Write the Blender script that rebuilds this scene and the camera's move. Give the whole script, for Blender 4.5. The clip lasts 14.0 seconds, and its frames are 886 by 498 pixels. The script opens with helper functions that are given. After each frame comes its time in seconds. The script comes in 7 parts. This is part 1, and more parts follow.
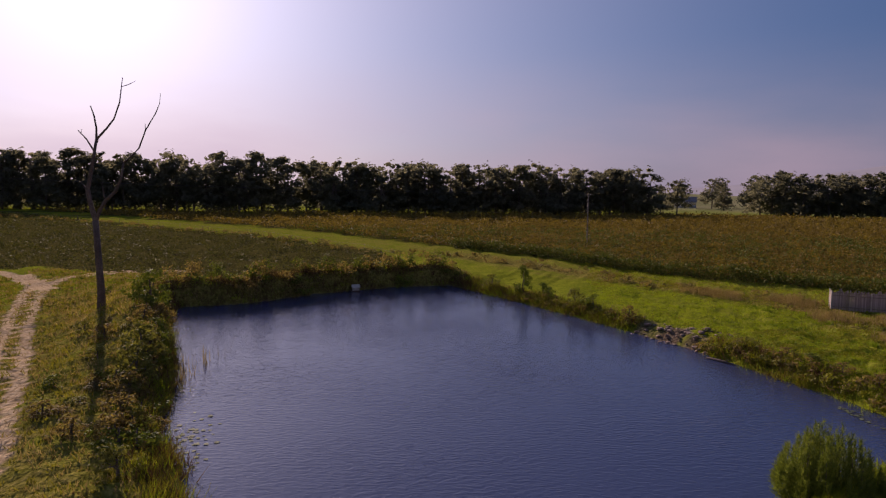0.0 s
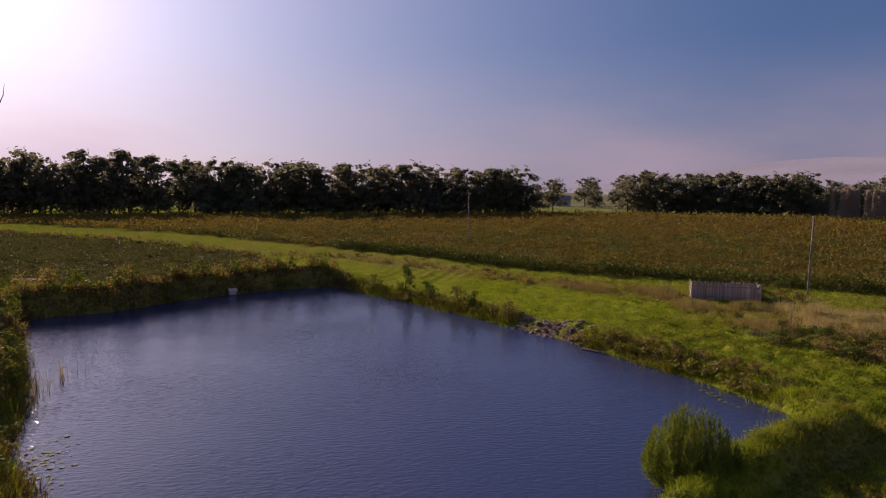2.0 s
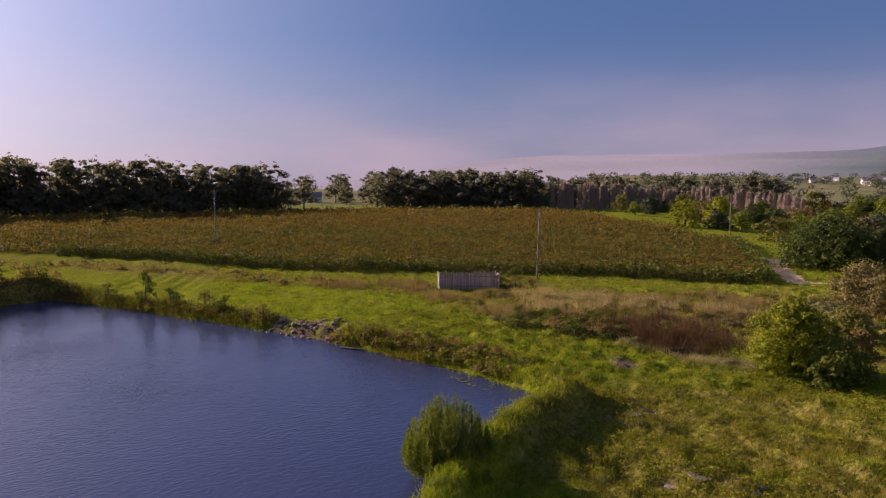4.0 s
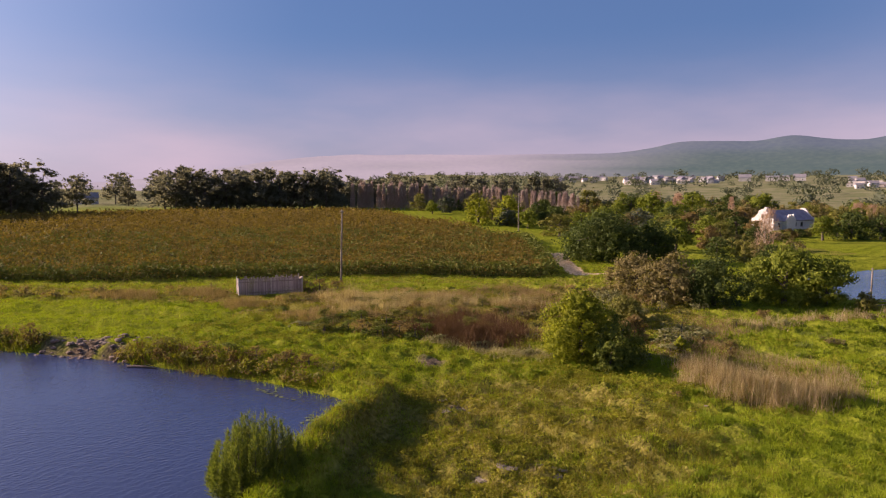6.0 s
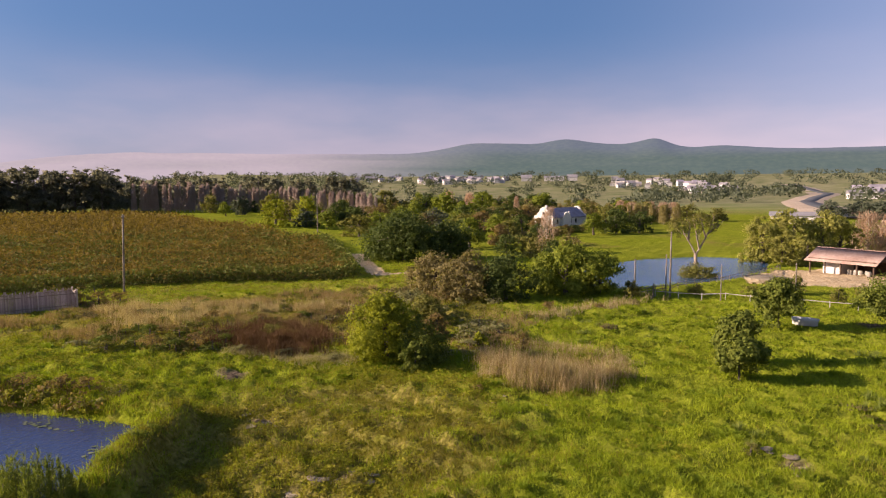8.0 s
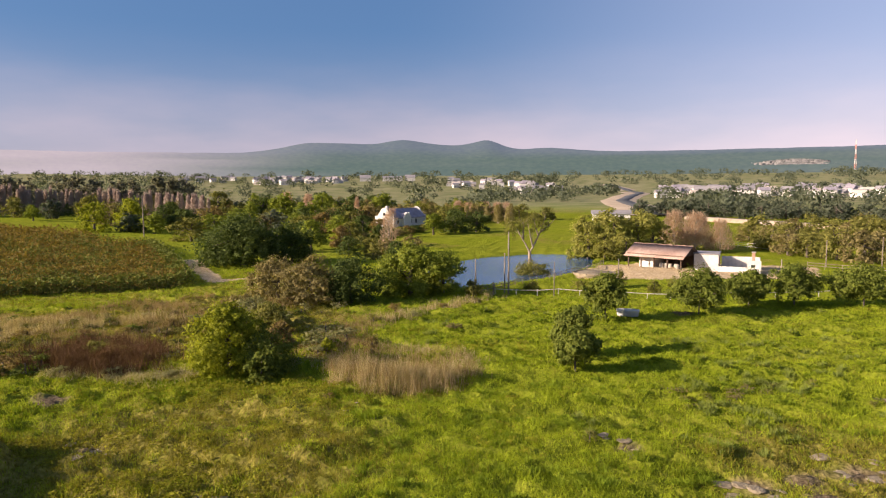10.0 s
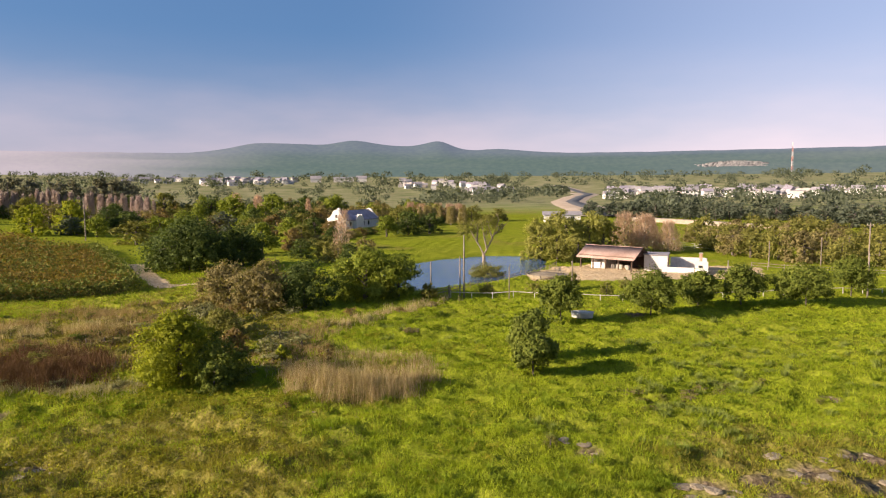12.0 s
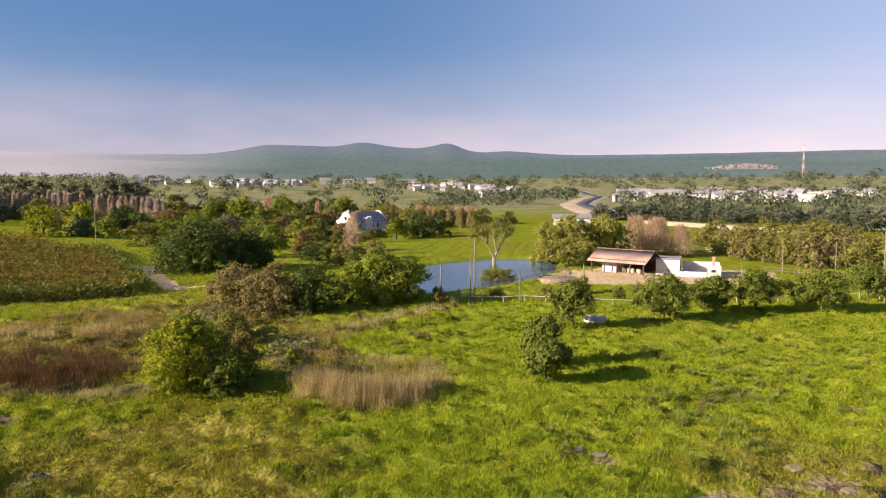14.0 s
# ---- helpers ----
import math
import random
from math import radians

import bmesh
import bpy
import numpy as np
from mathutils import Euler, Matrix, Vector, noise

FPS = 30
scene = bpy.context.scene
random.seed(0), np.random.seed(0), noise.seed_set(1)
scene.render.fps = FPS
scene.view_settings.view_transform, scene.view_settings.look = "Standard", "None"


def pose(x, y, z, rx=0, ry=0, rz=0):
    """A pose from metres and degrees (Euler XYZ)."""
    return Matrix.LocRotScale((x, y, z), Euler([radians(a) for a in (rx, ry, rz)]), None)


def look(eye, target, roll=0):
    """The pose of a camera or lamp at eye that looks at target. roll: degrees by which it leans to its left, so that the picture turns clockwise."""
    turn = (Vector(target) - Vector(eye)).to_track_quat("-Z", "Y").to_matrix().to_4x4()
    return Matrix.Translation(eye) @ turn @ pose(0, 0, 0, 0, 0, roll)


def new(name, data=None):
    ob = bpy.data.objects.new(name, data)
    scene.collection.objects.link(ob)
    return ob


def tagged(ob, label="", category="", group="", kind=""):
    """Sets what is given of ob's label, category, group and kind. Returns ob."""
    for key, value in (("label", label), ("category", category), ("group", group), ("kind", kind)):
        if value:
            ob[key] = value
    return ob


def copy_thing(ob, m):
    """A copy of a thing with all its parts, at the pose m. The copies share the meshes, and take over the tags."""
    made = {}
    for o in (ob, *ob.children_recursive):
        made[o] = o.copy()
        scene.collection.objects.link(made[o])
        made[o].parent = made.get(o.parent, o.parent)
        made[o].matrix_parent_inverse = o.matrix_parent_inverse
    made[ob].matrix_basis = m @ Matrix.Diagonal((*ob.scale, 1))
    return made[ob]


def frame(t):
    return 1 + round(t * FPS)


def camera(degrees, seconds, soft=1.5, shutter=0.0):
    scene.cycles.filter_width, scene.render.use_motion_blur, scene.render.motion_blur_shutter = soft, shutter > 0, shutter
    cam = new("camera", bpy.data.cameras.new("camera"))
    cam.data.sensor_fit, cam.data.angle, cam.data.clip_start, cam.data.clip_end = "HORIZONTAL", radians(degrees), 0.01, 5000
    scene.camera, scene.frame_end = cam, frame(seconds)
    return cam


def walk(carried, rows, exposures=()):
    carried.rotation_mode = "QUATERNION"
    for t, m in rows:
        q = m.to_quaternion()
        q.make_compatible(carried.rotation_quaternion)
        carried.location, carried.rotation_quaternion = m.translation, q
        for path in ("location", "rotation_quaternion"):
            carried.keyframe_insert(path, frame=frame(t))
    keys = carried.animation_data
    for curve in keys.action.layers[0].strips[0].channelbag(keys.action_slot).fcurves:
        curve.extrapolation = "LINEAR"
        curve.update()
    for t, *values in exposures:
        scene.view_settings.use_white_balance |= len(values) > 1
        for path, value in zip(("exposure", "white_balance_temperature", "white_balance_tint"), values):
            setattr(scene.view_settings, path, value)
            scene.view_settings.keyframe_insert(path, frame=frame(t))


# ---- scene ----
cam = camera(65.80, 14.0, soft=1.2)
# seconds, eye (metres), yaw, pitch and lean to the right (degrees)
PATH = [
    (0.0, -0.000, -0.000, 13.000, -0.000, -4.979, -0.834),
    (0.5, 0.048, 0.128, 12.982, -0.443, -4.944, -0.756),
    (1.0, 0.106, 0.254, 12.964, -2.605, -4.930, -0.681),
    (1.5, 0.179, 0.358, 12.934, -4.899, -4.890, -0.623),
    (2.0, 0.251, 0.445, 12.903, -9.711, -4.870, -0.570),
    (2.5, 0.294, 0.511, 12.933, -15.993, -4.913, -0.330),
    (3.0, 0.328, 0.610, 12.986, -21.317, -4.978, -0.199),
    (5.5, 0.542, 1.658, 13.233, -42.549, -5.123, 0.050),
    (6.0, 0.579, 1.793, 13.285, -46.859, -5.137, 0.076),
    (6.5, 0.612, 1.899, 13.343, -51.033, -5.179, 0.162),
    (7.0, 0.647, 2.000, 13.396, -55.518, -5.201, 0.224),
    (7.5, 0.688, 2.113, 13.447, -59.440, -5.205, 0.212),
    (8.0, 0.713, 2.236, 13.505, -63.624, -5.194, 0.264),
    (8.5, 0.715, 2.375, 13.569, -67.648, -5.231, 0.288),
    (9.0, 0.725, 2.528, 13.641, -71.082, -5.253, 0.292),
    (11.5, 0.952, 3.154, 13.980, -81.242, -5.247, 0.393),
    (12.0, 1.054, 3.269, 14.037, -81.035, -5.208, 0.322),
    (12.5, 1.185, 3.369, 14.067, -80.862, -5.168, 0.252),
    (13.0, 1.331, 3.459, 14.085, -80.680, -5.124, 0.180),
    (13.5, 1.490, 3.536, 14.106, -80.506, -5.080, 0.150),
    (14.0, 1.652, 3.610, 14.123, -80.325, -5.032, 0.144),
]
EXPOSURES = [(0.0, 0.05, 6200, 33), (3.0, 0.3, 6250, 33), (5.5, 0.85, 6350, 31), (6.5, 0.95, 6450, 28), (9.0, 1.08, 6450, 18), (11.5, 1.17, 6400, 13), (14.0, 1.22, 6400, 13)]
walk(cam, [(t, pose(x, y, z, 0, 0, yaw) @ pose(0, 0, 0, 90 + pitch) @ pose(0, 0, 0, 0, 0, -lean)) for t, x, y, z, yaw, pitch, lean in PATH], EXPOSURES)

# ---- world and sun ----
SUN_LEFT, SUN_UP = 27.0, 20.5      # degrees left of +y, and above the horizon
sun_way = Vector((-math.sin(radians(SUN_LEFT)) * math.cos(radians(SUN_UP)), math.cos(radians(SUN_LEFT)) * math.cos(radians(SUN_UP)), math.sin(radians(SUN_UP))))
world = bpy.data.worlds.new("sky")
scene.world = world
world.use_nodes = True
wn, wl = world.node_tree.nodes, world.node_tree.links
wn.clear()
sky = wn.new("ShaderNodeTexSky")
sky.sky_type, sky.sun_disc = "NISHITA", False
sky.sun_elevation, sky.sun_rotation = radians(SUN_UP), radians(-SUN_LEFT)
sky.altitude, sky.air_density, sky.dust_density, sky.ozone_density = 0, 1.0, 1.2, 5.0
coord = wn.new("ShaderNodeTexCoord")
split = wn.new("ShaderNodeSeparateXYZ")
wl.new(coord.outputs["Generated"], split.inputs[0])
# thin pink haze that thickens towards the horizon, broken by soft cloud streaks
stretch = wn.new("ShaderNodeMapping")
stretch.inputs["Scale"].default_value = (1.6, 1.6, 6.0)
wl.new(coord.outputs["Generated"], stretch.inputs["Vector"])
streak = wn.new("ShaderNodeTexNoise")
streak.inputs["Scale"].default_value, streak.inputs["Detail"].default_value, streak.inputs["Roughness"].default_value = 1.7, 5.0, 0.5
wl.new(stretch.outputs["Vector"], streak.inputs["Vector"])
low = wn.new("ShaderNodeMapRange")
low.inputs["From Min"].default_value, low.inputs["From Max"].default_value = 0.22, 0.02
low.inputs["To Min"].default_value, low.inputs["To Max"].default_value = 0.0, 0.95
low.interpolation_type = "SMOOTHSTEP"
wl.new(split.outputs["Z"], low.inputs["Value"])
wisp = wn.new("ShaderNodeMapRange")
wisp.inputs["From Min"].default_value, wisp.inputs["From Max"].default_value = 0.35, 0.72
wisp.inputs["To Min"].default_value, wisp.inputs["To Max"].default_value = 0.42, 1.0
wl.new(streak.outputs["Fac"], wisp.inputs["Value"])
amount = wn.new("ShaderNodeMath")
amount.operation = "MULTIPLY"
wl.new(low.outputs["Result"], amount.inputs[0])
wl.new(wisp.outputs["Result"], amount.inputs[1])
deep = wn.new("ShaderNodeHueSaturation")
deep.inputs["Saturation"].default_value = 1.1
wl.new(sky.outputs["Color"], deep.inputs["Color"])
even = wn.new("ShaderNodeMix")
even.data_type = "RGBA"
even.inputs["Factor"].default_value, even.inputs["B"].default_value = 0.5, (1.05, 2.3, 4.6, 1)
wl.new(deep.outputs["Color"], even.inputs["A"])
haze = wn.new("ShaderNodeMix")
haze.data_type = "RGBA"
wl.new(amount.outputs[0], haze.inputs["Factor"])
wl.new(even.outputs["Result"], haze.inputs["A"])
haze.inputs["B"].default_value = (6.7, 5.5, 6.0, 1)
# the bright haze round the sun
toward = wn.new("ShaderNodeVectorMath")
toward.operation = "DOT_PRODUCT"
wl.new(coord.outputs["Generated"], toward.inputs[0])
toward.inputs[1].default_value = sun_way
keep = wn.new("ShaderNodeMath")
keep.operation = "MAXIMUM"
wl.new(toward.outputs["Value"], keep.inputs[0])
tight = wn.new("ShaderNodeMath")
tight.operation, tight.inputs[1].default_value = "POWER", 5.0
wl.new(keep.outputs[0], tight.inputs[0])
aureole = wn.new("ShaderNodeMix")
aureole.data_type, aureole.blend_type, aureole.clamp_result = "RGBA", "ADD", False
wl.new(tight.outputs[0], aureole.inputs["Factor"])
wl.new(haze.outputs["Result"], aureole.inputs["A"])
aureole.inputs["B"].default_value = (6.4, 5.9, 5.8, 1)
core = wn.new("ShaderNodeMath")
core.operation, core.inputs[1].default_value = "POWER", 22.0
wl.new(keep.outputs[0], core.inputs[0])
blaze = wn.new("ShaderNodeMix")
blaze.data_type, blaze.blend_type, blaze.clamp_result = "RGBA", "ADD", False
wl.new(core.outputs[0], blaze.inputs["Factor"])
wl.new(aureole.outputs["Result"], blaze.inputs["A"])
blaze.inputs["B"].default_value = (5.5, 4.8, 4.4, 1)
# the paler sky opposite the sun
away = wn.new("ShaderNodeMath")
away.operation, away.inputs[1].default_value = "MULTIPLY", -1.0
wl.new(toward.outputs["Value"], away.inputs[0])
pale = wn.new("ShaderNodeMapRange")
pale.inputs["From Min"].default_value, pale.inputs["From Max"].default_value = 0.05, 0.75
pale.interpolation_type = "SMOOTHSTEP"
wl.new(away.outputs[0], pale.inputs["Value"])
anti = wn.new("ShaderNodeMix")
anti.data_type, anti.blend_type, anti.clamp_result = "RGBA", "ADD", False
wl.new(pale.outputs["Result"], anti.inputs["Factor"])
wl.new(blaze.outputs["Result"], anti.inputs["A"])
anti.inputs["B"].default_value = (2.7, 2.2, 2.1, 1)
back = wn.new("ShaderNodeBackground")
back.inputs["Strength"].default_value = 0.049
wl.new(anti.outputs["Result"], back.inputs["Color"])
out = wn.new("ShaderNodeOutputWorld")
wl.new(back.outputs[0], out.inputs["Surface"])

sun_data = bpy.data.lights.new("sun", "SUN")
sun_data.energy, sun_data.angle, sun_data.color = 5.9, radians(0.6), (1.0, 0.83, 0.62)
sun = new("sun", sun_data)
sun.matrix_world = look((0, 0, 60), Vector((0, 0, 60)) - sun_way)

# ---- materials ----
def shade(name, ramp, small=6.0, large=0.25, rough=0.85, bump=0.0, bump_scale=20.0, metal=0.0, blotch=0.5, island=0.0, thin=0.0, spec=0.3, glow=(1.25, 1.3, 0.5)):
    """A surface whose colour runs along ramp by a fine and a coarse noise (and from piece to piece), with a fine relief.
    thin: the share of the light that passes through, as in leaves."""
    m = bpy.data.materials.new(name)
    m.use_nodes = True
    n, l = m.node_tree.nodes, m.node_tree.links
    n.clear()
    geo = n.new("ShaderNodeNewGeometry")
    a, b = n.new("ShaderNodeTexNoise"), n.new("ShaderNodeTexNoise")
    a.inputs["Scale"].default_value, a.inputs["Detail"].default_value = small, 4
    b.inputs["Scale"].default_value, b.inputs["Detail"].default_value = large, 3
    l.new(geo.outputs["Position"], a.inputs["Vector"])
    l.new(geo.outputs["Position"], b.inputs["Vector"])
    mix = n.new("ShaderNodeMix")
    mix.inputs["Factor"].default_value = blotch
    l.new(a.outputs["Fac"], mix.inputs["A"])
    l.new(b.outputs["Fac"], mix.inputs["B"])
    fac = mix.outputs["Result"]
    spread = n.new("ShaderNodeMapRange")
    spread.inputs["From Min"].default_value, spread.inputs["From Max"].default_value = 0.3, 0.7
    l.new(fac, spread.inputs["Value"])
    fac = spread.outputs["Result"]
    if island:
        mix2 = n.new("ShaderNodeMix")
        mix2.inputs["Factor"].default_value = island
        l.new(fac, mix2.inputs["A"])
        l.new(geo.outputs["Random Per Island"], mix2.inputs["B"])
        fac = mix2.outputs["Result"]
    col = n.new("ShaderNodeValToRGB")
    while len(col.color_ramp.elements) < len(ramp):
        col.color_ramp.elements.new(0.5)
    for i, (e, c) in enumerate(zip(col.color_ramp.elements, ramp)):
        e.position, e.color = i / (len(ramp) - 1), (*c, 1)
    l.new(fac, col.inputs["Fac"])
    p = n.new("ShaderNodeBsdfPrincipled")
    p.inputs["Roughness"].default_value, p.inputs["Metallic"].default_value = rough, metal
    p.inputs["Specular IOR Level"].default_value = spec
    l.new(col.outputs["Color"], p.inputs["Base Color"])
    if bump:
        h, bn = n.new("ShaderNodeTexNoise"), n.new("ShaderNodeBump")
        h.inputs["Scale"].default_value, h.inputs["Detail"].default_value = bump_scale, 5
        l.new(geo.outputs["Position"], h.inputs["Vector"])
        bn.inputs["Strength"].default_value, bn.inputs["Distance"].default_value = bump, 1.0 / bump_scale
        l.new(h.outputs["Fac"], bn.inputs["Height"])
        l.new(bn.outputs["Normal"], p.inputs["Normal"])
    end = p.outputs[0]
    if thin:
        t, ms = n.new("ShaderNodeBsdfTranslucent"), n.new("ShaderNodeMixShader")
        warm = n.new("ShaderNodeMix")
        warm.data_type, warm.blend_type = "RGBA", "MULTIPLY"
        warm.inputs["Factor"].default_value = 1.0
        warm.inputs["B"].default_value = (*glow, 1)
        l.new(col.outputs["Color"], warm.inputs["A"])
        l.new(warm.outputs["Result"], t.inputs["Color"])
        ms.inputs["Fac"].default_value = thin
        l.new(end, ms.inputs[1])
        l.new(t.outputs[0], ms.inputs[2])
        end = ms.outputs[0]
    o = n.new("ShaderNodeOutputMaterial")
    l.new(end, o.inputs["Surface"])
    return m


def leaf(name, dark, mid, light, thin=0.35, rough=0.75, island=0.55, glow=(1.25, 1.3, 0.5)):
    return shade(name, [dark, mid, light], small=1.1, large=0.3, rough=rough, island=island, thin=thin, blotch=0.4, spec=0.08, glow=glow)


M_PINE = leaf("pine_needles", (0.085, 0.09, 0.064), (0.135, 0.138, 0.096), (0.195, 0.19, 0.128), 0.62, glow=(1.3, 1.2, 0.9))
M_FAR = leaf("far_foliage", (0.054, 0.066, 0.042), (0.086, 0.098, 0.064), (0.125, 0.130, 0.085), 0.25, island=0.4)
M_DARK = leaf("dark_green_leaves", (0.032, 0.046, 0.012), (0.066, 0.088, 0.02), (0.128, 0.15, 0.036), 0.25, 0.7)
M_GREEN = leaf("green_leaves", (0.072, 0.095, 0.012), (0.155, 0.180, 0.022), (0.265, 0.280, 0.038), 0.3)
M_YELLOW = leaf("yellow_green_leaves", (0.085, 0.1, 0.01), (0.205, 0.22, 0.018), (0.37, 0.355, 0.032), 0.4)
M_OLIVE = leaf("olive_leaves", (0.072, 0.072, 0.018), (0.158, 0.15, 0.036), (0.27, 0.242, 0.06), 0.3)
M_GREY = leaf("grey_green_leaves", (0.092, 0.076, 0.032), (0.18, 0.146, 0.06), (0.29, 0.232, 0.1), 0.3)
M_ORCHARD = leaf("orchard_leaves", (0.050, 0.067, 0.011), (0.108, 0.130, 0.020), (0.195, 0.208, 0.036), 0.25, 0.7)
M_TAN = leaf("bare_tan_twigs", (0.27, 0.185, 0.122), (0.4, 0.285, 0.19), (0.52, 0.395, 0.275), 0.5, glow=(1.2, 1.05, 0.9))
M_AUTUMN = leaf("olive_tan_twigs", (0.15, 0.125, 0.05), (0.25, 0.205, 0.085), (0.35, 0.29, 0.13), 0.3)
M_POPLAR = leaf("mauve_tan_twigs", (0.25, 0.188, 0.155), (0.37, 0.285, 0.24), (0.48, 0.39, 0.335), 0.4, glow=(1.05, 1.0, 1.0))
M_RUST = leaf("rust_brown_leaves", (0.1, 0.068, 0.032), (0.185, 0.13, 0.056), (0.285, 0.205, 0.09), 0.45)
M_GRASS = leaf("grass_blades", (0.095, 0.130, 0.006), (0.205, 0.250, 0.012), (0.315, 0.345, 0.022), 0.34, island=0.2)
M_ROUGH = leaf("rough_grass", (0.086, 0.074, 0.011), (0.168, 0.146, 0.021), (0.245, 0.206, 0.036), 0.35, island=0.4)
M_REED = leaf("dry_reed", (0.17, 0.122, 0.064), (0.335, 0.258, 0.148), (0.53, 0.43, 0.275), 0.35)
M_REDREED = leaf("red_brown_reed", (0.050, 0.027, 0.014), (0.105, 0.056, 0.028), (0.18, 0.105, 0.054), 0.18)
M_CROP = leaf("crop_leaves", (0.078, 0.053, 0.014), (0.155, 0.106, 0.026), (0.232, 0.168, 0.044), 0.3, island=0.35)
M_CROPGREEN = leaf("crop_leaves_green", (0.050, 0.062, 0.012), (0.105, 0.120, 0.022), (0.170, 0.170, 0.036), 0.14, island=0.35)
M_FALLOW = leaf("fallow_growth_leaves", (0.050, 0.052, 0.016), (0.088, 0.085, 0.026), (0.130, 0.115, 0.040), 0.2)
M_TUSSOCK = leaf("tussock_grass", (0.075, 0.110, 0.008), (0.160, 0.210, 0.014), (0.270, 0.310, 0.026), 0.32, island=0.3)
M_THISTLE = leaf("grey_green_weeds", (0.080, 0.105, 0.020), (0.165, 0.195, 0.040), (0.270, 0.290, 0.070), 0.28, island=0.4)
M_WEED = leaf("low_weed_leaves", (0.088, 0.088, 0.008), (0.200, 0.194, 0.014), (0.310, 0.290, 0.026), 0.28, island=0.32)
M_STRAW = leaf("bleached_grass", (0.20, 0.165, 0.08), (0.33, 0.275, 0.15), (0.47, 0.395, 0.235), 0.3)
M_WILLOW = leaf("willow_leaves", (0.120, 0.120, 0.032), (0.245, 0.235, 0.058), (0.390, 0.355, 0.095), 0.4)
M_DRYBAND = leaf("withered_grass", (0.13, 0.088, 0.042), (0.245, 0.172, 0.086), (0.38, 0.285, 0.155), 0.3)
M_SAGE = leaf("pale_sage_leaves", (0.125, 0.125, 0.050), (0.205, 0.195, 0.082), (0.300, 0.275, 0.128), 0.25)
M_BARK = shade("bark", [(0.045, 0.034, 0.026), (0.095, 0.075, 0.058), (0.16, 0.13, 0.10)], 9, 1.2, 0.9, 0.6, 25)
M_PALEBARK = shade("pale_dead_bark", [(0.20, 0.16, 0.12), (0.36, 0.30, 0.23), (0.52, 0.46, 0.38)], 7, 1.0, 0.85, 0.5, 22)
M_GREYBARK = shade("grey_brown_bark", [(0.12, 0.088, 0.06), (0.23, 0.175, 0.125), (0.35, 0.275, 0.205)], 7, 1.0, 0.85, 0.5, 22)
M_DEADBARK = shade("weathered_dead_bark", [(0.055, 0.036, 0.030), (0.11, 0.075, 0.060), (0.19, 0.14, 0.11)], 8, 0.9, 0.85, 0.6, 22)
M_POLE = shade("creosoted_pole_wood", [(0.10, 0.075, 0.055), (0.19, 0.15, 0.115), (0.30, 0.25, 0.20)], 5, 0.8, 0.85, 0.4, 30)
M_LATH = shade("grey_weathered_laths", [(0.17, 0.125, 0.11), (0.30, 0.235, 0.21), (0.44, 0.36, 0.33)], 3.5, 0.6, 0.9, 0.5, 18, island=0.6)
M_WIRE = shade("cable", [(0.05, 0.05, 0.05), (0.09, 0.09, 0.09)], 5, 1, 0.6)
M_WHITE = shade("whitewashed_plaster", [(0.42, 0.385, 0.36), (0.54, 0.505, 0.475), (0.65, 0.62, 0.585)], 2.2, 0.35, 0.85, 0.25, 12)
M_CREAM = shade("cream_plaster", [(0.30, 0.25, 0.21), (0.42, 0.36, 0.31), (0.52, 0.46, 0.41)], 1.5, 0.3, 0.85, 0.2, 12)
M_PAINTWOOD = shade("white_painted_rail", [(0.28, 0.24, 0.19), (0.42, 0.38, 0.32), (0.55, 0.51, 0.45)], 4, 0.7, 0.7, 0.2, 25)
M_SLATE = shade("grey_thatch_roof", [(0.16, 0.14, 0.165), (0.25, 0.22, 0.255), (0.34, 0.30, 0.34)], 5, 0.5, 0.9, 0.5, 14)
M_RUSTROOF = shade("faded_red_corrugated_iron", [(0.20, 0.120, 0.092), (0.31, 0.205, 0.165), (0.42, 0.300, 0.250)], 3, 0.5, 0.65, 0.15, 9, 0.1)
M_GREYROOF = shade("far_grey_roof", [(0.15, 0.14, 0.15), (0.22, 0.20, 0.21), (0.28, 0.26, 0.27)], 1, 0.1, 0.8)
M_DARKWOOD = shade("dark_wood_and_barn_shade", [(0.045, 0.028, 0.018), (0.085, 0.052, 0.034), (0.13, 0.085, 0.058)], 6, 0.9, 0.8, 0.3, 25)
M_SHADEGLASS = shade("dark_window_glass", [(0.02, 0.022, 0.025), (0.04, 0.045, 0.05)], 2, 0.5, 0.15, spec=0.6)
M_BRICK = shade("terracotta_chimney", [(0.24, 0.13, 0.085), (0.36, 0.21, 0.15), (0.46, 0.31, 0.24)], 6, 1.0, 0.9, 0.4, 20)
M_CONCRETE = shade("pale_concrete", [(0.24, 0.20, 0.165), (0.36, 0.315, 0.265), (0.48, 0.43, 0.37)], 4, 0.6, 0.9, 0.3, 16)
M_STONE = shade("pale_rock", [(0.13, 0.098, 0.065), (0.22, 0.175, 0.118), (0.32, 0.265, 0.185)], 5, 0.7, 0.9, 0.7, 9)
M_ROCKRED = shade("reddish_bank_stone", [(0.10, 0.064, 0.046), (0.20, 0.138, 0.104), (0.31, 0.235, 0.188)], 4, 0.8, 0.9, 0.7, 9)
M_PINKDOOR = shade("faded_pink_door", [(0.34, 0.15, 0.15), (0.46, 0.22, 0.22)], 4, 0.7, 0.7)
M_ASPHALT = shade("asphalt", [(0.045, 0.045, 0.048), (0.065, 0.065, 0.07), (0.09, 0.09, 0.095)], 1.0, 0.05, 0.8)
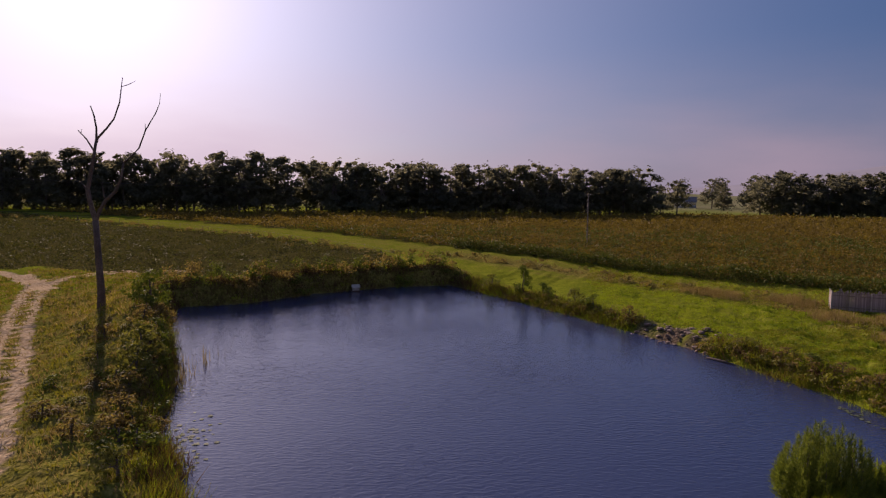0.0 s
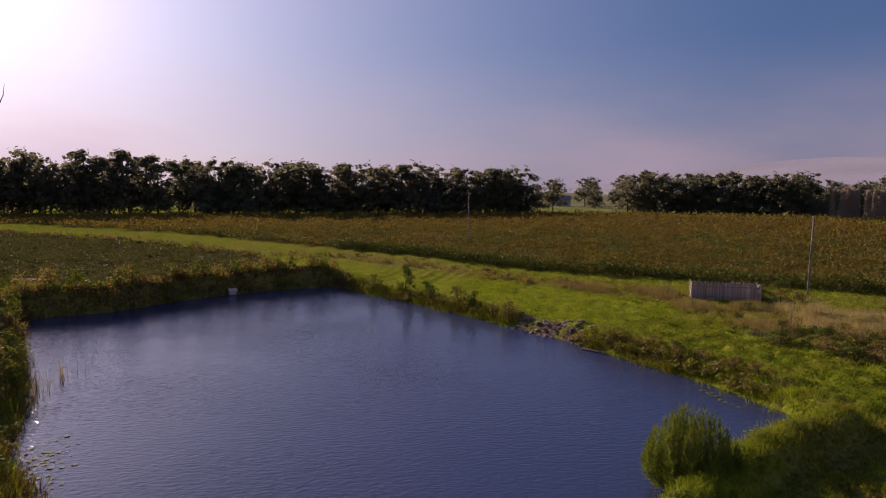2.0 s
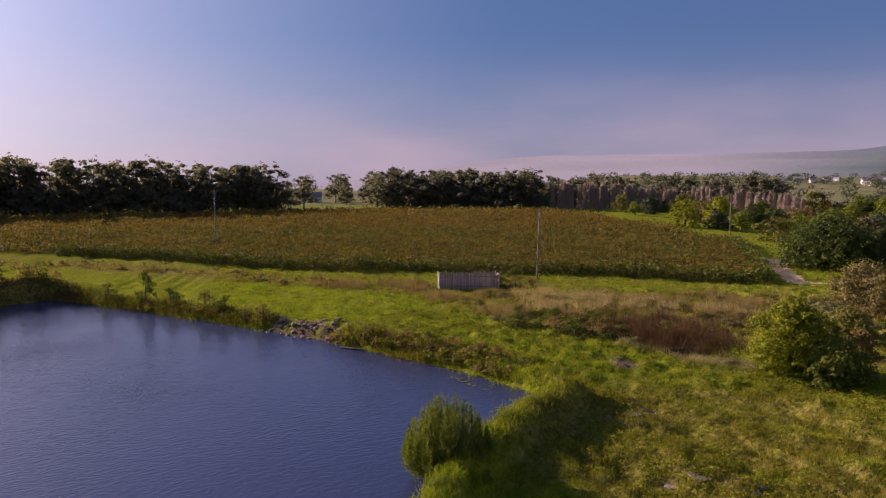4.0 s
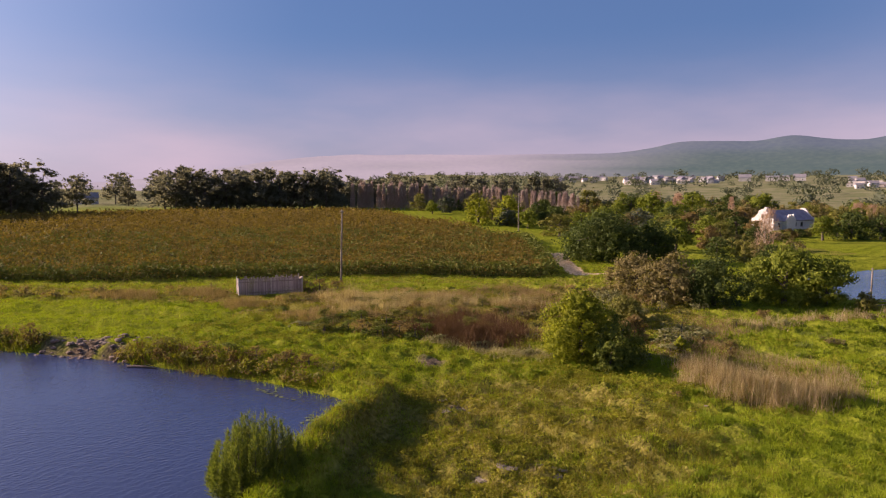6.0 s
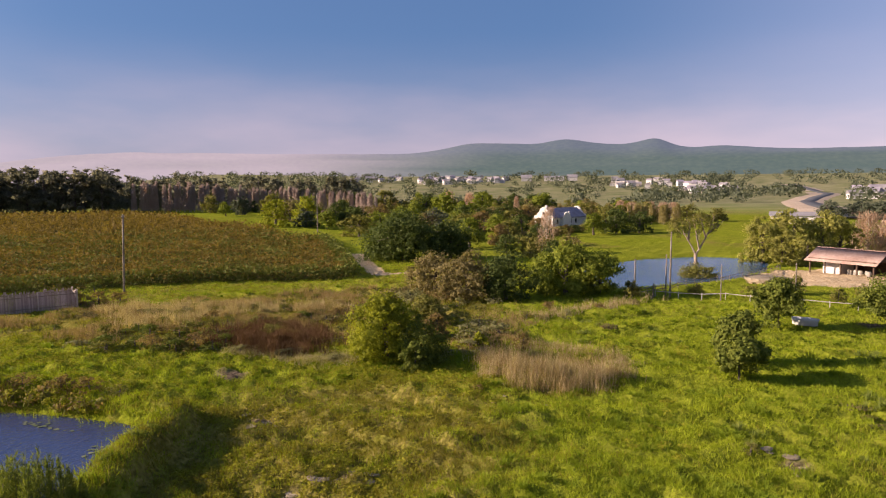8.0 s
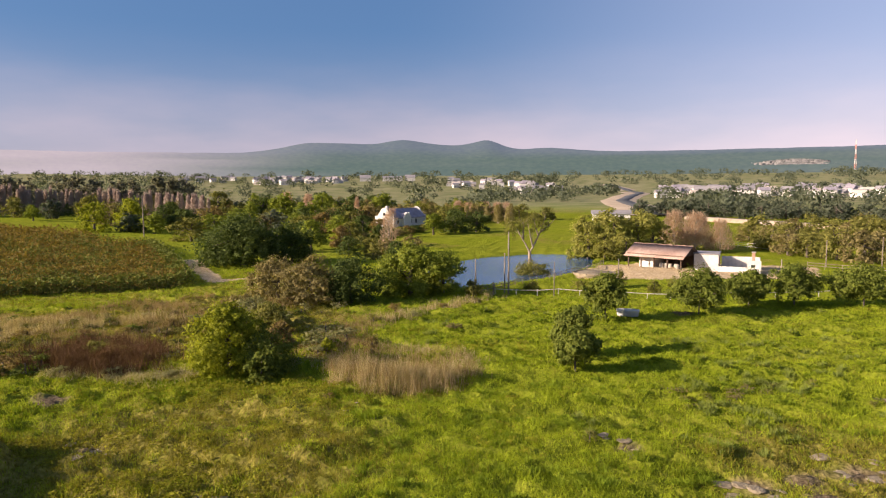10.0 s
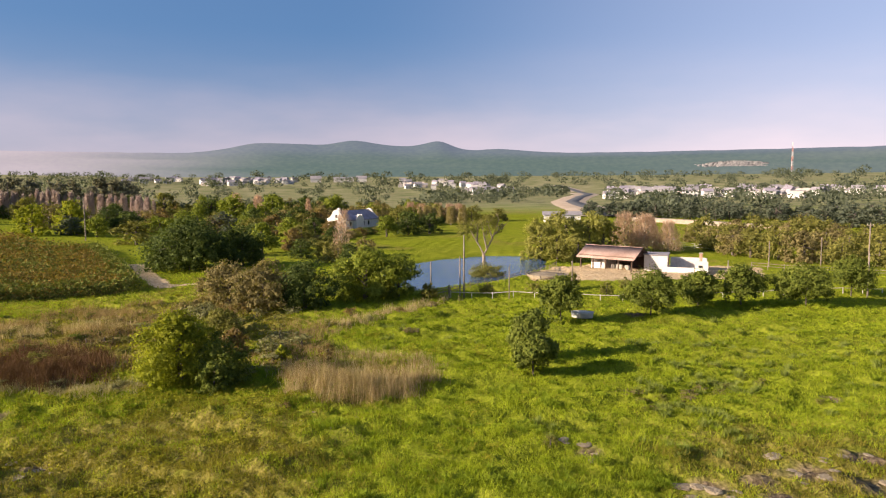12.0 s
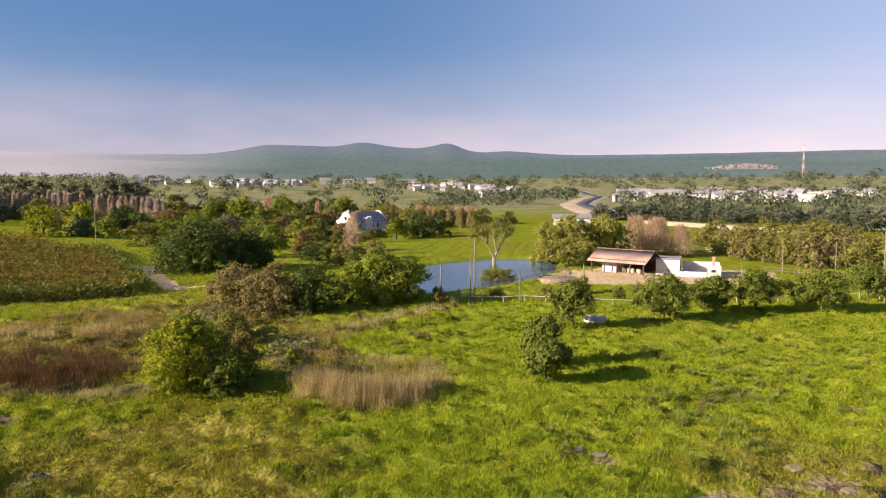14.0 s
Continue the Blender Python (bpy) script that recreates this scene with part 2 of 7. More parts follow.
M_SAND = shade("graded_sand", [(0.22, 0.16, 0.11), (0.33, 0.255, 0.185), (0.44, 0.355, 0.27)], 0.9, 0.08, 0.95, 0.3, 3)
M_MASTRED = shade("red_mast_paint", [(0.34, 0.13, 0.10), (0.44, 0.20, 0.16), (0.52, 0.28, 0.23)], 1, 0.1, 0.6)
M_LILY = leaf("lily_pads", (0.06, 0.08, 0.035), (0.12, 0.14, 0.065), (0.22, 0.23, 0.13), 0.1, 0.75)
M_BARREL = shade("plastic_drum", [(0.16, 0.15, 0.13), (0.34, 0.32, 0.28)], 3, 0.7, 0.5)


def water_material(name, chop, body):
    m = bpy.data.materials.new(name)
    m.use_nodes = True
    n, l = m.node_tree.nodes, m.node_tree.links
    p = n["Principled BSDF"]
    p.inputs["Base Color"].default_value = (*body, 1)
    p.inputs["Roughness"].default_value, p.inputs["IOR"].default_value = 0.05, 1.333
    geo, mp = n.new("ShaderNodeNewGeometry"), n.new("ShaderNodeMapping")
    mp.inputs["Rotation"].default_value, mp.inputs["Scale"].default_value = (0, 0, radians(-6)), (0.55, 1.0, 1.0)
    l.new(geo.outputs["Position"], mp.inputs["Vector"])
    # wind ripples with crests from west to east, finer wavelets on them, and calmer lanes
    a, b, fine = n.new("ShaderNodeTexNoise"), n.new("ShaderNodeTexNoise"), n.new("ShaderNodeTexNoise")
    a.inputs["Scale"].default_value, a.inputs["Detail"].default_value, a.inputs["Distortion"].default_value = 4.2, 2.0, 0.5
    fine.inputs["Scale"].default_value, fine.inputs["Detail"].default_value = 11.0, 2
    b.inputs["Scale"].default_value, b.inputs["Detail"].default_value = 0.06, 2
    l.new(mp.outputs["Vector"], a.inputs["Vector"])
    l.new(mp.outputs["Vector"], fine.inputs["Vector"])
    l.new(geo.outputs["Position"], b.inputs["Vector"])
    calm = n.new("ShaderNodeMapRange")
    calm.inputs["From Min"].default_value, calm.inputs["From Max"].default_value = 0.35, 0.65
    calm.inputs["To Min"].default_value, calm.inputs["To Max"].default_value = 0.45, 1.0
    l.new(b.outputs["Fac"], calm.inputs["Value"])
    both = n.new("ShaderNodeMath")
    both.operation, both.inputs[1].default_value = "MULTIPLY_ADD", 0.22
    l.new(fine.outputs["Fac"], both.inputs[0])
    l.new(a.outputs["Fac"], both.inputs[2])
    h = n.new("ShaderNodeMath")
    h.operation = "MULTIPLY"
    l.new(both.outputs[0], h.inputs[0])
    l.new(calm.outputs["Result"], h.inputs[1])
    bn = n.new("ShaderNodeBump")
    bn.inputs["Strength"].default_value, bn.inputs["Distance"].default_value = 1.0, chop
    l.new(h.outputs[0], bn.inputs["Height"])
    l.new(bn.outputs["Normal"], p.inputs["Normal"])
    return m


M_WATER = water_material("pond_water", 0.048, (0.030, 0.041, 0.098))
M_WATER2 = water_material("garden_pond_water", 0.06, (0.034, 0.080, 0.165))
M_SETTLEMENT = shade("far_settlement", [(0.08, 0.076, 0.076), (0.15, 0.14, 0.14), (0.24, 0.225, 0.22)], 0.1, 0.01, 0.9, island=0.8)
M_TOWN = shade("town_plaster", [(0.42, 0.395, 0.375), (0.54, 0.51, 0.485), (0.65, 0.62, 0.59)], 1.5, 0.05, 0.85)


def ground_material():
    """Grass, with the plan's zones in an attribute: red dry grass, green bare soil, blue crop litter."""
    m = bpy.data.materials.new("meadow_ground")
    m.use_nodes = True
    n, l = m.node_tree.nodes, m.node_tree.links
    p = n["Principled BSDF"]
    p.inputs["Roughness"].default_value, p.inputs["Specular IOR Level"].default_value = 1.0, 0.0
    geo, att, sep = n.new("ShaderNodeNewGeometry"), n.new("ShaderNodeAttribute"), n.new("ShaderNodeSeparateColor")
    att.attribute_name = "zone"
    l.new(att.outputs["Color"], sep.inputs[0])
    noises = []
    for s, d in ((0.045, 3), (0.45, 4), (3.5, 5)):
        t = n.new("ShaderNodeTexNoise")
        t.inputs["Scale"].default_value, t.inputs["Detail"].default_value = s, d
        l.new(geo.outputs["Position"], t.inputs["Vector"])
        noises.append(t.outputs["Fac"])

    def ramp(fac, *cols):
        r = n.new("ShaderNodeValToRGB")
        while len(r.color_ramp.elements) < len(cols):
            r.color_ramp.elements.new(0.5)
        for i, (e, c) in enumerate(zip(r.color_ramp.elements, cols)):
            e.position, e.color = 0.3 + 0.4 * i / (len(cols) - 1), (*c, 1)
        l.new(fac, r.inputs["Fac"])
        return r.outputs["Color"]

    def blend(fac, a, b):
        x = n.new("ShaderNodeMix")
        x.data_type = "RGBA"
        if isinstance(fac, float):
            x.inputs["Factor"].default_value = fac
        else:
            l.new(fac, x.inputs["Factor"])
        l.new(a, x.inputs["A"])
        l.new(b, x.inputs["B"])
        return x.outputs["Result"]

    def ragged(zone):
        """The edge of a zone broken up by the noise."""
        w = n.new("ShaderNodeMath")
        w.operation = "MULTIPLY_ADD"
        l.new(noises[1], w.inputs[0])
        w.inputs[1].default_value = 0.9
        l.new(zone, w.inputs[2])
        r = n.new("ShaderNodeMapRange")
        r.inputs["From Min"].default_value, r.inputs["From Max"].default_value = 0.75, 1.1
        l.new(w.outputs[0], r.inputs["Value"])
        return r.outputs["Result"]

    grass = blend(0.5, ramp(noises[1], (0.105, 0.130, 0.008), (0.150, 0.180, 0.012), (0.205, 0.230, 0.018)), ramp(noises[2], (0.055, 0.070, 0.006), (0.155, 0.185, 0.012), (0.26, 0.275, 0.026)))
    wide = blend(ramp(noises[0], (0, 0, 0), (0.4, 0.4, 0.4)), grass, ramp(noises[1], (0.13, 0.128, 0.018), (0.215, 0.195, 0.036)))
    dry = ramp(noises[2], (0.075, 0.066, 0.014), (0.160, 0.140, 0.030), (0.25, 0.205, 0.058))
    sand = ramp(noises[2], (0.27, 0.19, 0.105), (0.42, 0.31, 0.185), (0.55, 0.43, 0.28))
    earth = ramp(noises[2], (0.060, 0.042, 0.028), (0.120, 0.088, 0.058), (0.21, 0.158, 0.108))
    soil = blend(att.outputs["Alpha"], earth, sand)
    litter = ramp(noises[2], (0.025, 0.028, 0.008), (0.06, 0.055, 0.016), (0.11, 0.085, 0.028))
    c = blend(ragged(sep.outputs[0]), wide, dry)
    c = blend(ragged(sep.outputs[2]), c, litter)
    c = blend(ragged(sep.outputs[1]), c, soil)
    plain = n.new("ShaderNodeMapRange")
    plain.inputs["From Min"].default_value, plain.inputs["From Max"].default_value = 1.0, 2.0
    l.new(att.outputs["Alpha"], plain.inputs["Value"])
    c = blend(plain.outputs["Result"], c, ramp(noises[0], (0.115, 0.135, 0.066), (0.185, 0.185, 0.105), (0.245, 0.225, 0.145)))
    l.new(c, p.inputs["Base Color"])
    bn = n.new("ShaderNodeBump")
    bn.inputs["Strength"].default_value, bn.inputs["Distance"].default_value = 0.7, 0.25
    l.new(noises[2], bn.inputs["Height"])
    l.new(bn.outputs["Normal"], p.inputs["Normal"])
    return m


M_GROUND = ground_material()


def hill_material():
    """Far hills of scrub: haze painted as emission gives most of their light, more of it towards the foggy north."""
    m = bpy.data.materials.new("scrub_hills_haze_glow")
    m.use_nodes = True
    n, l = m.node_tree.nodes, m.node_tree.links
    p = n["Principled BSDF"]
    p.inputs["Roughness"].default_value, p.inputs["Specular IOR Level"].default_value = 1.0, 0.0
    geo, att, sep = n.new("ShaderNodeNewGeometry"), n.new("ShaderNodeAttribute"), n.new("ShaderNodeSeparateColor")
    att.attribute_name = "zone"
    l.new(att.outputs["Color"], sep.inputs[0])
    t = n.new("ShaderNodeTexNoise")
    t.inputs["Scale"].default_value, t.inputs["Detail"].default_value = 130.0, 7
    way = n.new("ShaderNodeVectorMath")
    way.operation = "NORMALIZE"
    flat_way = n.new("ShaderNodeMapping")
    flat_way.inputs["Scale"].default_value = (1, 1, 3.5)
    l.new(geo.outputs["Position"], way.inputs[0])
    l.new(way.outputs[0], flat_way.inputs["Vector"])
    l.new(flat_way.outputs["Vector"], t.inputs["Vector"])
    r = n.new("ShaderNodeValToRGB")
    r.color_ramp.elements[0].position, r.color_ramp.elements[0].color = 0.35, (0.020, 0.030, 0.020, 1)
    r.color_ramp.elements[1].position, r.color_ramp.elements[1].color = 0.70, (0.038, 0.048, 0.028, 1)
    l.new(t.outputs["Fac"], r.inputs["Fac"])
    l.new(r.outputs["Color"], p.inputs["Base Color"])
    # haze put into the glow: green-grey foothills, blue ridge, pinkish in the north
    haze_glow = n.new("ShaderNodeMix")
    haze_glow.data_type = "RGBA"
    haze_glow.inputs["B"].default_value = (0.262, 0.215, 0.238, 1)
    l.new(sep.outputs[0], haze_glow.inputs["Factor"])
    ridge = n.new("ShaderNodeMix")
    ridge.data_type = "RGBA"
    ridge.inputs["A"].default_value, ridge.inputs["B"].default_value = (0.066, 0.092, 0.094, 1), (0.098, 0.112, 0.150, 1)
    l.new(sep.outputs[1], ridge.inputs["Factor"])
    l.new(ridge.outputs["Result"], haze_glow.inputs["A"])
    l.new(haze_glow.outputs["Result"], p.inputs["Emission Color"])
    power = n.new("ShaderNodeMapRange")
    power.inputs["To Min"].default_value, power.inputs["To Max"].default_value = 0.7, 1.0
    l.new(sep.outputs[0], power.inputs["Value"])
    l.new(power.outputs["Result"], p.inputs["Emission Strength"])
    return m


M_HILL = hill_material()

# ---- mesh helpers ----
def mesh_of(name, v, faces_by_size, material, smooth=False):
    """A mesh from an array of places and arrays of faces, each with as many corners as it has columns."""
    v = np.asarray(v, dtype=np.float32)
    me = bpy.data.meshes.new(name)
    me.vertices.add(len(v))
    me.vertices.foreach_set("co", v.ravel())
    faces_by_size = [np.asarray(f, dtype=np.int32) for f in faces_by_size if len(f)]
    total = sum(f.size for f in faces_by_size)
    me.loops.add(total)
    me.loops.foreach_set("vertex_index", np.concatenate([f.ravel() for f in faces_by_size]))
    starts, at = [], 0
    for f in faces_by_size:
        starts.append(at + np.arange(len(f)) * f.shape[1])
        at += f.size
    me.polygons.add(sum(len(f) for f in faces_by_size))
    me.polygons.foreach_set("loop_start", np.concatenate(starts).astype(np.int32))
    if smooth:
        me.polygons.foreach_set("use_smooth", np.ones(len(me.polygons), dtype=bool))
    me.update(calc_edges=True)
    me.validate()
    me.materials.append(material)
    return me


def thing(name, label, category, group="", at=(0, 0, 0), turn=0.0):
    ob = new(name)
    ob.empty_display_size = 0.3
    ob.matrix_basis = pose(*at, 0, 0, turn)
    return tagged(ob, label, category, group)


def under(name, me, parent, label=""):
    ob = new(name, me)
    ob.parent = parent
    return tagged(ob, label)


def part(name, bm, material, parent, label="", smooth=False):
    me = bpy.data.meshes.new(name)
    bm.to_mesh(me)
    bm.free()
    me.materials.append(material)
    if smooth:
        for q in me.polygons:
            q.use_smooth = True
    return under(name, me, parent, label)


def box(bm, x0, x1, y0, y1, z0, z1, bevel=0.0):
    made = bmesh.ops.create_cube(bm, size=1.0)["verts"]
    bmesh.ops.transform(bm, verts=made, matrix=Matrix.LocRotScale(((x0 + x1) / 2, (y0 + y1) / 2, (z0 + z1) / 2), None, (x1 - x0, y1 - y0, z1 - z0)))
    if bevel:
        edges = list({e for q in made for e in q.link_edges})
        bmesh.ops.bevel(bm, geom=edges, offset=bevel, segments=1, affect="EDGES")
    return bm


def tube(points, radii, sides=7):
    """Places and faces of a tapered tube along the points, closed at its ends."""
    pts = [Vector(p) for p in points]
    v, f = [], []
    for i, (p, r) in enumerate(zip(pts, radii)):
        way = (pts[min(i + 1, len(pts) - 1)] - pts[max(i - 1, 0)]).normalized()
        a = way.orthogonal().normalized() if abs(way.z) < 0.9 else Vector((1, 0, 0))
        a = (a - way * a.dot(way)).normalized()
        b = way.cross(a)
        for k in range(sides):
            w = 2 * math.pi * k / sides
            v.append(tuple(p + a * (r * math.cos(w)) + b * (r * math.sin(w))))
    for i in range(len(pts) - 1):
        for k in range(sides):
            f.append((i * sides + k, i * sides + (k + 1) % sides, (i + 1) * sides + (k + 1) % sides, (i + 1) * sides + k))
    v.append(tuple(pts[-1] + (pts[-1] - pts[-2]).normalized() * min(radii[-1] * 0.6, 0.02)))
    caps = [((len(pts) - 1) * sides + k, (len(pts) - 1) * sides + (k + 1) % sides, len(v) - 1) for k in range(sides)]
    return v, f, caps


def tubes(name, runs, material, sides=7):
    v, f, c = [], [], []
    for points, radii in runs:
        a, b, d = tube(points, radii, sides)
        n = len(v)
        v += a
        f += [tuple(n + i for i in q) for q in b]
        c += [tuple(n + i for i in q) for q in d]
    return mesh_of(name, v, [f, c], material, True)


def unit(a):
    return a / np.maximum(np.linalg.norm(a, axis=-1, keepdims=True), 1e-6)


def cards(rng, at, facing, size, slim=0.6):
    """Leaf-like diamonds with a fold at the places at, roughly facing the given ways."""
    n = len(at)
    side = unit(np.cross(facing, rng.normal(size=(n, 3))))
    up = unit(np.cross(side, facing))
    s = (size * rng.uniform(0.6, 1.35, n))[:, None]
    v = np.stack([at - up * s, at + side * s * slim + facing * s * 0.15, at + up * s, at - side * s * slim + facing * s * 0.15], 1).reshape(-1, 3)
    return v, np.arange(4 * n).reshape(n, 4)


def crown(rng, blobs, count, size, clump=0.2, per=48, slim=0.6):
    """Leaves in clumps over the shells of the blobs (centre and three half widths)."""
    blobs = np.asarray(blobs, dtype=float)
    weight = blobs[:, 3] * blobs[:, 4] + blobs[:, 3] * blobs[:, 5]
    n_clumps = max(4, count // per)
    k = rng.choice(len(blobs), n_clumps, p=weight / weight.sum())
    d = unit(rng.normal(size=(n_clumps, 3)) + [0, 0, 0.25])
    centre = blobs[k, :3] + d * blobs[k, 3:] * rng.uniform(0.55, 1.02, (n_clumps, 1))
    c = np.repeat(np.arange(n_clumps), per)
    reach = (blobs[k, 3:].mean(1) * clump * rng.uniform(0.7, 1.5, n_clumps))[c]
    at = centre[c] + rng.normal(size=(len(c), 3)) * reach[:, None] * [0.62, 0.62, 0.5]
    face = unit(unit(at - blobs[k[c], :3]) * 0.5 + unit(at - centre[c]) * 0.6 + rng.normal(size=(len(c), 3)) * 0.4 + [0, 0, 0.2])
    return cards(rng, at, face, size, slim)


def blades(rng, at, height, width, lean=0.35):
    """Upright three-cornered blades of grass or reed."""
    n = len(at)
    w = rng.uniform(0, 2 * math.pi, n)
    side = np.stack([np.cos(w), np.sin(w), 0 * w], 1) * (np.broadcast_to(width, n) * rng.uniform(0.6, 1.4, n))[:, None]
    h = np.broadcast_to(height, n) * rng.uniform(0.6, 1.3, n)
    tip = np.concatenate([rng.normal(size=(n, 2)) * lean * h[:, None], h[:, None]], 1)
    v = np.stack([at - side, at + side, at + tip], 1).reshape(-1, 3)
    return v, np.arange(3 * n).reshape(n, 3)

# ---- the lie of the land ----
POND = np.array([(-28.5, 72.5), (-27.3, 67), (-23.5, 58), (-19.9, 49.8), (-16.9, 41.6), (-15.2, 35.6), (-12.2, 30.6), (-10.8, 27.5), (-8.5, 21.5), (-4, 17.5), (3, 18), (9, 21),
                 (14, 25.5), (19.3, 29.6), (22.6, 31.2), (27.2, 33.4), (26.8, 37.4), (25.9, 42), (24, 47.5), (21, 56), (16.8, 65), (12.4, 73.3), (7.9, 81.3), (1.3, 92.7), (-6.2, 90.3), (-15.5, 83.4), (-21.9, 75.5)])
POND2 = np.array([(87.5, 23), (91.5, 18.3), (98, 13.5), (108, 7.5), (118, 4.5), (130, 4.3), (137, 9), (137.5, 16), (129.5, 23.8), (117, 30), (100, 32), (90, 29)])
STRIP = np.array([(-140, 232), (-89, 201), (-40, 171), (-3, 134), (11, 121), (30, 96.5), (48, 84), (66, 70), (84, 53), (96, 45)])
CROP_E = np.array([(-150, 246), (-86, 209), (-36, 179), (2, 141), (16, 128.5), (33, 103), (51, 90), (68, 76), (80.5, 58.5), (84, 58), (107, 76.6), (134, 99.7), (139, 114), (155, 136), (158, 160), (178, 188), (190, 235), (150, 300), (85, 280), (-20, 264), (-90, 252)])
CROP_W = np.array([(-165, 245), (-95, 194), (-45, 163), (-12, 131), (-4, 112), (-20, 99), (-34, 92), (-60, 100), (-75, 90), (-100, 70), (-190, 190)])
TRACK = np.array([(-16, 18), (-20.5, 29), (-27.2, 41.5), (-36, 57), (-43, 70), (-49, 82), (-51, 91), (-46, 97), (-38, 99)])
TRACK2 = np.array([(-47, 80), (-58, 93), (-72, 98), (-95, 96)])
PATHWAY = np.array([(91.5, 52.0), (87.4, 55.6), (98.5, 65.4), (112, 75.8)])
YARD = np.array([(100, 6.5), (100, -5), (103, -12), (103, -20), (107, -28), (119, -31), (124, -18), (122, -5), (117, 3), (108, 6)])


def inside(p, poly):
    x, y = p[:, 0], p[:, 1]
    hit = np.zeros(len(p), bool)
    for (x0, y0), (x1, y1) in zip(poly, np.roll(poly, -1, 0)):
        with np.errstate(divide="ignore", invalid="ignore"):
            hit ^= ((y0 > y) != (y1 > y)) & (x < (x1 - x0) * (y - y0) / (y1 - y0) + x0)
    return hit


def from_line(p, line, closed=False):
    """The distance of each place from a line of points."""
    ends = np.roll(line, -1, 0) if closed else line[1:]
    best = np.full(len(p), 1e9)
    for a, b in zip(line if closed else line[:-1], ends):
        ab = b - a
        t = np.clip(((p - a) @ ab) / (ab @ ab), 0, 1)
        best = np.minimum(best, np.linalg.norm(p - a - t[:, None] * ab, axis=1))
    return best


def signed(p, poly):
    d = from_line(p, poly, True)
    return np.where(inside(p, poly), -d, d)


def ease(x, a, b):
    t = np.clip((x - a) / (b - a), 0, 1)
    return t * t * (3 - 2 * t)


def waves(x, y, scale, seed):
    """A smooth unevenness, about -1 to 1."""
    g = np.random.default_rng(seed)
    s = 0
    for k in range(7):
        w, ph, f = g.uniform(0, 2 * math.pi), g.uniform(0, 6.28), g.uniform(0.6, 1.8) / scale
        s = s + np.sin((x * math.cos(w) + y * math.sin(w)) * f * 6.28 + ph)
    return s / 4.0


def land(p):
    """The height of the ground at places (n, 2)."""
    x, y = p[:, 0], p[:, 1]
    r = np.hypot(x, y)
    around = np.degrees(np.arctan2(y, x))
    z = 0.5 + np.interp(r, [0, 300, 600, 900, 1200, 1600, 2500, 4000, 4900], [0, 0, 1, 5, 20, 36, 70, 90, 90]) * (1 - 0.85 * ease(around, 44, 62))
    z = z + np.clip((r - 110) / 160, 0, 1) * 2.7 * np.clip((around - 32) / 12, 0, 1)
    near = 1 - ease(r, 90, 250)
    z = z + near * (0.20 * waves(x, y, 9, 3) + 0.14 * waves(x, y, 3.3, 4) + 0.07 * waves(x, y, 1.7, 5))
    # tussocky turf of the meadow
    turf = ease(x, 13, 17) * (1 - ease(x, 80, 84)) * ease(y, -34, -31) * (1 - ease(y, 58, 62))
    warp = 0.5 * waves(x, y, 4.2, 6)
    lumps = np.maximum(waves(x + warp, 1.3 * y + warp, 1.45, 7), -0.4) + 0.7 * np.maximum(waves(x, 1.25 * y, 0.95, 8), -0.4)
    z = z + turf * lumps * (0.125 + 0.065 * np.clip(waves(x, y, 11, 9), -1, 1)) + turf * 0.16 * waves(x, y, 5.5, 10)
    s = signed(p, POND)
    # banks: high on the far north-west side, a dam at the south-east corner, low elsewhere
    high = 0.45 + 1.6 * ease(y + 0.9 * (10 - x), 62, 84) * (1 - ease(x, -2, 9)) + 0.95 * ease(x, 9, 15) * (1 - ease(y, 35, 40)) + 0.35 * (1 - ease(x, -6, 4)) * (1 - ease(y, 60, 70))
    wide = np.where((x > 8) & (y < 45), 2.8, 8.0)
    dam = ease(x, 9, 14) * (1 - ease(y, 34, 42)) * (1 - ease(s, 9, 20))
    z = z - 0.6 * dam
    bank = np.where(dam > 0.3, ease(s, -0.1, 0.9) * (1 - ease(s, 1.3, 2.9)), ease(s, -0.2, 1.7) * (1 - ease(s, 2.0, 2.0 + wide))) * high
    z = np.where(s > 0, z * ease(s, -0.1, np.where(dam > 0.3, 2.6, 1.2)) + bank, z)
    z = np.where(s <= 0, -0.02 - 1.3 * ease(-s, 0, 4), z)
    s2 = signed(p, POND2)
    z = np.where(s2 < 2.0, 0.05 + (z - 0.05) * ease(s2, -0.3, 2.0) - 0.7 * ease(-s2, 0, 3), z)
    return z


def height(x, y):
    return float(land(np.array([(x, y)], dtype=float))[0])


def grown(parts, limit, growth=1.13):
    """Lines of a grid: runs of (from, to, step), and ever wider steps beyond both ends."""
    core = [v for a, b, step in parts for v in np.arange(a, b - 0.3 * step, step)] + [parts[-1][1]]
    s, a = parts[0][2], core[0]
    low = []
    while a > -limit:
        s *= growth
        a -= s
        low.append(a)
    s, b = parts[-1][2], core[-1]
    top = []
    while b < limit:
        s *= growth
        b += s
        top.append(b)
    return np.array(low[::-1] + core + top)


gx, gy = grown(((-58, 8, 0.8), (8, 84, 0.37), (84, 125, 0.9)), 4700), grown(((-34, 60, 0.37), (60, 105, 0.8)), 4700)
XX, YY = np.meshgrid(gx, gy)
flat = np.stack([XX.ravel(), YY.ravel()], 1)
quad = (np.arange(len(gy) - 1)[:, None] * len(gx) + np.arange(len(gx) - 1)[None]).ravel()
quads = np.stack([quad, quad + 1, quad + 1 + len(gx), quad + len(gx)], 1)
ground_mesh = mesh_of("ground", np.column_stack([flat, land(flat)]), [quads], M_GROUND, True)


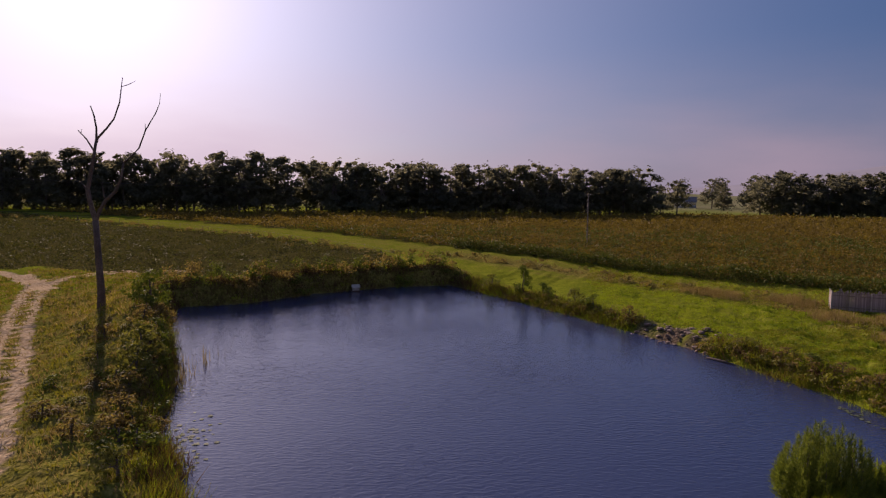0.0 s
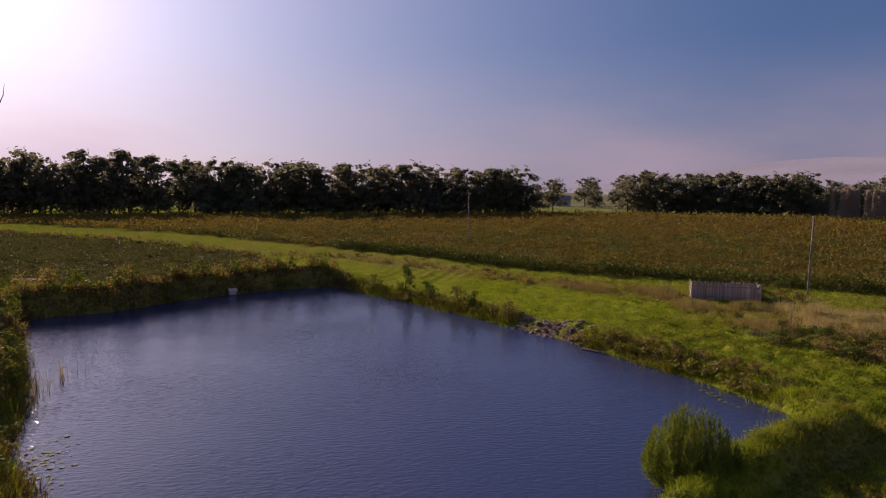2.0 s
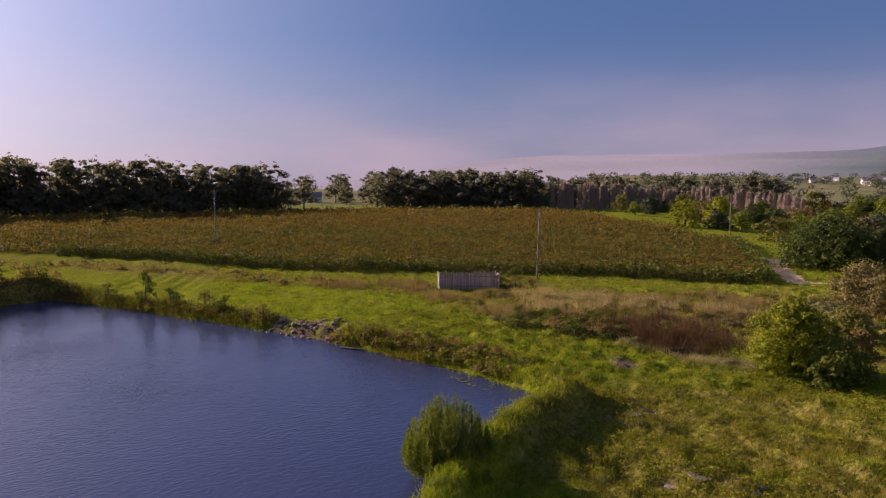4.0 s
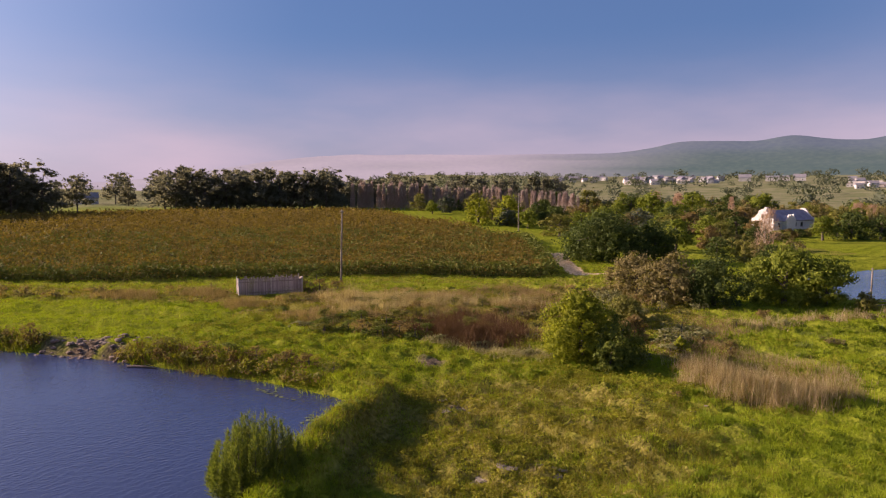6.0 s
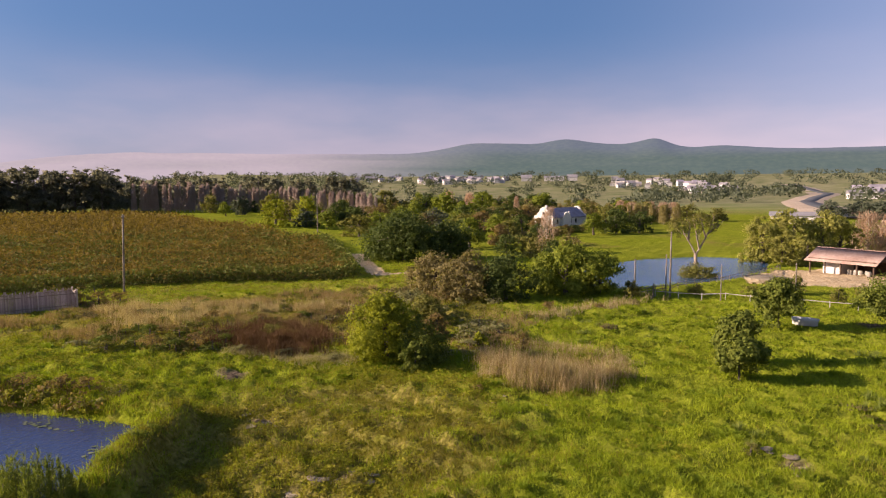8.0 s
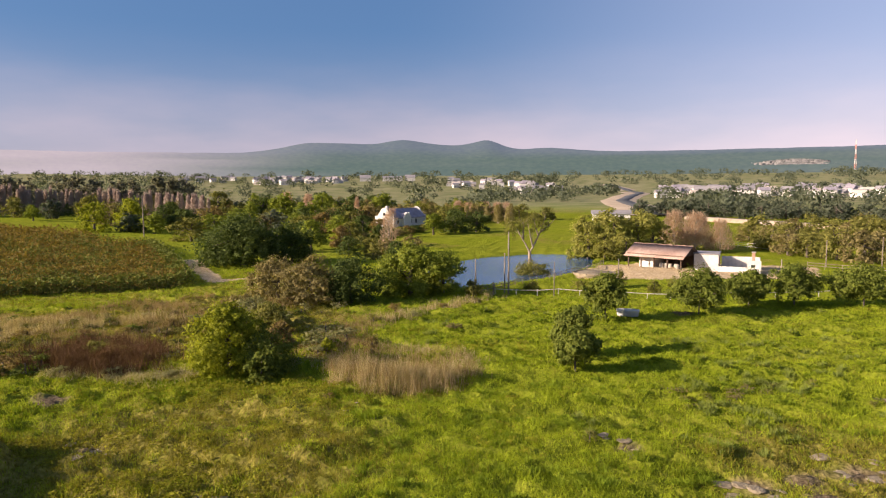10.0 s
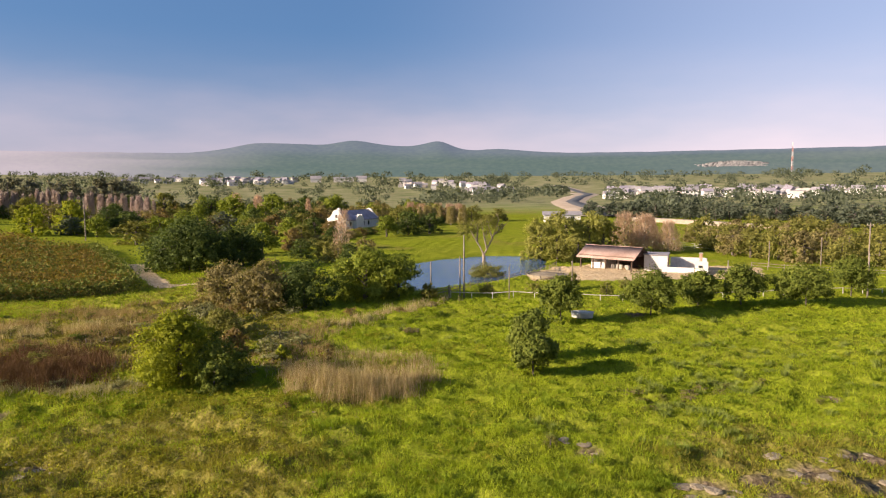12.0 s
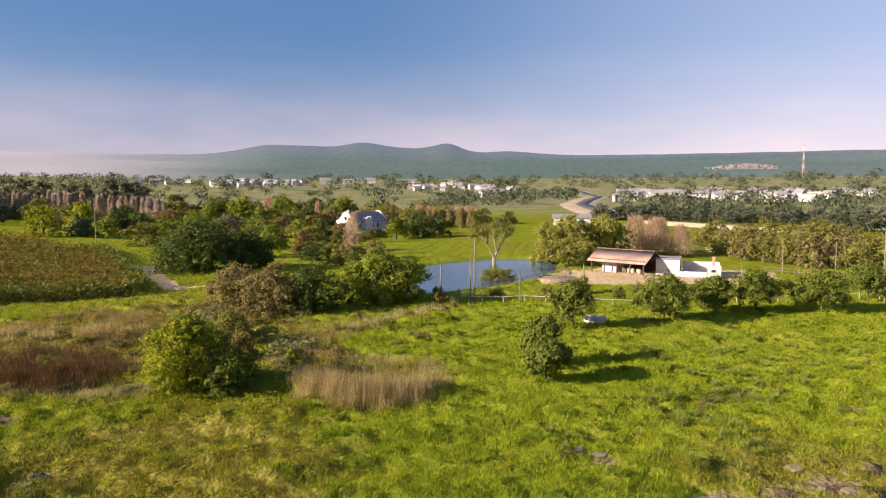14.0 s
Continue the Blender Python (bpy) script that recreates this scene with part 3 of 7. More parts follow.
def zones(p):
    x, y = p[:, 0], p[:, 1]
    s = signed(p, POND)
    dry = np.zeros(len(p))
    rough_band = np.array([(37, 71), (50, 70.5), (66, 58), (79, 45), (78, 36), (66, 26), (54, 29), (44, 37), (38, 48), (36, 62)])
    dry = np.maximum(dry, 0.75 * (1 - ease(signed(p, rough_band), -4, 4)))
    dry = np.maximum(dry, 0.66 * (1 - ease(np.hypot(x - 30, y - 24), 7, 17)))
    dry = np.maximum(dry, 0.40 * (1 - ease(from_line(p, STRIP), 8, 15)))
    dry = np.maximum(dry, 0.55 * (1 - ease(np.hypot((x - 46) / 1.2, y - 16), 3, 7)))
    dry = np.maximum(dry, 0.6 * (1 - ease(np.hypot(x - 35, y + 9), 3, 12)))
    dry = np.maximum(dry, 0.3 * (1 - ease(np.abs(s - 0.6), 0.5, 1.4)))
    dry = np.maximum(dry, 0.72 * (1 - ease(from_line(p, np.array([(4, 126), (16, 112), (30, 91), (42, 74)])), 2, 6.5)))
    dry = np.maximum(dry, 0.62 * (1 - ease(x, -9, -6)) * (1 - ease(np.abs(s - 6), 7, 16)))
    dry = np.maximum(dry, 0.8 * ease(y, 64, 72) * (1 - ease(x, 1, 7)) * (1 - ease(s, 3, 8)))
    dry = np.maximum(dry, 0.5 * ease(x, 90, 130) * np.clip(waves(x, y, 38, 24) + 0.5 * waves(x, y, 13, 25), 0, 1))
    bare = np.zeros(len(p))
    t = from_line(p, TRACK)
    bare = np.maximum(bare, np.where(t < 3, 1 - ease(np.abs(t - 0.85), 0.3, 0.75), 0))
    t = from_line(p, TRACK2)
    bare = np.maximum(bare, 0.9 * (1 - ease(t, 0.8, 2.2)))
    bare = np.maximum(bare, 1 - ease(from_line(p, PATHWAY), 0.9, 1.9))
    bare = np.maximum(bare, 1 - ease(signed(p, YARD), -1.5, 1))
    bare = np.maximum(bare, (0.30 + 0.12 * waves(x, y, 170, 23)) * ease(np.hypot(x, y), 280, 460))
    sandy = (bare > 0.05).astype(float) * (1 + 0.8 * ease(np.hypot(x, y), 290, 480))
    for cx, cy, cr in ((30.8, 29.5, 1.2), (37, 37.5, 1.7), (24.3, 21.6, 0.5), (25.4, 20.9, 0.4), (26.3, 20.0, 0.5), (32.4, -3.8, 1.5), (34.4, -8.6, 1.7), (33.4, -6.2, 1.1), (36.6, -12.0, 1.4), (35.2, -14.6, 1.3), (33.2, -11.2, 1.2), (38.6, -15.6, 1.2), (31.2, -6.6, 1.0), (35.5, 1.2, 0.9), (20.2, 59.6, 2.4), (19.0, 62.6, 1.7), (21.2, 56.6, 1.7), (74, -5.5, 1.4), (47, -14.5, 0.8)):
        bare = np.maximum(bare, 0.62 * (1 - ease(np.hypot(x - cx, y - cy), cr * 0.4, cr * 1.5)))
    crop = np.maximum(1 - ease(signed(p, CROP_E), -2, 1), 1 - ease(signed(p, CROP_W), -2, 1))
    r = np.hypot(x, y)
    fields = np.clip(waves(x, y, 260, 21), 0, 1) * ease(r, 380, 600)
    return np.column_stack([np.clip(dry + 0.7 * fields + 0.42 * ease(r, 420, 560) + 0.3 * ease(r, 200, 330) * np.clip(waves(x, y, 90, 22), 0, 1), 0, 1), bare, crop * 0.8, sandy])


def paint_zones(me, values):
    att = me.color_attributes.new("zone", "FLOAT_COLOR", "POINT")
    att.data.foreach_set("color", values.astype(np.float32).ravel())


paint_zones(ground_mesh, zones(flat))
ground = tagged(new("ground", ground_mesh), "grassy meadow ground with a pond bank and tracks", "ground", kind="structure")


def sheet(name, poly, z, material, label, category):
    bm = bmesh.new()
    bm.faces.new([bm.verts.new((x, y, z)) for x, y in poly])
    me = bpy.data.meshes.new(name)
    bm.to_mesh(me)
    bm.free()
    me.materials.append(material)
    return tagged(new(name, me), label, category, kind="structure")


def outward(poly, by):
    mid = poly.mean(0)
    return mid + (poly - mid) * (1 + by / np.linalg.norm(poly - mid, axis=1))[:, None]


sheet("pond_water", outward(POND, 1.2), 0.0, M_WATER, "wind-rippled dark blue farm pond", "pond")
sheet("garden_pond_water", outward(POND2, 1.0), 0.12, M_WATER2, "smaller blue pond among lawns", "pond")

# hills beyond the town
ang = np.radians(np.linspace(-40, 100, 561))
rad = np.array([1450, 1600, 1800, 2050, 2300, 2600, 2950, 3300, 3650, 3950, 4200, 4450])
AA, RR = np.meshgrid(ang, rad)
deg = np.degrees(AA)
rise = np.interp(RR, [1450, 1600, 2500, 4000, 4450], [24, 36, 84, 203, 214])
rise = rise * (1 - 0.82 * ease(deg, 50, 72))
top = ease(RR, 3000, 4300)
peaks = 74 * np.exp(-((deg - 16.2) / 2.2) ** 2) + 62 * np.exp(-((deg - 9.4) / 1.9) ** 2) + 10 * np.exp(-((deg - 9.2) / 0.9) ** 2) + 66 * np.exp(-((deg - 23.5) / 3.6) ** 2) + 46 * np.exp(-((deg - 12.7) / 2.4) ** 2) + 34 * np.exp(-((deg - 19.5) / 2.4) ** 2) + 30 * np.exp(-((deg - 4.5) / 3.4) ** 2)
rough_hill = 3 * waves(RR * np.cos(AA), RR * np.sin(AA), 420, 31) + 2 * waves(RR * np.cos(AA), RR * np.sin(AA), 170, 32)
HZ = rise + top * peaks + rough_hill * ease(RR, 1600, 2600) * (1 - 0.5 * top)
hv = np.stack([RR * np.cos(AA), RR * np.sin(AA), HZ], -1).reshape(-1, 3)
hq = (np.arange(len(rad) - 1)[:, None] * len(ang) + np.arange(len(ang) - 1)[None]).ravel()
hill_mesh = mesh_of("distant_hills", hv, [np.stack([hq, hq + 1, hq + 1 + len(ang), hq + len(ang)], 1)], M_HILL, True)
# share of the painted haze glow at each place on the hills
painted_fog = np.clip(ease(deg, 20, 42) * 0.95 + 0.12 * ease(-deg, 4, 25) + 0.10 * waves(RR * np.cos(AA), RR * np.sin(AA), 900, 33), 0, 1)
paint_zones(hill_mesh, np.column_stack([painted_fog.ravel(), ease(RR, 3100, 3700).ravel(), 0 * painted_fog.ravel(), 0 * painted_fog.ravel() + 1]))
tagged(new("backdrop_hills", hill_mesh), "scrub hills with low peaks, glowing with painted blue-grey haze", "hills", kind="structure")

# ---- trees ----
def bunch(rng, w, h, low, count):
    """Blobs that fill a crown w wide between the heights low and h, uneven in outline."""
    out_blobs = [(0, 0, (low + h) / 2, w * 0.3, w * 0.3, (h - low) * 0.36)]
    for i in range(count):
        a = rng.uniform(0, 6.28)
        t = rng.uniform(0.0, 1.0)
        reach = w * 0.34 * math.sqrt(max(0.05, 1 - (2 * t - 0.75) ** 2)) * rng.uniform(0.6, 1.1)
        s = rng.uniform(0.13, 0.24) * w
        out_blobs.append((reach * math.cos(a), reach * math.sin(a), low + s * 0.7 + t * max(0.1, h - low - s * 1.5), s, s, s * rng.uniform(0.7, 0.95)))
    if low < 0.05 * h:
        for i in range(8):
            a, s = i * 0.785 + rng.uniform(-0.3, 0.3), w * rng.uniform(0.13, 0.2)
            reach = w * rng.uniform(0.24, 0.36)
            out_blobs.append((reach * math.cos(a), reach * math.sin(a), min(s * 0.75, h * 0.4), s, s, min(s * 0.9, h * 0.45)))
    return out_blobs


def limbs(rng, base_r, top, blobs, how_many, bend=0.06):
    """A trunk up to the height top, and limbs from it into the blobs."""
    lean = rng.normal(size=2) * bend * top
    trunk = [(0, 0, -0.3), (lean[0] * 0.3, lean[1] * 0.3, top * 0.4), (lean[0], lean[1], top)]
    runs = [(trunk, [base_r, base_r * 0.75, base_r * 0.4])]
    for b in blobs[:how_many]:
        z = top * rng.uniform(0.3, 0.85)
        k = z / top
        start = (lean[0] * k, lean[1] * k, z)
        mid = ((start[0] + b[0]) / 2, (start[1] + b[1]) / 2, start[2] * 0.4 + b[2] * 0.6)
        runs.append(([start, mid, tuple(b[:3])], [base_r * 0.45, base_r * 0.28, base_r * 0.1]))
    return runs


def broad_tree(name, seed, h, w, low, leaves, size, material, bark, label, category="tree", blobs=9, clump=0.3, trunk=0.0, group="", per=48):
    rng = np.random.default_rng(seed)
    ob = thing(name, label, category, group)
    bl = bunch(rng, w, h, low, blobs)
    under("trunk", tubes("trunk", limbs(rng, trunk or 0.02 * h + 0.02 * w, h * 0.72, bl, min(len(bl), 7 if h > 4 else 3)), bark, 6 if h > 4 else 4), ob)
    v, f = crown(rng, bl, leaves, size, clump, per)
    v[:, 2] = np.maximum(v[:, 2], 0.02)
    under("crown", mesh_of("crown", v, [f], material), ob)
    return ob


def pine_tree(name, seed, h, w, leaves, size, material, label, low=0.3, group=""):
    """A tall pine or gum with flat uneven tiers of foliage on a bare trunk."""
    rng = np.random.default_rng(seed)
    ob = thing(name, label, "tree", group)
    bl = []
    for i in range(17):
        t = (i + rng.uniform(0, 1)) / 17
        z = h * (low + (0.95 - low) * t)
        reach = w * 0.36 * (1.05 - 0.45 * t ** 2.2) * rng.uniform(0.3, 1.1)
        a = rng.uniform(0, 6.28)
        s = w * rng.uniform(0.15, 0.26) * (1.05 - 0.25 * t)
        bl.append((reach * math.cos(a), reach * math.sin(a), z, s, s, s * rng.uniform(0.45, 0.8)))
    under("trunk", tubes("trunk", limbs(rng, 0.016 * h, h * 0.85, bl, 7, 0.03), M_BARK, 5), ob)
    v, f = crown(rng, bl, leaves, size, 0.5, 22)
    under("crown", mesh_of("crown", v, [f], material), ob)
    return ob


def twig_tree(name, seed, h, w, twigs, material, label, category="tree", group="", slim=True):
    """A leafless tree: upright twigs round a thin stem."""
    rng = np.random.default_rng(seed)
    ob = thing(name, label, category, group)
    runs = [([(0, 0, -0.3), (0, 0, h * 0.5), (0.02 * h, 0, h * 0.95)], [0.014 * h, 0.009 * h, 0.003 * h])]
    t = rng.uniform(0.12, 0.8, 26)
    for k in t:
        a, reach = rng.uniform(0, 6.28), w * 0.45 * (1 - 0.55 * k) * rng.uniform(0.5, 1.1)
        z0 = k * h * 0.8
        z1 = min(h * 0.98, z0 + (h * 0.32 if slim else h * 0.22))
        runs.append(([(0, 0, z0), (reach * 0.7 * math.cos(a), reach * 0.7 * math.sin(a), (z0 + z1) / 2), (reach * math.cos(a), reach * math.sin(a), z1)], [0.005 * h, 0.0035 * h, 0.0015 * h]))
    under("trunk", tubes("trunk", runs, M_PALEBARK, 4), ob)
    z = rng.uniform(0.06, 0.9, twigs)
    a, d = rng.uniform(0, 6.28, twigs), np.sqrt(rng.uniform(0, 1, twigs)) * w * 0.5 * (1.05 - 0.75 * z)
    at = np.column_stack([d * np.cos(a), d * np.sin(a), z * h])
    v, f = blades(rng, at, h * 0.13, 0.010 * w + 0.012 if slim else 0.006 * w + 0.008, 0.16 if slim else 0.45)
    under("crown", mesh_of("crown", v, [f], material), ob)
    return ob


PROTO = {}


def plant(kind, make, h0, w0, x, y, h, w, label="", turn=None, sink=0.0):
    """Sets a tree of a kind at a place, h high and w wide: the first one is built, the others are its copies."""
    rng = np.random.default_rng(int(abs(x * 97 + y * 31)) + 5)
    turn = rng.uniform(0, 360) if turn is None else turn
    s = (w / w0, w / w0, h / h0)
    m = pose(x, y, height(x, y) - sink, 0, 0, turn)
    if kind not in PROTO:
        ob = PROTO[kind] = make()
        ob.matrix_basis = m @ Matrix.Diagonal((*s, 1))
    else:
        first = PROTO[kind]
        ob = copy_thing(first, m @ Matrix.Diagonal((*(a / b for a, b in zip(s, first.scale)), 1)))
    return tagged(ob, label)


def pine(x, y, h, w=None, far=False):
    k = int(abs(x * 7.3 + y * 3.1)) % 5
    plant(f"pine{k}", lambda: pine_tree("pine_tree", 100 + k, 20, 11, 1500, 0.56, M_PINE, "tall dark pine in the windbreak beyond the field", (0.08, 0.14, 0.10, 0.06, 0.2)[k], "windbreak pines"), 20, 11, x, y, h, w or h * 0.78)


def along(line, step):
    line = np.array(line, dtype=float)
    seg = np.linalg.norm(np.diff(line, axis=0), axis=1)
    run = np.concatenate([[0], np.cumsum(seg)])
    s = np.arange(0, run[-1], step)
    return np.column_stack([np.interp(s, run, line[:, 0]), np.interp(s, run, line[:, 1])])


rng = np.random.default_rng(7)
for row, (dx, dy, hs) in enumerate(((0, 0, 1.0), (-4, 9, 1.05))):
    for x, y in along([(-300, 190), (-230, 232), (-167, 257), (-119, 263), (-82, 259), (-62, 272)], 6.0):
        pine(x + dx + rng.normal() * 1.8, y + dy + rng.normal() * 2, rng.uniform(17.5, 22.5) * hs)
    for x, y in along([(-44, 273), (-30, 268), (15, 273), (66, 280), (90, 292)], 5.4):
        pine(x + dx + rng.normal() * 1.6, y + dy + rng.normal() * 2, rng.uniform(16.8, 20.2) * hs)
    for x, y in along([(150, 322), (165, 297), (180, 275), (195, 254)], 5.2):
        pine(x + 9 * row + rng.normal() * 1.5, y + 5 * row + rng.normal() * 1.5, rng.uniform(15.5, 19.5) * hs)
    for x, y in along([(200, 268), (235, 250), (268, 222), (300, 196)], 8):
        pine(x + 10 * row + rng.normal() * 2, y + 8 * row + rng.normal() * 2, rng.uniform(13, 17) * hs)
for x, y, h in ((-58, 290, 20), (-53, 296, 20.5), (-48, 289, 19), (102, 300, 15.5), (98, 310, 13), (168, 430, 19), (183, 452, 21), (196, 440, 18), (214, 470, 22), (150, 440, 15), (128, 452, 12), (228, 460, 20), (160, 392, 17), (172, 380, 20), (250, 430, 21), (265, 400, 20)):
    pine(x, y, h)

# the windbreak's undergrowth
g = np.random.default_rng(19)
for line in ([(-300, 192), (-230, 234), (-167, 259), (-119, 265), (-82, 261), (-62, 273)], [(-44, 275), (-30, 270), (15, 275), (66, 282), (92, 294)], [(150, 322), (165, 297), (180, 275), (195, 254), (235, 255), (300, 200)]):
    base = along(line, 0.7)
    c = np.repeat(np.arange(len(base)), 22)
    at = np.column_stack([base[c] + g.normal(size=(len(c), 2)) * 2.0, land(base)[c] + g.uniform(0.1, 1.0, len(c)) * (5.5 + 2.5 * waves(base[:, 0], base[:, 1], 14, 20))[c]])
    v, f = cards(g, at, unit(g.normal(size=(len(c), 3)) + [0, 0, 0.4]), 0.5, 0.6)
    tagged(new("undergrowth", mesh_of("undergrowth", v, [f], M_PINE)), "dark undergrowth beneath the windbreak", "undergrowth", kind="stuff")

# the bare poplar row and the mixed trees at the end of the field
for i, (x, y) in enumerate(along([(199, 243), (222, 222), (238, 200), (243, 178), (238, 150)], 1.7)):
    if rng.uniform() < 0.95:
        h = np.interp(i, [0, 22, 64], [13.6, 11.5, 10.2]) * rng.uniform(0.85, 1.08)
        k = i % 4
        plant(f"poplar{k}", lambda: twig_tree("poplar_tree", 150 + k, 12, 2.6, 1150, M_POPLAR, "leafless tan poplar in a row", group="poplar row"), 12, 2.6, x + rng.normal() * 0.5, y + rng.normal() * 0.5, h, 3.0 * rng.uniform(0.8, 1.25))


def broad(kind, x, y, h, w, label=""):
    spec = {"dark": (M_DARK, 9, 9, 0.1, "dark green broadleaf tree in the gardens"), "green": (M_GREEN, 8, 8, 0.6, "leafy bright green garden tree"), "olive": (M_OLIVE, 6, 7, 0.1, "olive-green rounded tree by the gardens"),
            "grey": (M_GREY, 6, 7, 0.0, "grey-green bushy tree by the gardens"), "belt": (M_FAR, 10, 11, 0.1, "hazy dull green tree in a belt"), "gold": (M_YELLOW, 9, 9, 0.0, "tall yellow-green tree at the vineyard's end"), "rust": (M_RUST, 5, 5, 0.0, "rust-brown leafy shrub by the gardens")}[kind]
    m, h0, w0, low, text = spec
    k = int(abs(x * 5.1 + y * 2.3)) % 3
    return plant(f"{kind}{k}", lambda: broad_tree("tree" if h0 > 5 else "shrub", 200 + 10 * len(kind) + k, h0, w0, low, 1300 if kind == "belt" else 2500, 0.42 if kind == "belt" else 0.20 * h0 / 8 + 0.06, m, M_BARK, text, blobs=14, clump=0.36, per=28), h0, w0, x, y, h, w, label)


for x, y, h, w, kind in ((163, 139, 9.2, 10, "gold"), (177, 138, 10.4, 9.5, "gold"), (171, 132, 5, 8, "dark"), (186, 128, 4.5, 9, "olive"), (196, 122, 4, 10, "grey"),
                         (262, 176, 11, 14, "dark"), (279, 171, 12.5, 16, "olive"), (296, 158, 11, 15, "dark"), (236, 118, 10.5, 14, "green"), (246, 106, 11.8, 14, "green"), (257, 98, 11, 14, "dark"), (262, 88, 10, 13, "green"),
                         (205, 96, 7.5, 10, "dark")):
    broad(kind, x, y, h, w)
for x, y, h, w, kind in ((196, 84, 7, 10, "dark"), (212, 88, 7, 9, "grey"), (184, 80, 6.5, 9, "rust"), (176, 72, 6, 9, "green"), (134, 62, 7, 8, "green"), (141, 58, 5.2, 6, "rust"), (127, 66, 5.5, 7, "dark"),
                         (150, 70, 6.2, 9, "dark")):
    broad(kind, x, y, h, w)
for x, y, h, w, kind in ((154, 61, 5.5, 7, "olive"), (145, 50, 5.4, 7, "dark"), (128, 46.5, 4.4, 5, "olive"), (124, 42.5, 4.2, 4.5, "grey"), (121, 39.5, 3.6, 4, "dark"), (118.5, 43, 3.4, 4, "olive"), (126, 50.5, 4.2, 5, "dark"), (131, 39, 4.4, 5, "grey"),
                         (183, 47.5, 6.2, 8, "green"), (190, 43, 7.4, 9, "dark"), (196, 38, 6.8, 9, "dark"), (203, 49, 7.4, 9, "olive"), (254, 47, 7.4, 12, "olive"), (258, 40, 6.6, 10, "grey"), (262, 33, 6.2, 11, "olive"), (270, 24, 5.4, 10, "olive"), (240, 84, 8, 12, "grey"),
                         (300, 120, 10, 15, "belt"), (318, 104, 9, 15, "belt"), (330, 90, 9, 14, "belt"), (345, 70, 8, 14, "belt")):
    broad(kind, x, y, h, w)
for i, (x, y) in enumerate(along([(148, 57.5), (163, 58), (182, 55.5), (200, 55)], 4.2)):
    broad(("dark", "olive", "grey", "olive", "rust")[i % 5], x + rng.normal() * 0.8, y + rng.normal() * 0.8, rng.uniform(1.7, 2.7), rng.uniform(3.5, 5.5), "leafy shrub of the garden hedge")
for x, y, h, w, kind in ((206, 84, 7, 9, "dark"), (199, 77, 6.5, 9, "olive"), (192, 71, 5.5, 8, "dark"), (187, 64, 4.6, 7, "rust"), (222, 50, 5.6, 8, "dark"), (232, 52, 6, 9, "green"), (242, 58, 6.4, 9, "dark"), (250, 64, 6.6, 10, "olive")):
    broad(kind, x, y, h, w)
# the mixed growth between the field and the farmhouse
g = np.random.default_rng(23)
for i in range(130):
    x, y = g.uniform(140, 330), g.uniform(52, 215)
    q = np.array([(x, y)])
    d = math.degrees(math.atan2(y, x))
    if signed(q, CROP_E)[0] < 5 or from_line(q, PATHWAY)[0] < 6 or math.hypot(x - 218, y - 64) < 16 or (d < 22 and x < 205) or abs(d - 42) < 2.5 and x < 190:
        continue
    far_k = math.hypot(x, y) / 250
    broad(("dark", "grey", "olive", "green", "grey", "dark", "olive", "belt", "rust")[int(g.integers(0, 9))], x, y, g.uniform(4.5, 8.5) * far_k ** 0.5, g.uniform(7, 12))
for x, y, h, w in ((250, 122, 10, 4), (256, 118, 9.4, 3.5), (244, 92, 9.6, 3.5), (306, 150, 11, 8), (314, 143, 10, 8), (300, 136, 10, 7), (276, 60, 7.5, 7), (268, 54, 7, 7), (284, 50, 7, 8), (290, 42, 6.5, 8), (278, 44, 6.8, 8)):
    plant("bare_tree", lambda: twig_tree("bare_tree", 171, 8, 6, 1500, M_TAN, "leafless tan-brown tree among the bushes", slim=False), 8, 6, x, y, h, w)
plant("thin_bare_tree", lambda: twig_tree("bare_tree", 172, 8, 5, 620, M_TAN, "thin leafless tan tree before the farmhouse", slim=False), 8, 5, 138, 46.2, 8.0, 4.6)
plant("thin_bare_tree", lambda: None, 8, 5, 170, 55.5, 8.2, 5.5, "leafless tan tree before the farmhouse")
for x, y, h, w in ((148, -12, 8.3, 8), (144, -15.5, 8, 8.5), (151, -17, 7.2, 7), (143, -20, 6.6, 6)):
    plant("bare_tree", lambda: None, 8, 6, x, y, h, w, "leafless tan tree behind the barn")

for i, (x, y) in enumerate(along([(236, 74), (240, 60), (241, 46), (240, 32)], 1.9)):
    plant(f"hedge_poplar{i % 2}", lambda: twig_tree("poplar_tree", 180 + i % 2, 7, 3, 1500, M_AUTUMN, "thin olive-tan poplar in a hedge row", group="poplar hedge"), 7, 3, x + rng.normal() * 0.7, y + rng.normal() * 0.7, rng.uniform(5.6, 7.4), rng.uniform(2.8, 3.8))

# willows by the barn, olive rows, far belts
for x, y, h, w in ((131, 5, 8.6, 8.5), (134, 0.5, 9.4, 10), (137, -4.5, 9.2, 9.5), (141, -7, 8, 8), (127.5, 2.0, 6.0, 6.5), (125, -1.5, 5.6, 5.5)):
    plant("willow", lambda: broad_tree("willow_tree", 330, 8, 8, 0.1, 7000, 0.16, M_WILLOW, M_BARK, "olive-green willow beside the barn yard", blobs=14, clump=0.26), 8, 8, x, y, h, w)
for i, (x, y) in enumerate(list(along([(176, -30), (158, -31), (141, -31), (131, -36), (125, -42), (124, -50)], 5.2)) + list(along([(182, -44), (164, -50), (146, -50), (136, -58)], 6.0)) + list(along([(196, -62), (172, -66), (150, -72)], 6.5))):
    broad(("olive", "grey", "olive")[i % 3], x + rng.normal() * 0.7, y + rng.normal() * 0.7, rng.uniform(4.8, 6.6), rng.uniform(6, 8.5), "olive-green orchard tree in a loose row")
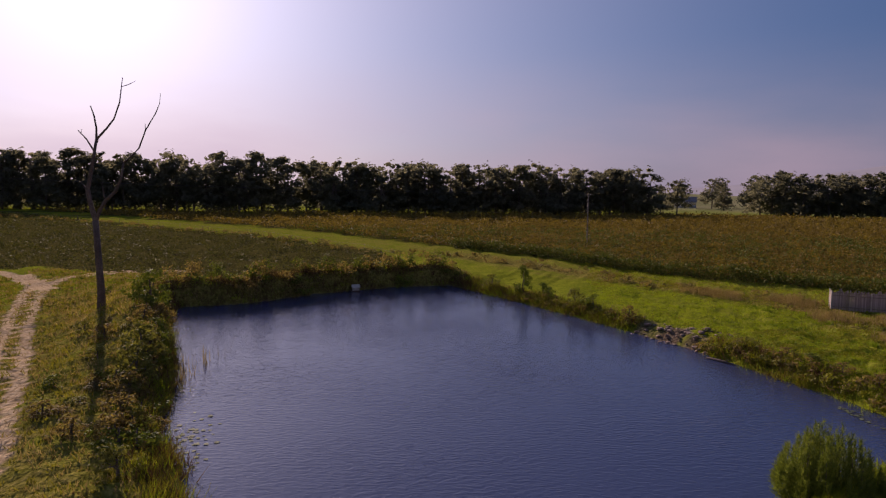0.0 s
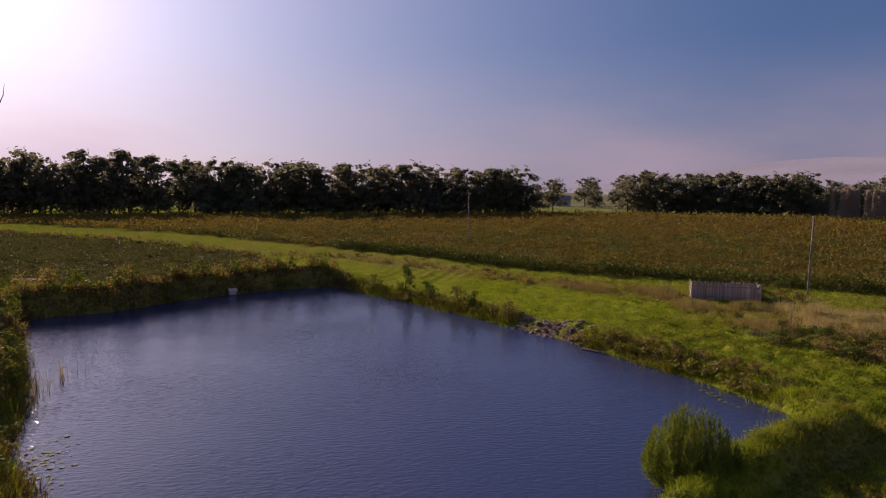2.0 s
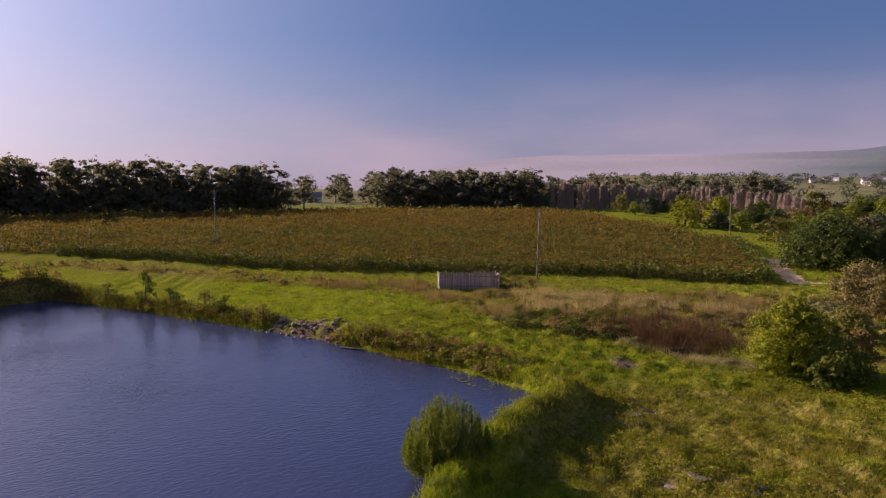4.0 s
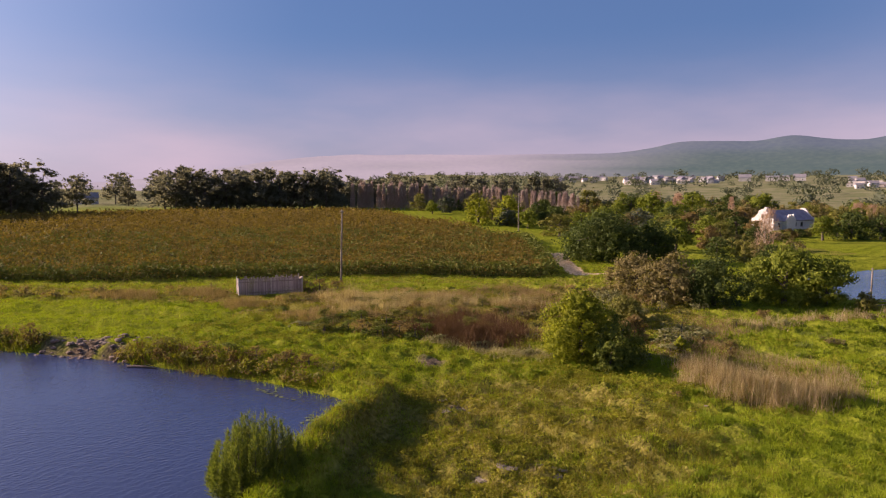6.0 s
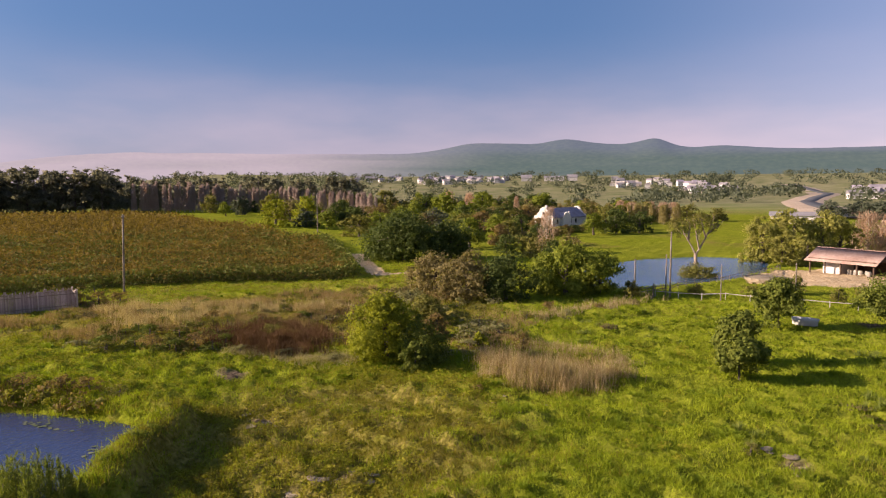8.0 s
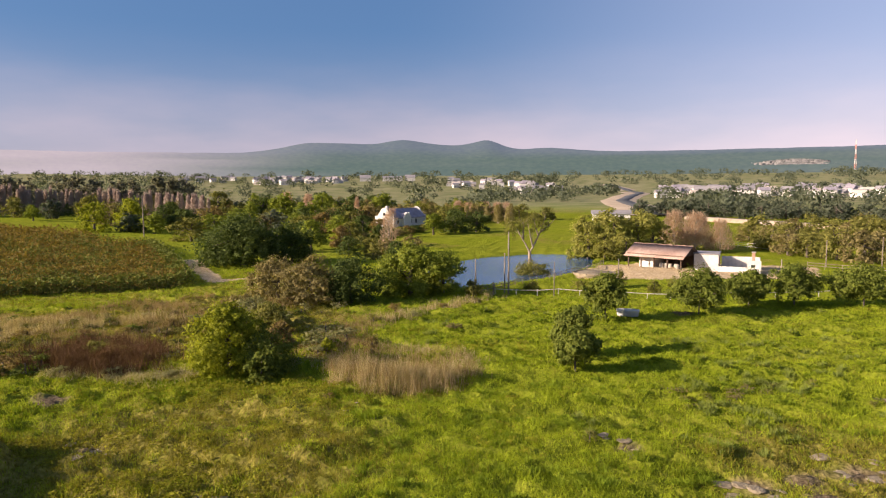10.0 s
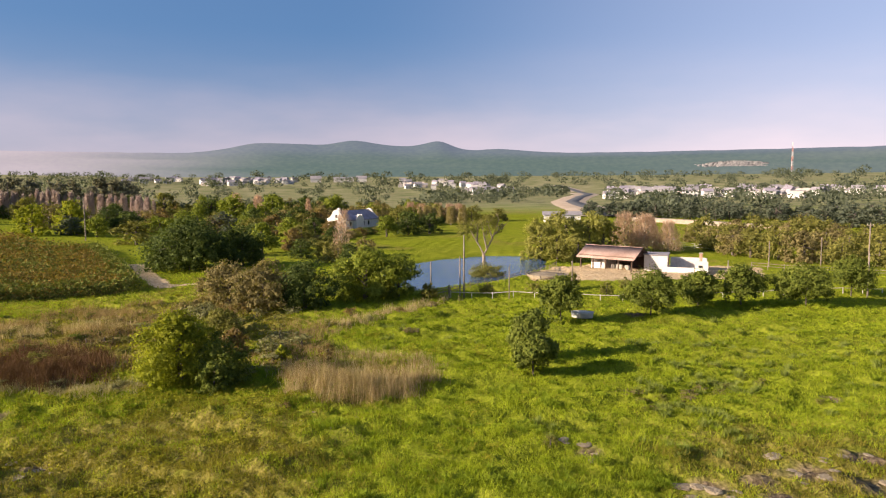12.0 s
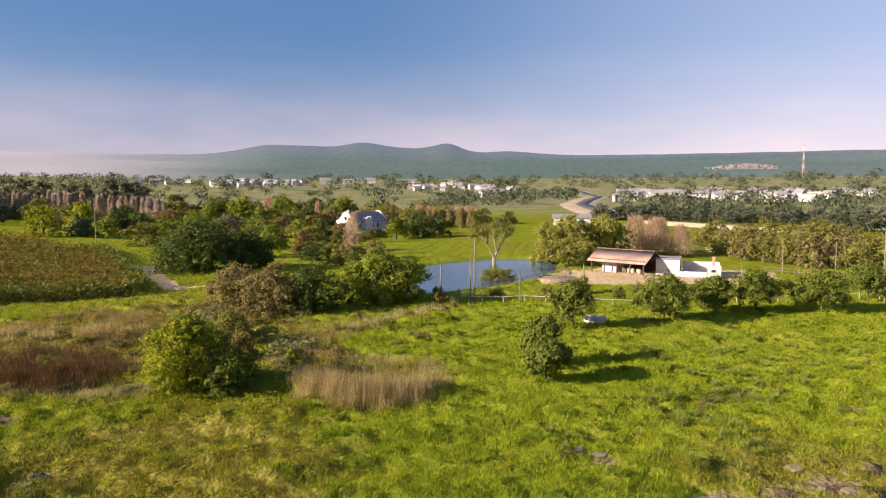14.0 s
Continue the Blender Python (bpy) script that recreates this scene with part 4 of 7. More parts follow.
for row in range(3):
    for x, y in along([(300, -15), (298, -42), (283, -62), (278, -84), (262, -104), (250, -124)], 8.0):
        broad("belt", x + 11 * row + rng.normal() * 2, y + rng.normal() * 2, rng.uniform(5.2, 7.4) + 0.7 * row, rng.uniform(8, 12))
for x, y in along([(238, -84), (226, -96), (214, -104)], 8):
    broad("belt", x, y, rng.uniform(6, 8), rng.uniform(9, 12))

# the large bushes of the rough ground
def big_bush(name, x, y, h, w, material, leaves, size, label, seed, low=0.0, blobs=13, clump=0.27, category="bush", trunk=0.0, bark=M_BARK):
    ob = broad_tree(name, seed, h, w, low, leaves, size, material, bark, label, category, blobs + 3, clump * 1.1, trunk, per=32)
    ob.matrix_basis = pose(x, y, height(x, y) - 0.05)
    return ob


big_bush("tree", 106, 62.0, 9.2, 16, M_DARK, 17000, 0.20, "spreading dark green tree beside the gravel path", 401, 0.2, 18, 0.24, "tree")
big_bush("tree", 108, 66.0, 7.8, 11, M_DARK, 8000, 0.20, "dark green tree beside the gravel path", 402, 0.3, 12, 0.26, "tree")
big_bush("tree", 112, 56, 7.2, 9, M_DARK, 7000, 0.19, "dark green tree behind the bushes", 403, 0.2, 12, 0.26, "tree")
big_bush("bush", 73.5, 39.4, 5.4, 8.0, M_GREY, 9000, 0.13, "large grey-green bush with brownish foliage", 404)
big_bush("bush", 72.2, 34.6, 5.4, 8.0, M_GREY, 9000, 0.13, "large grey-green bush with brownish foliage", 405)
big_bush("bush", 74.4, 30.6, 5.6, 8.0, M_DARK, 10000, 0.13, "large dark green bush beside a greyer one", 406)
big_bush("bush", 80.6, 25.4, 6.8, 9.0, M_GREEN, 13000, 0.15, "large bright green bush by the garden pond", 407)
big_bush("bush", 82.0, 21.6, 5.8, 6.4, M_GREEN, 7000, 0.15, "bright green bush by the garden pond", 408)
big_bush("bush", 85.5, 28.5, 6.0, 7.0, M_DARK, 7000, 0.15, "dark green bush behind a brighter one", 409)
big_bush("bush", 44.7, 28.9, 5.2, 6.2, M_YELLOW, 20000, 0.095, "rounded yellow-green bush in the meadow", 410, blobs=24, clump=0.19)
big_bush("bush", 51.2, 24.0, 1.4, 1.7, M_YELLOW, 2200, 0.08, "small yellow-green bush by the reeds", 418, blobs=8)
big_bush("bush", 57.0, 32.0, 3.0, 4.6, M_OLIVE, 7000, 0.10, "soft grey-green bush at the thicket's edge", 419)
big_bush("bush", 52.5, 28.6, 2.4, 2.8, M_RUST, 3600, 0.09, "rust-brown bush beside a yellow-green one", 420)
big_bush("bush", 45.4, 26.1, 3.5, 4.6, M_ORCHARD, 7000, 0.09, "dark green bush beside a brighter one", 411)
big_bush("bush", 43.2, 25.6, 2.4, 2.4, M_ORCHARD, 3600, 0.08, "small dark green bush in the meadow", 412)
big_bush("bush", 60.5, 33.4, 2.4, 3.2, M_RUST, 3600, 0.09, "rust-brown bush at the thicket's edge", 413)
big_bush("bush", 64, 37.5, 2.3, 4.4, M_SAGE, 4500, 0.09, "pale sage-coloured bush in rough grass", 414)
big_bush("bush", 67, 40.5, 2.0, 4.4, M_GREY, 4000, 0.10, "low grey-green bush in rough grass", 415)
big_bush("bush", 81, 17.5, 2.0, 2.4, M_OLIVE, 2000, 0.10, "small olive bush by the pond", 416)

# the trees of the mown meadow
ORCHARD_LABEL = "small glossy dark-green fruit tree on the meadow"
def orchard_tree(x, y, h, w, seed, low=0.09):
    rg = np.random.default_rng(seed)
    ob = thing("fruit_tree", ORCHARD_LABEL, "tree", "meadow fruit trees", (x, y, height(x, y)))
    bl = bunch(rg, w * 1.06, h, h * low, 24)
    under("trunk", tubes("trunk", limbs(rg, 0.09, h * 0.6, bl, 7), M_BARK, 7), ob)
    v, f = crown(rg, bl, 11000, 0.115, 0.3)
    under("crown", mesh_of("crown", v, [f], M_ORCHARD), ob)


orchard_tree(49.6, 4.4, 3.3, 3.2, 501, 0.14)
orchard_tree(54.2, 4.7, 4.2, 4.0, 507, 0.14)
orchard_tree(69.2, 2.2, 4.8, 4.8, 502)
orchard_tree(73.6, -7.0, 5.0, 5.8, 503)
orchard_tree(79.4, -12.9, 4.2, 5.0, 504)
orchard_tree(81.0, -17.8, 4.7, 5.6, 505)
orchard_tree(81.6, -24.8, 4.9, 6.8, 506)
orchard_tree(90.5, -33.0, 4.8, 6.0, 508)
for x, y, h, w in ((86.8, 11.2, 1.6, 2.2), (87.9, 5.0, 2.1, 2.4), (92.1, 0.3, 2.3, 2.3), (87.8, -3.7, 1.7, 2.0), (93, -6.5, 1.7, 2.0)):
    broad("olive", x, y, h, w, "small thin olive-green sapling by the fence")

# ---- the dead trees ----
def dead_tree(x, y, scale):
    """A bare forked tree: trunk and branches drawn as runs of (across, along, up)."""
    ob = thing("dead_tree", "tall bare dead tree with a forked trunk on the pond bank", "tree", at=(x, y, height(x, y)))
    k = scale

    def run(points, radii):
        return ([(a * k + 0.045 * c, b * k, c * k) for a, b, c in points], [q * k for q in radii])
    stem = run([(0, 0, -0.4), (-0.05, 0, 1.5), (-0.28, 0, 3.9), (-0.72, 0.05, 8.2)], [0.42, 0.34, 0.30, 0.27])
    main = run([(-0.72, 0.05, 8.2), (-1.30, 0.1, 9.9), (-1.55, 0.15, 11.0), (-1.30, 0.2, 12.7), (-1.05, 0.2, 14.2), (-0.85, 0.2, 15.6)], [0.26, 0.23, 0.21, 0.18, 0.15, 0.12])
    right = run([(-0.68, 0.05, 8.3), (-0.25, -0.1, 9.2), (0.25, -0.2, 10.0), (1.2, -0.3, 10.9), (1.75, -0.4, 12.1), (1.95, -0.4, 13.5)], [0.21, 0.18, 0.16, 0.14, 0.12, 0.10])
    right2 = run([(1.95, -0.4, 13.5), (2.7, -0.5, 14.1), (3.4, -0.6, 14.8), (4.0, -0.7, 16.4), (4.9, -0.8, 17.9), (5.25, -0.8, 18.8), (5.32, -0.8, 19.7)], [0.10, 0.085, 0.07, 0.06, 0.045, 0.03, 0.015])
    up = run([(-0.85, 0.2, 15.6), (0.0, 0.3, 16.6), (0.65, 0.35, 17.5), (1.1, 0.4, 19.0), (1.32, 0.4, 21.2)], [0.11, 0.09, 0.075, 0.06, 0.035])
    left = run([(-0.85, 0.2, 15.4), (-0.82, 0.1, 16.6), (-1.0, 0.0, 17.7), (-1.35, 0.0, 18.6)], [0.11, 0.085, 0.07, 0.045])
    twigs = [run([(-1.02, 0.2, 14.5), (-1.7, 0.1, 15.6), (-2.45, 0.0, 16.4)], [0.085, 0.065, 0.04]), run([(-2.15, 0, 16.1), (-2.1, 0, 16.5)], [0.03, 0.02]),
             run([(-1.55, 0.15, 10.8), (-2.0, 0.3, 11.4), (-2.45, 0.35, 11.8)], [0.10, 0.07, 0.04]), run([(0.25, -0.2, 10.0), (0.0, -0.1, 10.9), (-0.15, 0, 11.8)], [0.07, 0.05, 0.02]),
             run([(1.25, 0.4, 20.4), (1.8, 0.5, 20.6), (2.45, 0.6, 20.95)], [0.035, 0.028, 0.014]), run([(-0.7, 0.2, 7.0), (-1.1, 0.1, 7.3), (-1.6, 0.1, 7.8)], [0.05, 0.035, 0.015]),
             run([(4.0, -0.7, 16.4), (3.95, -0.7, 17.0)], [0.04, 0.02]), run([(1.9, -0.4, 13.4), (1.55, -0.3, 14.0)], [0.05, 0.02]), run([(-0.85, 0.2, 15.2), (-0.6, 0.2, 15.6)], [0.05, 0.02]), run([(0.95, 0.4, 18.6), (1.12, 0.4, 18.75)], [0.04, 0.02])]
    under("trunk", tubes("trunk", [stem], M_DEADBARK, 10), ob)
    for r in (main, right, right2, up, left):
        under("branch", tubes("branch", [r], M_DEADBARK, 8), ob)
    for r in twigs:
        under("twig", tubes("twig", [r], M_DEADBARK, 6), ob)
    return ob


dead_tree(-30.4, 60.4, 0.96)


def pond_tree(x, y):
    """The half-dead pale tree at the edge of the garden pond, with thin foliage left on one side."""
    ob = thing("old_tree", "half-dead grey-brown tree beside the garden pond", "tree", at=(x, y, max(0.1, height(x, y))))
    runs = [([(0, 0, -0.5), (0.05, 0, 1.2), (0.15, 0.05, 2.6)], [0.36, 0.28, 0.26])]
    for pts in ([(0.15, 0.05, 2.4), (0.4, -0.8, 4.0), (0.6, -1.5, 5.5), (0.5, -2.1, 7.2), (0.6, -2.5, 8.4)], [(0.15, 0, 2.4), (0.0, 0.7, 3.8), (-0.2, 1.6, 5.4), (-0.2, 2.4, 6.8)], [(0.3, -0.5, 3.2), (0.0, -0.1, 5.0), (-0.1, 0.3, 7.2)],
                [(0.55, -1.4, 5.2), (0.5, -0.9, 6.6), (0.5, -0.6, 8.2)], [(0.1, 1.2, 4.6), (0.4, 1.1, 6.2), (0.4, 1.0, 7.6)], [(0.6, -1.6, 5.8), (0.9, -2.6, 6.6), (0.9, -3.2, 7.0)]):
        runs.append((pts, list(np.linspace(0.17, 0.04, len(pts)))))
    under("trunk", tubes("trunk", runs, M_GREYBARK, 7), ob)
    rg = np.random.default_rng(61)
    for pts, _ in runs[1:]:
        for i in range(9):
            k = rg.uniform(0.35, 1.0) * (len(pts) - 1.001)
            a = Vector(pts[int(k)]).lerp(Vector(pts[int(k) + 1]), k % 1)
            way = Vector((rg.normal() * 0.6, rg.normal() * 0.9, rg.uniform(0.2, 1.0))).normalized() * rg.uniform(0.8, 1.9)
            bend = a + way * 0.5 + Vector(rg.normal(size=3)) * 0.12
            under("branch", tubes("branch", [([a, bend, a + way], [0.045, 0.03, 0.012])], M_GREYBARK, 5), ob)
    v, f = crown(rg, [(0, 1.0, 7.8, 2.2, 2.3, 1.1), (0.2, 2.8, 6.9, 1.5, 1.7, 1.2), (0.2, -0.8, 8.1, 1.6, 1.9, 1.0), (0.3, 3.4, 5.6, 1.0, 1.2, 1.1), (0.4, -2.3, 6.8, 1.2, 1.3, 1.0), (0.3, -0.2, 6.4, 1.2, 1.4, 0.8)], 2900, 0.12, 0.34)
    under("crown", mesh_of("crown", v, [f], M_OLIVE), ob)


pond_tree(116, 14.4)
big_bush("bush", 106.5, 13.0, 0.8, 6.6, M_OLIVE, 4600, 0.10, "low olive bush on a tongue of land in the garden pond", 417, blobs=9).matrix_basis = pose(106.5, 13.0, 0.08)

# the dark conifer-like bush at the near corner of the pond
def feather_bush(x, y, h, w):
    """Upright feathery plumes that spread from a short stem."""
    ob = thing("bush", "feathery dark green bush at the water's edge", "bush", at=(x, y, height(x, y)))
    rg = np.random.default_rng(71)
    runs, vs = [], []
    for i in range(130):
        a, out = rg.uniform(0, 6.28), math.sqrt(rg.uniform(0, 1))
        tall = h * (1.02 - 0.5 * out ** 1.6) * rg.uniform(0.8, 1.08)
        tip = np.array([w * 0.47 * out * math.cos(a), w * 0.47 * out * math.sin(a), tall])
        foot = np.array([0.3 * tip[0], 0.3 * tip[1], 0.0])
        bow = np.array([0.35 * tip[0], 0.35 * tip[1], -0.06 * h])
        m = 230
        t = rg.uniform(0.12, 1.0, m)[:, None]
        at = foot + (tip - foot) * t + bow * (4 * t * (1 - t)) + rg.normal(size=(m, 3)) * 0.16 * (1.15 - t) 
        way = unit(unit(tip - foot) + rg.normal(size=(m, 3)) * 0.45) * rg.uniform(0.14, 0.34, (m, 1))
        side = unit(np.cross(way, rg.normal(size=(m, 3)))) * 0.016
        vs.append(np.stack([at - side, at + side, at + way], 1).reshape(-1, 3))
        if i % 6 == 0:
            runs.append(([tuple(foot * [1, 1, 0] + [0, 0, -0.2]), tuple((foot + tip) / 2 + bow), tuple(tip)], [0.05, 0.03, 0.008]))
    under("trunk", tubes("trunk", runs, M_BARK, 5), ob)
    v = np.concatenate(vs)
    v[:, 2] = np.maximum(v[:, 2], 0.02)
    under("crown", mesh_of("crown", v, [np.arange(len(v)).reshape(-1, 3)], M_OLIVEDARK), ob)


M_OLIVEDARK = leaf("feathery_leaves", (0.055, 0.075, 0.014), (0.125, 0.150, 0.030), (0.235, 0.240, 0.050), 0.4)
feather_bush(15.9, 27.2, 3.7, 4.0)

STONY = (19.7, 59.4)      # the middle of the stony stretch of the bank
# shrubs on the banks and in the rough
def brush(name, places, material, label, seed, leaves=170, size=0.13):
    """A run of low growth as one sheet of clumps: places with the height and width of each clump."""
    g = np.random.default_rng(seed)
    vs, fs, k = [], [], 0
    for x, y, h, w in places:
        v, f = crown(g, [(0, 0, h * 0.45, w * 0.42, w * 0.42, h * 0.5), (w * 0.25, -w * 0.1, h * 0.35, w * 0.3, w * 0.3, h * 0.35), (-w * 0.22, w * 0.18, h * 0.4, w * 0.28, w * 0.28, h * 0.42)], leaves, size, 0.4, 17)
        v[:, 2] = np.maximum(v[:, 2], 0.02)
        vs.append(v + [x, y, height(x, y) - 0.05])
        fs.append(f + k)
        k += len(v)
    tagged(new(name, mesh_of(name, np.concatenate(vs), [np.concatenate(fs)], material)), label, "brush", kind="stuff")


def shrub(kind, x, y, h, w, label=""):
    m, text = {"brown": (M_RUST, "brownish shrub on the bank"), "dark": (M_ORCHARD, "dark green shrub on the bank"), "grey": (M_GREY, "grey-green shrub in the rough grass"), "sage": (M_SAGE, "pale sage shrub in the rough grass"), "olive": (M_OLIVE, "olive-green shrub in rough growth"), "lush": (M_GREEN, "leafy green clump of weeds on the dam")}[kind]
    k = int(abs(x * 3.7 + y * 5.9)) % 2
    plant(f"shrub_{kind}{k}", lambda: broad_tree("shrub", 600 + 7 * len(kind) + k, 2, 2.6, 0.0, 900, 0.088, m, M_BARK, text, "shrub", 12, 0.36, per=24), 2, 2.6, x, y, h, w, label, sink=0.08)


for kind, x, y, h, w in (("dark", -24.6, 57.2, 3.2, 4.0), ("dark", -25.8, 60.2, 2.6, 3.4), ("brown", -22.5, 53.5, 2.2, 3.0), ("olive", -19.3, 43.5, 2.6, 3.6), ("olive", -18.4, 40.3, 2.4, 3.4), ("dark", -20.0, 46.4, 1.7, 2.6), ("brown", -17.3, 37.2, 1.8, 2.8), ("brown", -15.8, 33.2, 1.5, 2.6),
                         ("dark", -14.5, 30.0, 1.6, 2.8), ("olive", -13.0, 26.8, 1.6, 2.6), ("brown", -17.5, 31.5, 1.1, 2.4), ("olive", -22.5, 44, 1.0, 2.2), ("brown", -24, 48, 1.2, 2.4), ("dark", -22.8, 39.5, 0.9, 2.0), ("olive", -27.5, 52, 1.0, 2.0), ("brown", -20.6, 34.5, 0.9, 2.2), ("dark", -35.5, 72.5, 1.0, 1.6),
                         ("dark", 9.6, 81.2, 3.4, 2.6)):
    shrub(kind, x, y, h, w)
for kind, x, y, h, w in (("olive", 6.2, 85.6, 2.2, 3.0), ("dark", 11.6, 77.6, 1.7, 2.4), ("olive", 14.2, 72.6, 1.9, 2.6), ("dark", 15.6, 70.0, 1.7, 2.2), ("brown", 18.0, 65.2, 1.5, 2.2), ("olive", 23.8, 52.5, 1.1, 2.0),
                         ("brown", 25.2, 49.2, 1.1, 2.2), ("dark", 25.9, 47.2, 1.0, 2.0), ("brown", 26.9, 45.0, 1.1, 2.0), ("brown", 27.8, 42.6, 1.1, 2.2), ("brown", 28.2, 40.4, 1.1, 2.0), ("olive", 28.4, 38.0, 1.0, 1.8)):
    shrub(kind, x, y, h, w)
run = along([(-30.5, 74.5), (-23, 77), (-16.3, 85), (-6.8, 92.2), (1.0, 94.8)], 0.75)
run = [(x + rng.normal() * 0.9, y + rng.normal() * 0.9, rng.uniform(1.1, 2.4), rng.uniform(2.0, 3.6)) for x, y in run]
brush("bank_brush", run[0::2], M_RUST, "brown brushy growth on the high far bank", 611)
brush("bank_brush", run[1::2], M_ORCHARD, "dark green brushy growth on the high far bank", 612)
run = along([(8.4, 81.6), (12.9, 73.6), (17.3, 65.2), (21.5, 56.2), (24.5, 47.7), (26.4, 42.2), (27.1, 37.6)], 0.42)
run = [(x + rng.normal() * 0.25 + 0.1, y + rng.normal() * 0.3, rng.uniform(0.45, 1.2), rng.uniform(1.0, 2.1)) for x, y in run if math.hypot(x - STONY[0], y - STONY[1]) > 4.2]
for k, (m, text) in enumerate(((M_RUST, "low brownish growth along the pond's edge"), (M_OLIVE, "low olive growth along the pond's edge"), (M_WEED, "low green growth along the pond's edge"))):
    brush("edge_brush", run[k::3], m, text, 613 + k, 150, 0.09)
run = along([(-140, 214), (-92, 190), (-44, 160), (-12, 129), (6, 124), (16, 111), (30, 90), (41, 74.5)], 1.3)
run = [(x + rng.normal() * 2.2, y + rng.normal() * 2.2, rng.uniform(0.4, 1.0), rng.uniform(1.4, 3.2)) for x, y in run]
brush("strip_brush", run[0::2], M_GREY, "low grey-green growth along the grass strip", 617, 110)
brush("strip_brush", run[1::2], M_RUST, "low brownish growth along the grass strip", 618, 110)
for i, (x, y) in enumerate(along([(-26.5, 63), (-21.5, 51), (-18.3, 42), (-16.6, 36), (-13.6, 30)], 1.3)):
    shrub(("brown", "olive", "brown", "dark")[i % 4], x + rng.normal() * 0.5 - 0.4, y + rng.normal() * 0.5, rng.uniform(0.8, 1.6), rng.uniform(1.6, 2.8), "brushy growth along the track side of the pond")
for i in range(26):
    x, y = -19 - 14 * rng.uniform() , 26 + 30 * rng.uniform()
    if from_line(np.array([(x, y)]), TRACK)[0] > 2.6 and signed(np.array([(x, y)]), POND)[0] > 1:
        shrub(("brown", "olive", "grey")[i % 3], x, y, rng.uniform(0.35, 0.8), rng.uniform(1.0, 2.2), "low brownish scrub beside the track")
for i in range(80):
    a, b = rng.uniform(0, 1), rng.uniform(-1, 1)
    x, y = np.interp(a, [0, 1], [40, 73]) + 5.0 * b * 0.7, np.interp(a, [0, 1], [61, 36]) + 7.5 * b
    shrub(("grey", "sage", "olive", "grey", "dark", "brown")[i % 6], x, y, rng.uniform(0.45, 1.1), rng.uniform(1.2, 2.8))
for x, y, h, w, kind in ((54, 80, 1.4, 3.4, "grey"), (57, 78.5, 1.5, 3.2, "dark"), (55.5, 24, 1.4, 3.8, "sage"), (52.8, 26.0, 1.4, 3.6, "sage"), (58, 27, 1.3, 3.4, "sage"), (50.6, 24.6, 1.0, 3.0, "sage"), (55, 21.5, 1.3, 2.0, "olive"), (52, 20.6, 1.5, 2.2, "brown"), (66, 21, 0.9, 1.8, "sage"), (71, 19, 1.0, 2.0, "brown"), (62, 16, 0.8, 1.8, "grey"), (70, 24, 1.2, 2.4, "brown"), (64, 24.5, 1.0, 2.2, "olive"), (76, 16.5, 0.9, 2.4, "grey")):
    shrub(kind, x, y, h, w)
for x, y, h, w, kind in (
                         (40, 19.2, 0.5, 1.0, "brown"), (45, 41.5, 1.3, 2.6, "dark"), (42.5, 43, 1.3, 2.4, "dark"), (39.8, 44.5, 1.1, 2.2, "olive"), (47, 35.5, 0.8, 2.0, "sage"), (49, 33.5, 0.9, 2.2, "sage"), (51.5, 31, 0.9, 2.0, "sage"), (49, -11, 0.6, 1.2, "olive"), (46, -13.5, 0.5, 1.0, "olive"), (36, 3.2, 0.5, 1.2, "olive")):
    shrub(kind, x, y, h, w)

for i, (x, y) in enumerate(along([(13.5, 24.2), (19.7, 28.7), (23.2, 30.5), (27.6, 32.4), (28.2, 35.5)], 1.3)):
    shrub("lush", x + rng.normal() * 0.5 + 0.2, y + rng.normal() * 0.4 - 0.2, rng.uniform(0.25, 0.5), rng.uniform(0.9, 1.6))
for x, y, h, w in ((51.6, 70.6, 1.7, 3.4), (53.8, 69.8, 1.4, 3.2), (50.6, 72.2, 1.5, 2.6)):
    shrub("brown", x, y, h, w, "heap of brown brushwood beside the lath hut")
WEEDS = ((43.4, -4.3), (46.8, -3.1), (48.4, -8.6))
for i in range(16):
    x, y = WEEDS[i % 3][0] + rng.normal() * 1.1, WEEDS[i % 3][1] + rng.normal() * 1.3
    shrub(("olive", "grey")[i % 2], x, y, rng.uniform(0.3, 0.55), rng.uniform(0.8, 1.5), "low clump of grey-green weeds in the meadow")

for i, (x, y) in enumerate(list(along([(37.6, 51), (38.6, 46.5), (41.6, 42.2)], 1.1)) + list(along([(40.6, 53), (42.4, 48.5), (44.5, 46)], 1.5))):
    shrub(("dark", "olive", "dark", "brown")[i % 4], x + rng.normal() * 0.6, y + rng.normal() * 0.7, rng.uniform(0.9, 1.6), rng.uniform(1.8, 3.2), "dark bushy growth beside the wet hollow")
for i, (x, y) in enumerate(list(along([(41.2, 40.0), (42.8, 36.8), (43.0, 33.6), (44.0, 31.4)], 0.9)) + [(48.6, 25.2), (47.6, 24.0), (49.8, 26.2), (48.4, 22.8), (46.6, 25.0)]):
    shrub("sage", x + rng.normal() * 0.4, y + rng.normal() * 0.4, rng.uniform(0.4, 0.8), rng.uniform(1.2, 2.2), "low pale sage growth at the meadow's edge")

for i in range(34):
    x, y = rng.uniform(43, 58), rng.uniform(38, 62)
    if signed(np.array([(x, y)]), np.array([(42, 40), (41, 54), (48, 64), (60, 52), (60, 40), (52, 36)]))[0] < 0:
        shrub(("olive", "brown", "olive", "dark")[i % 4], x, y, rng.uniform(0.7, 1.3), rng.uniform(1.6, 3.0), "olive-brown shrub among the reeds")

# ---- grass, reeds and crops ----
def stuff(name, v, faces, material, label, category):
    return tagged(new(name, mesh_of(name, v, faces, material)), label, category, kind="stuff")


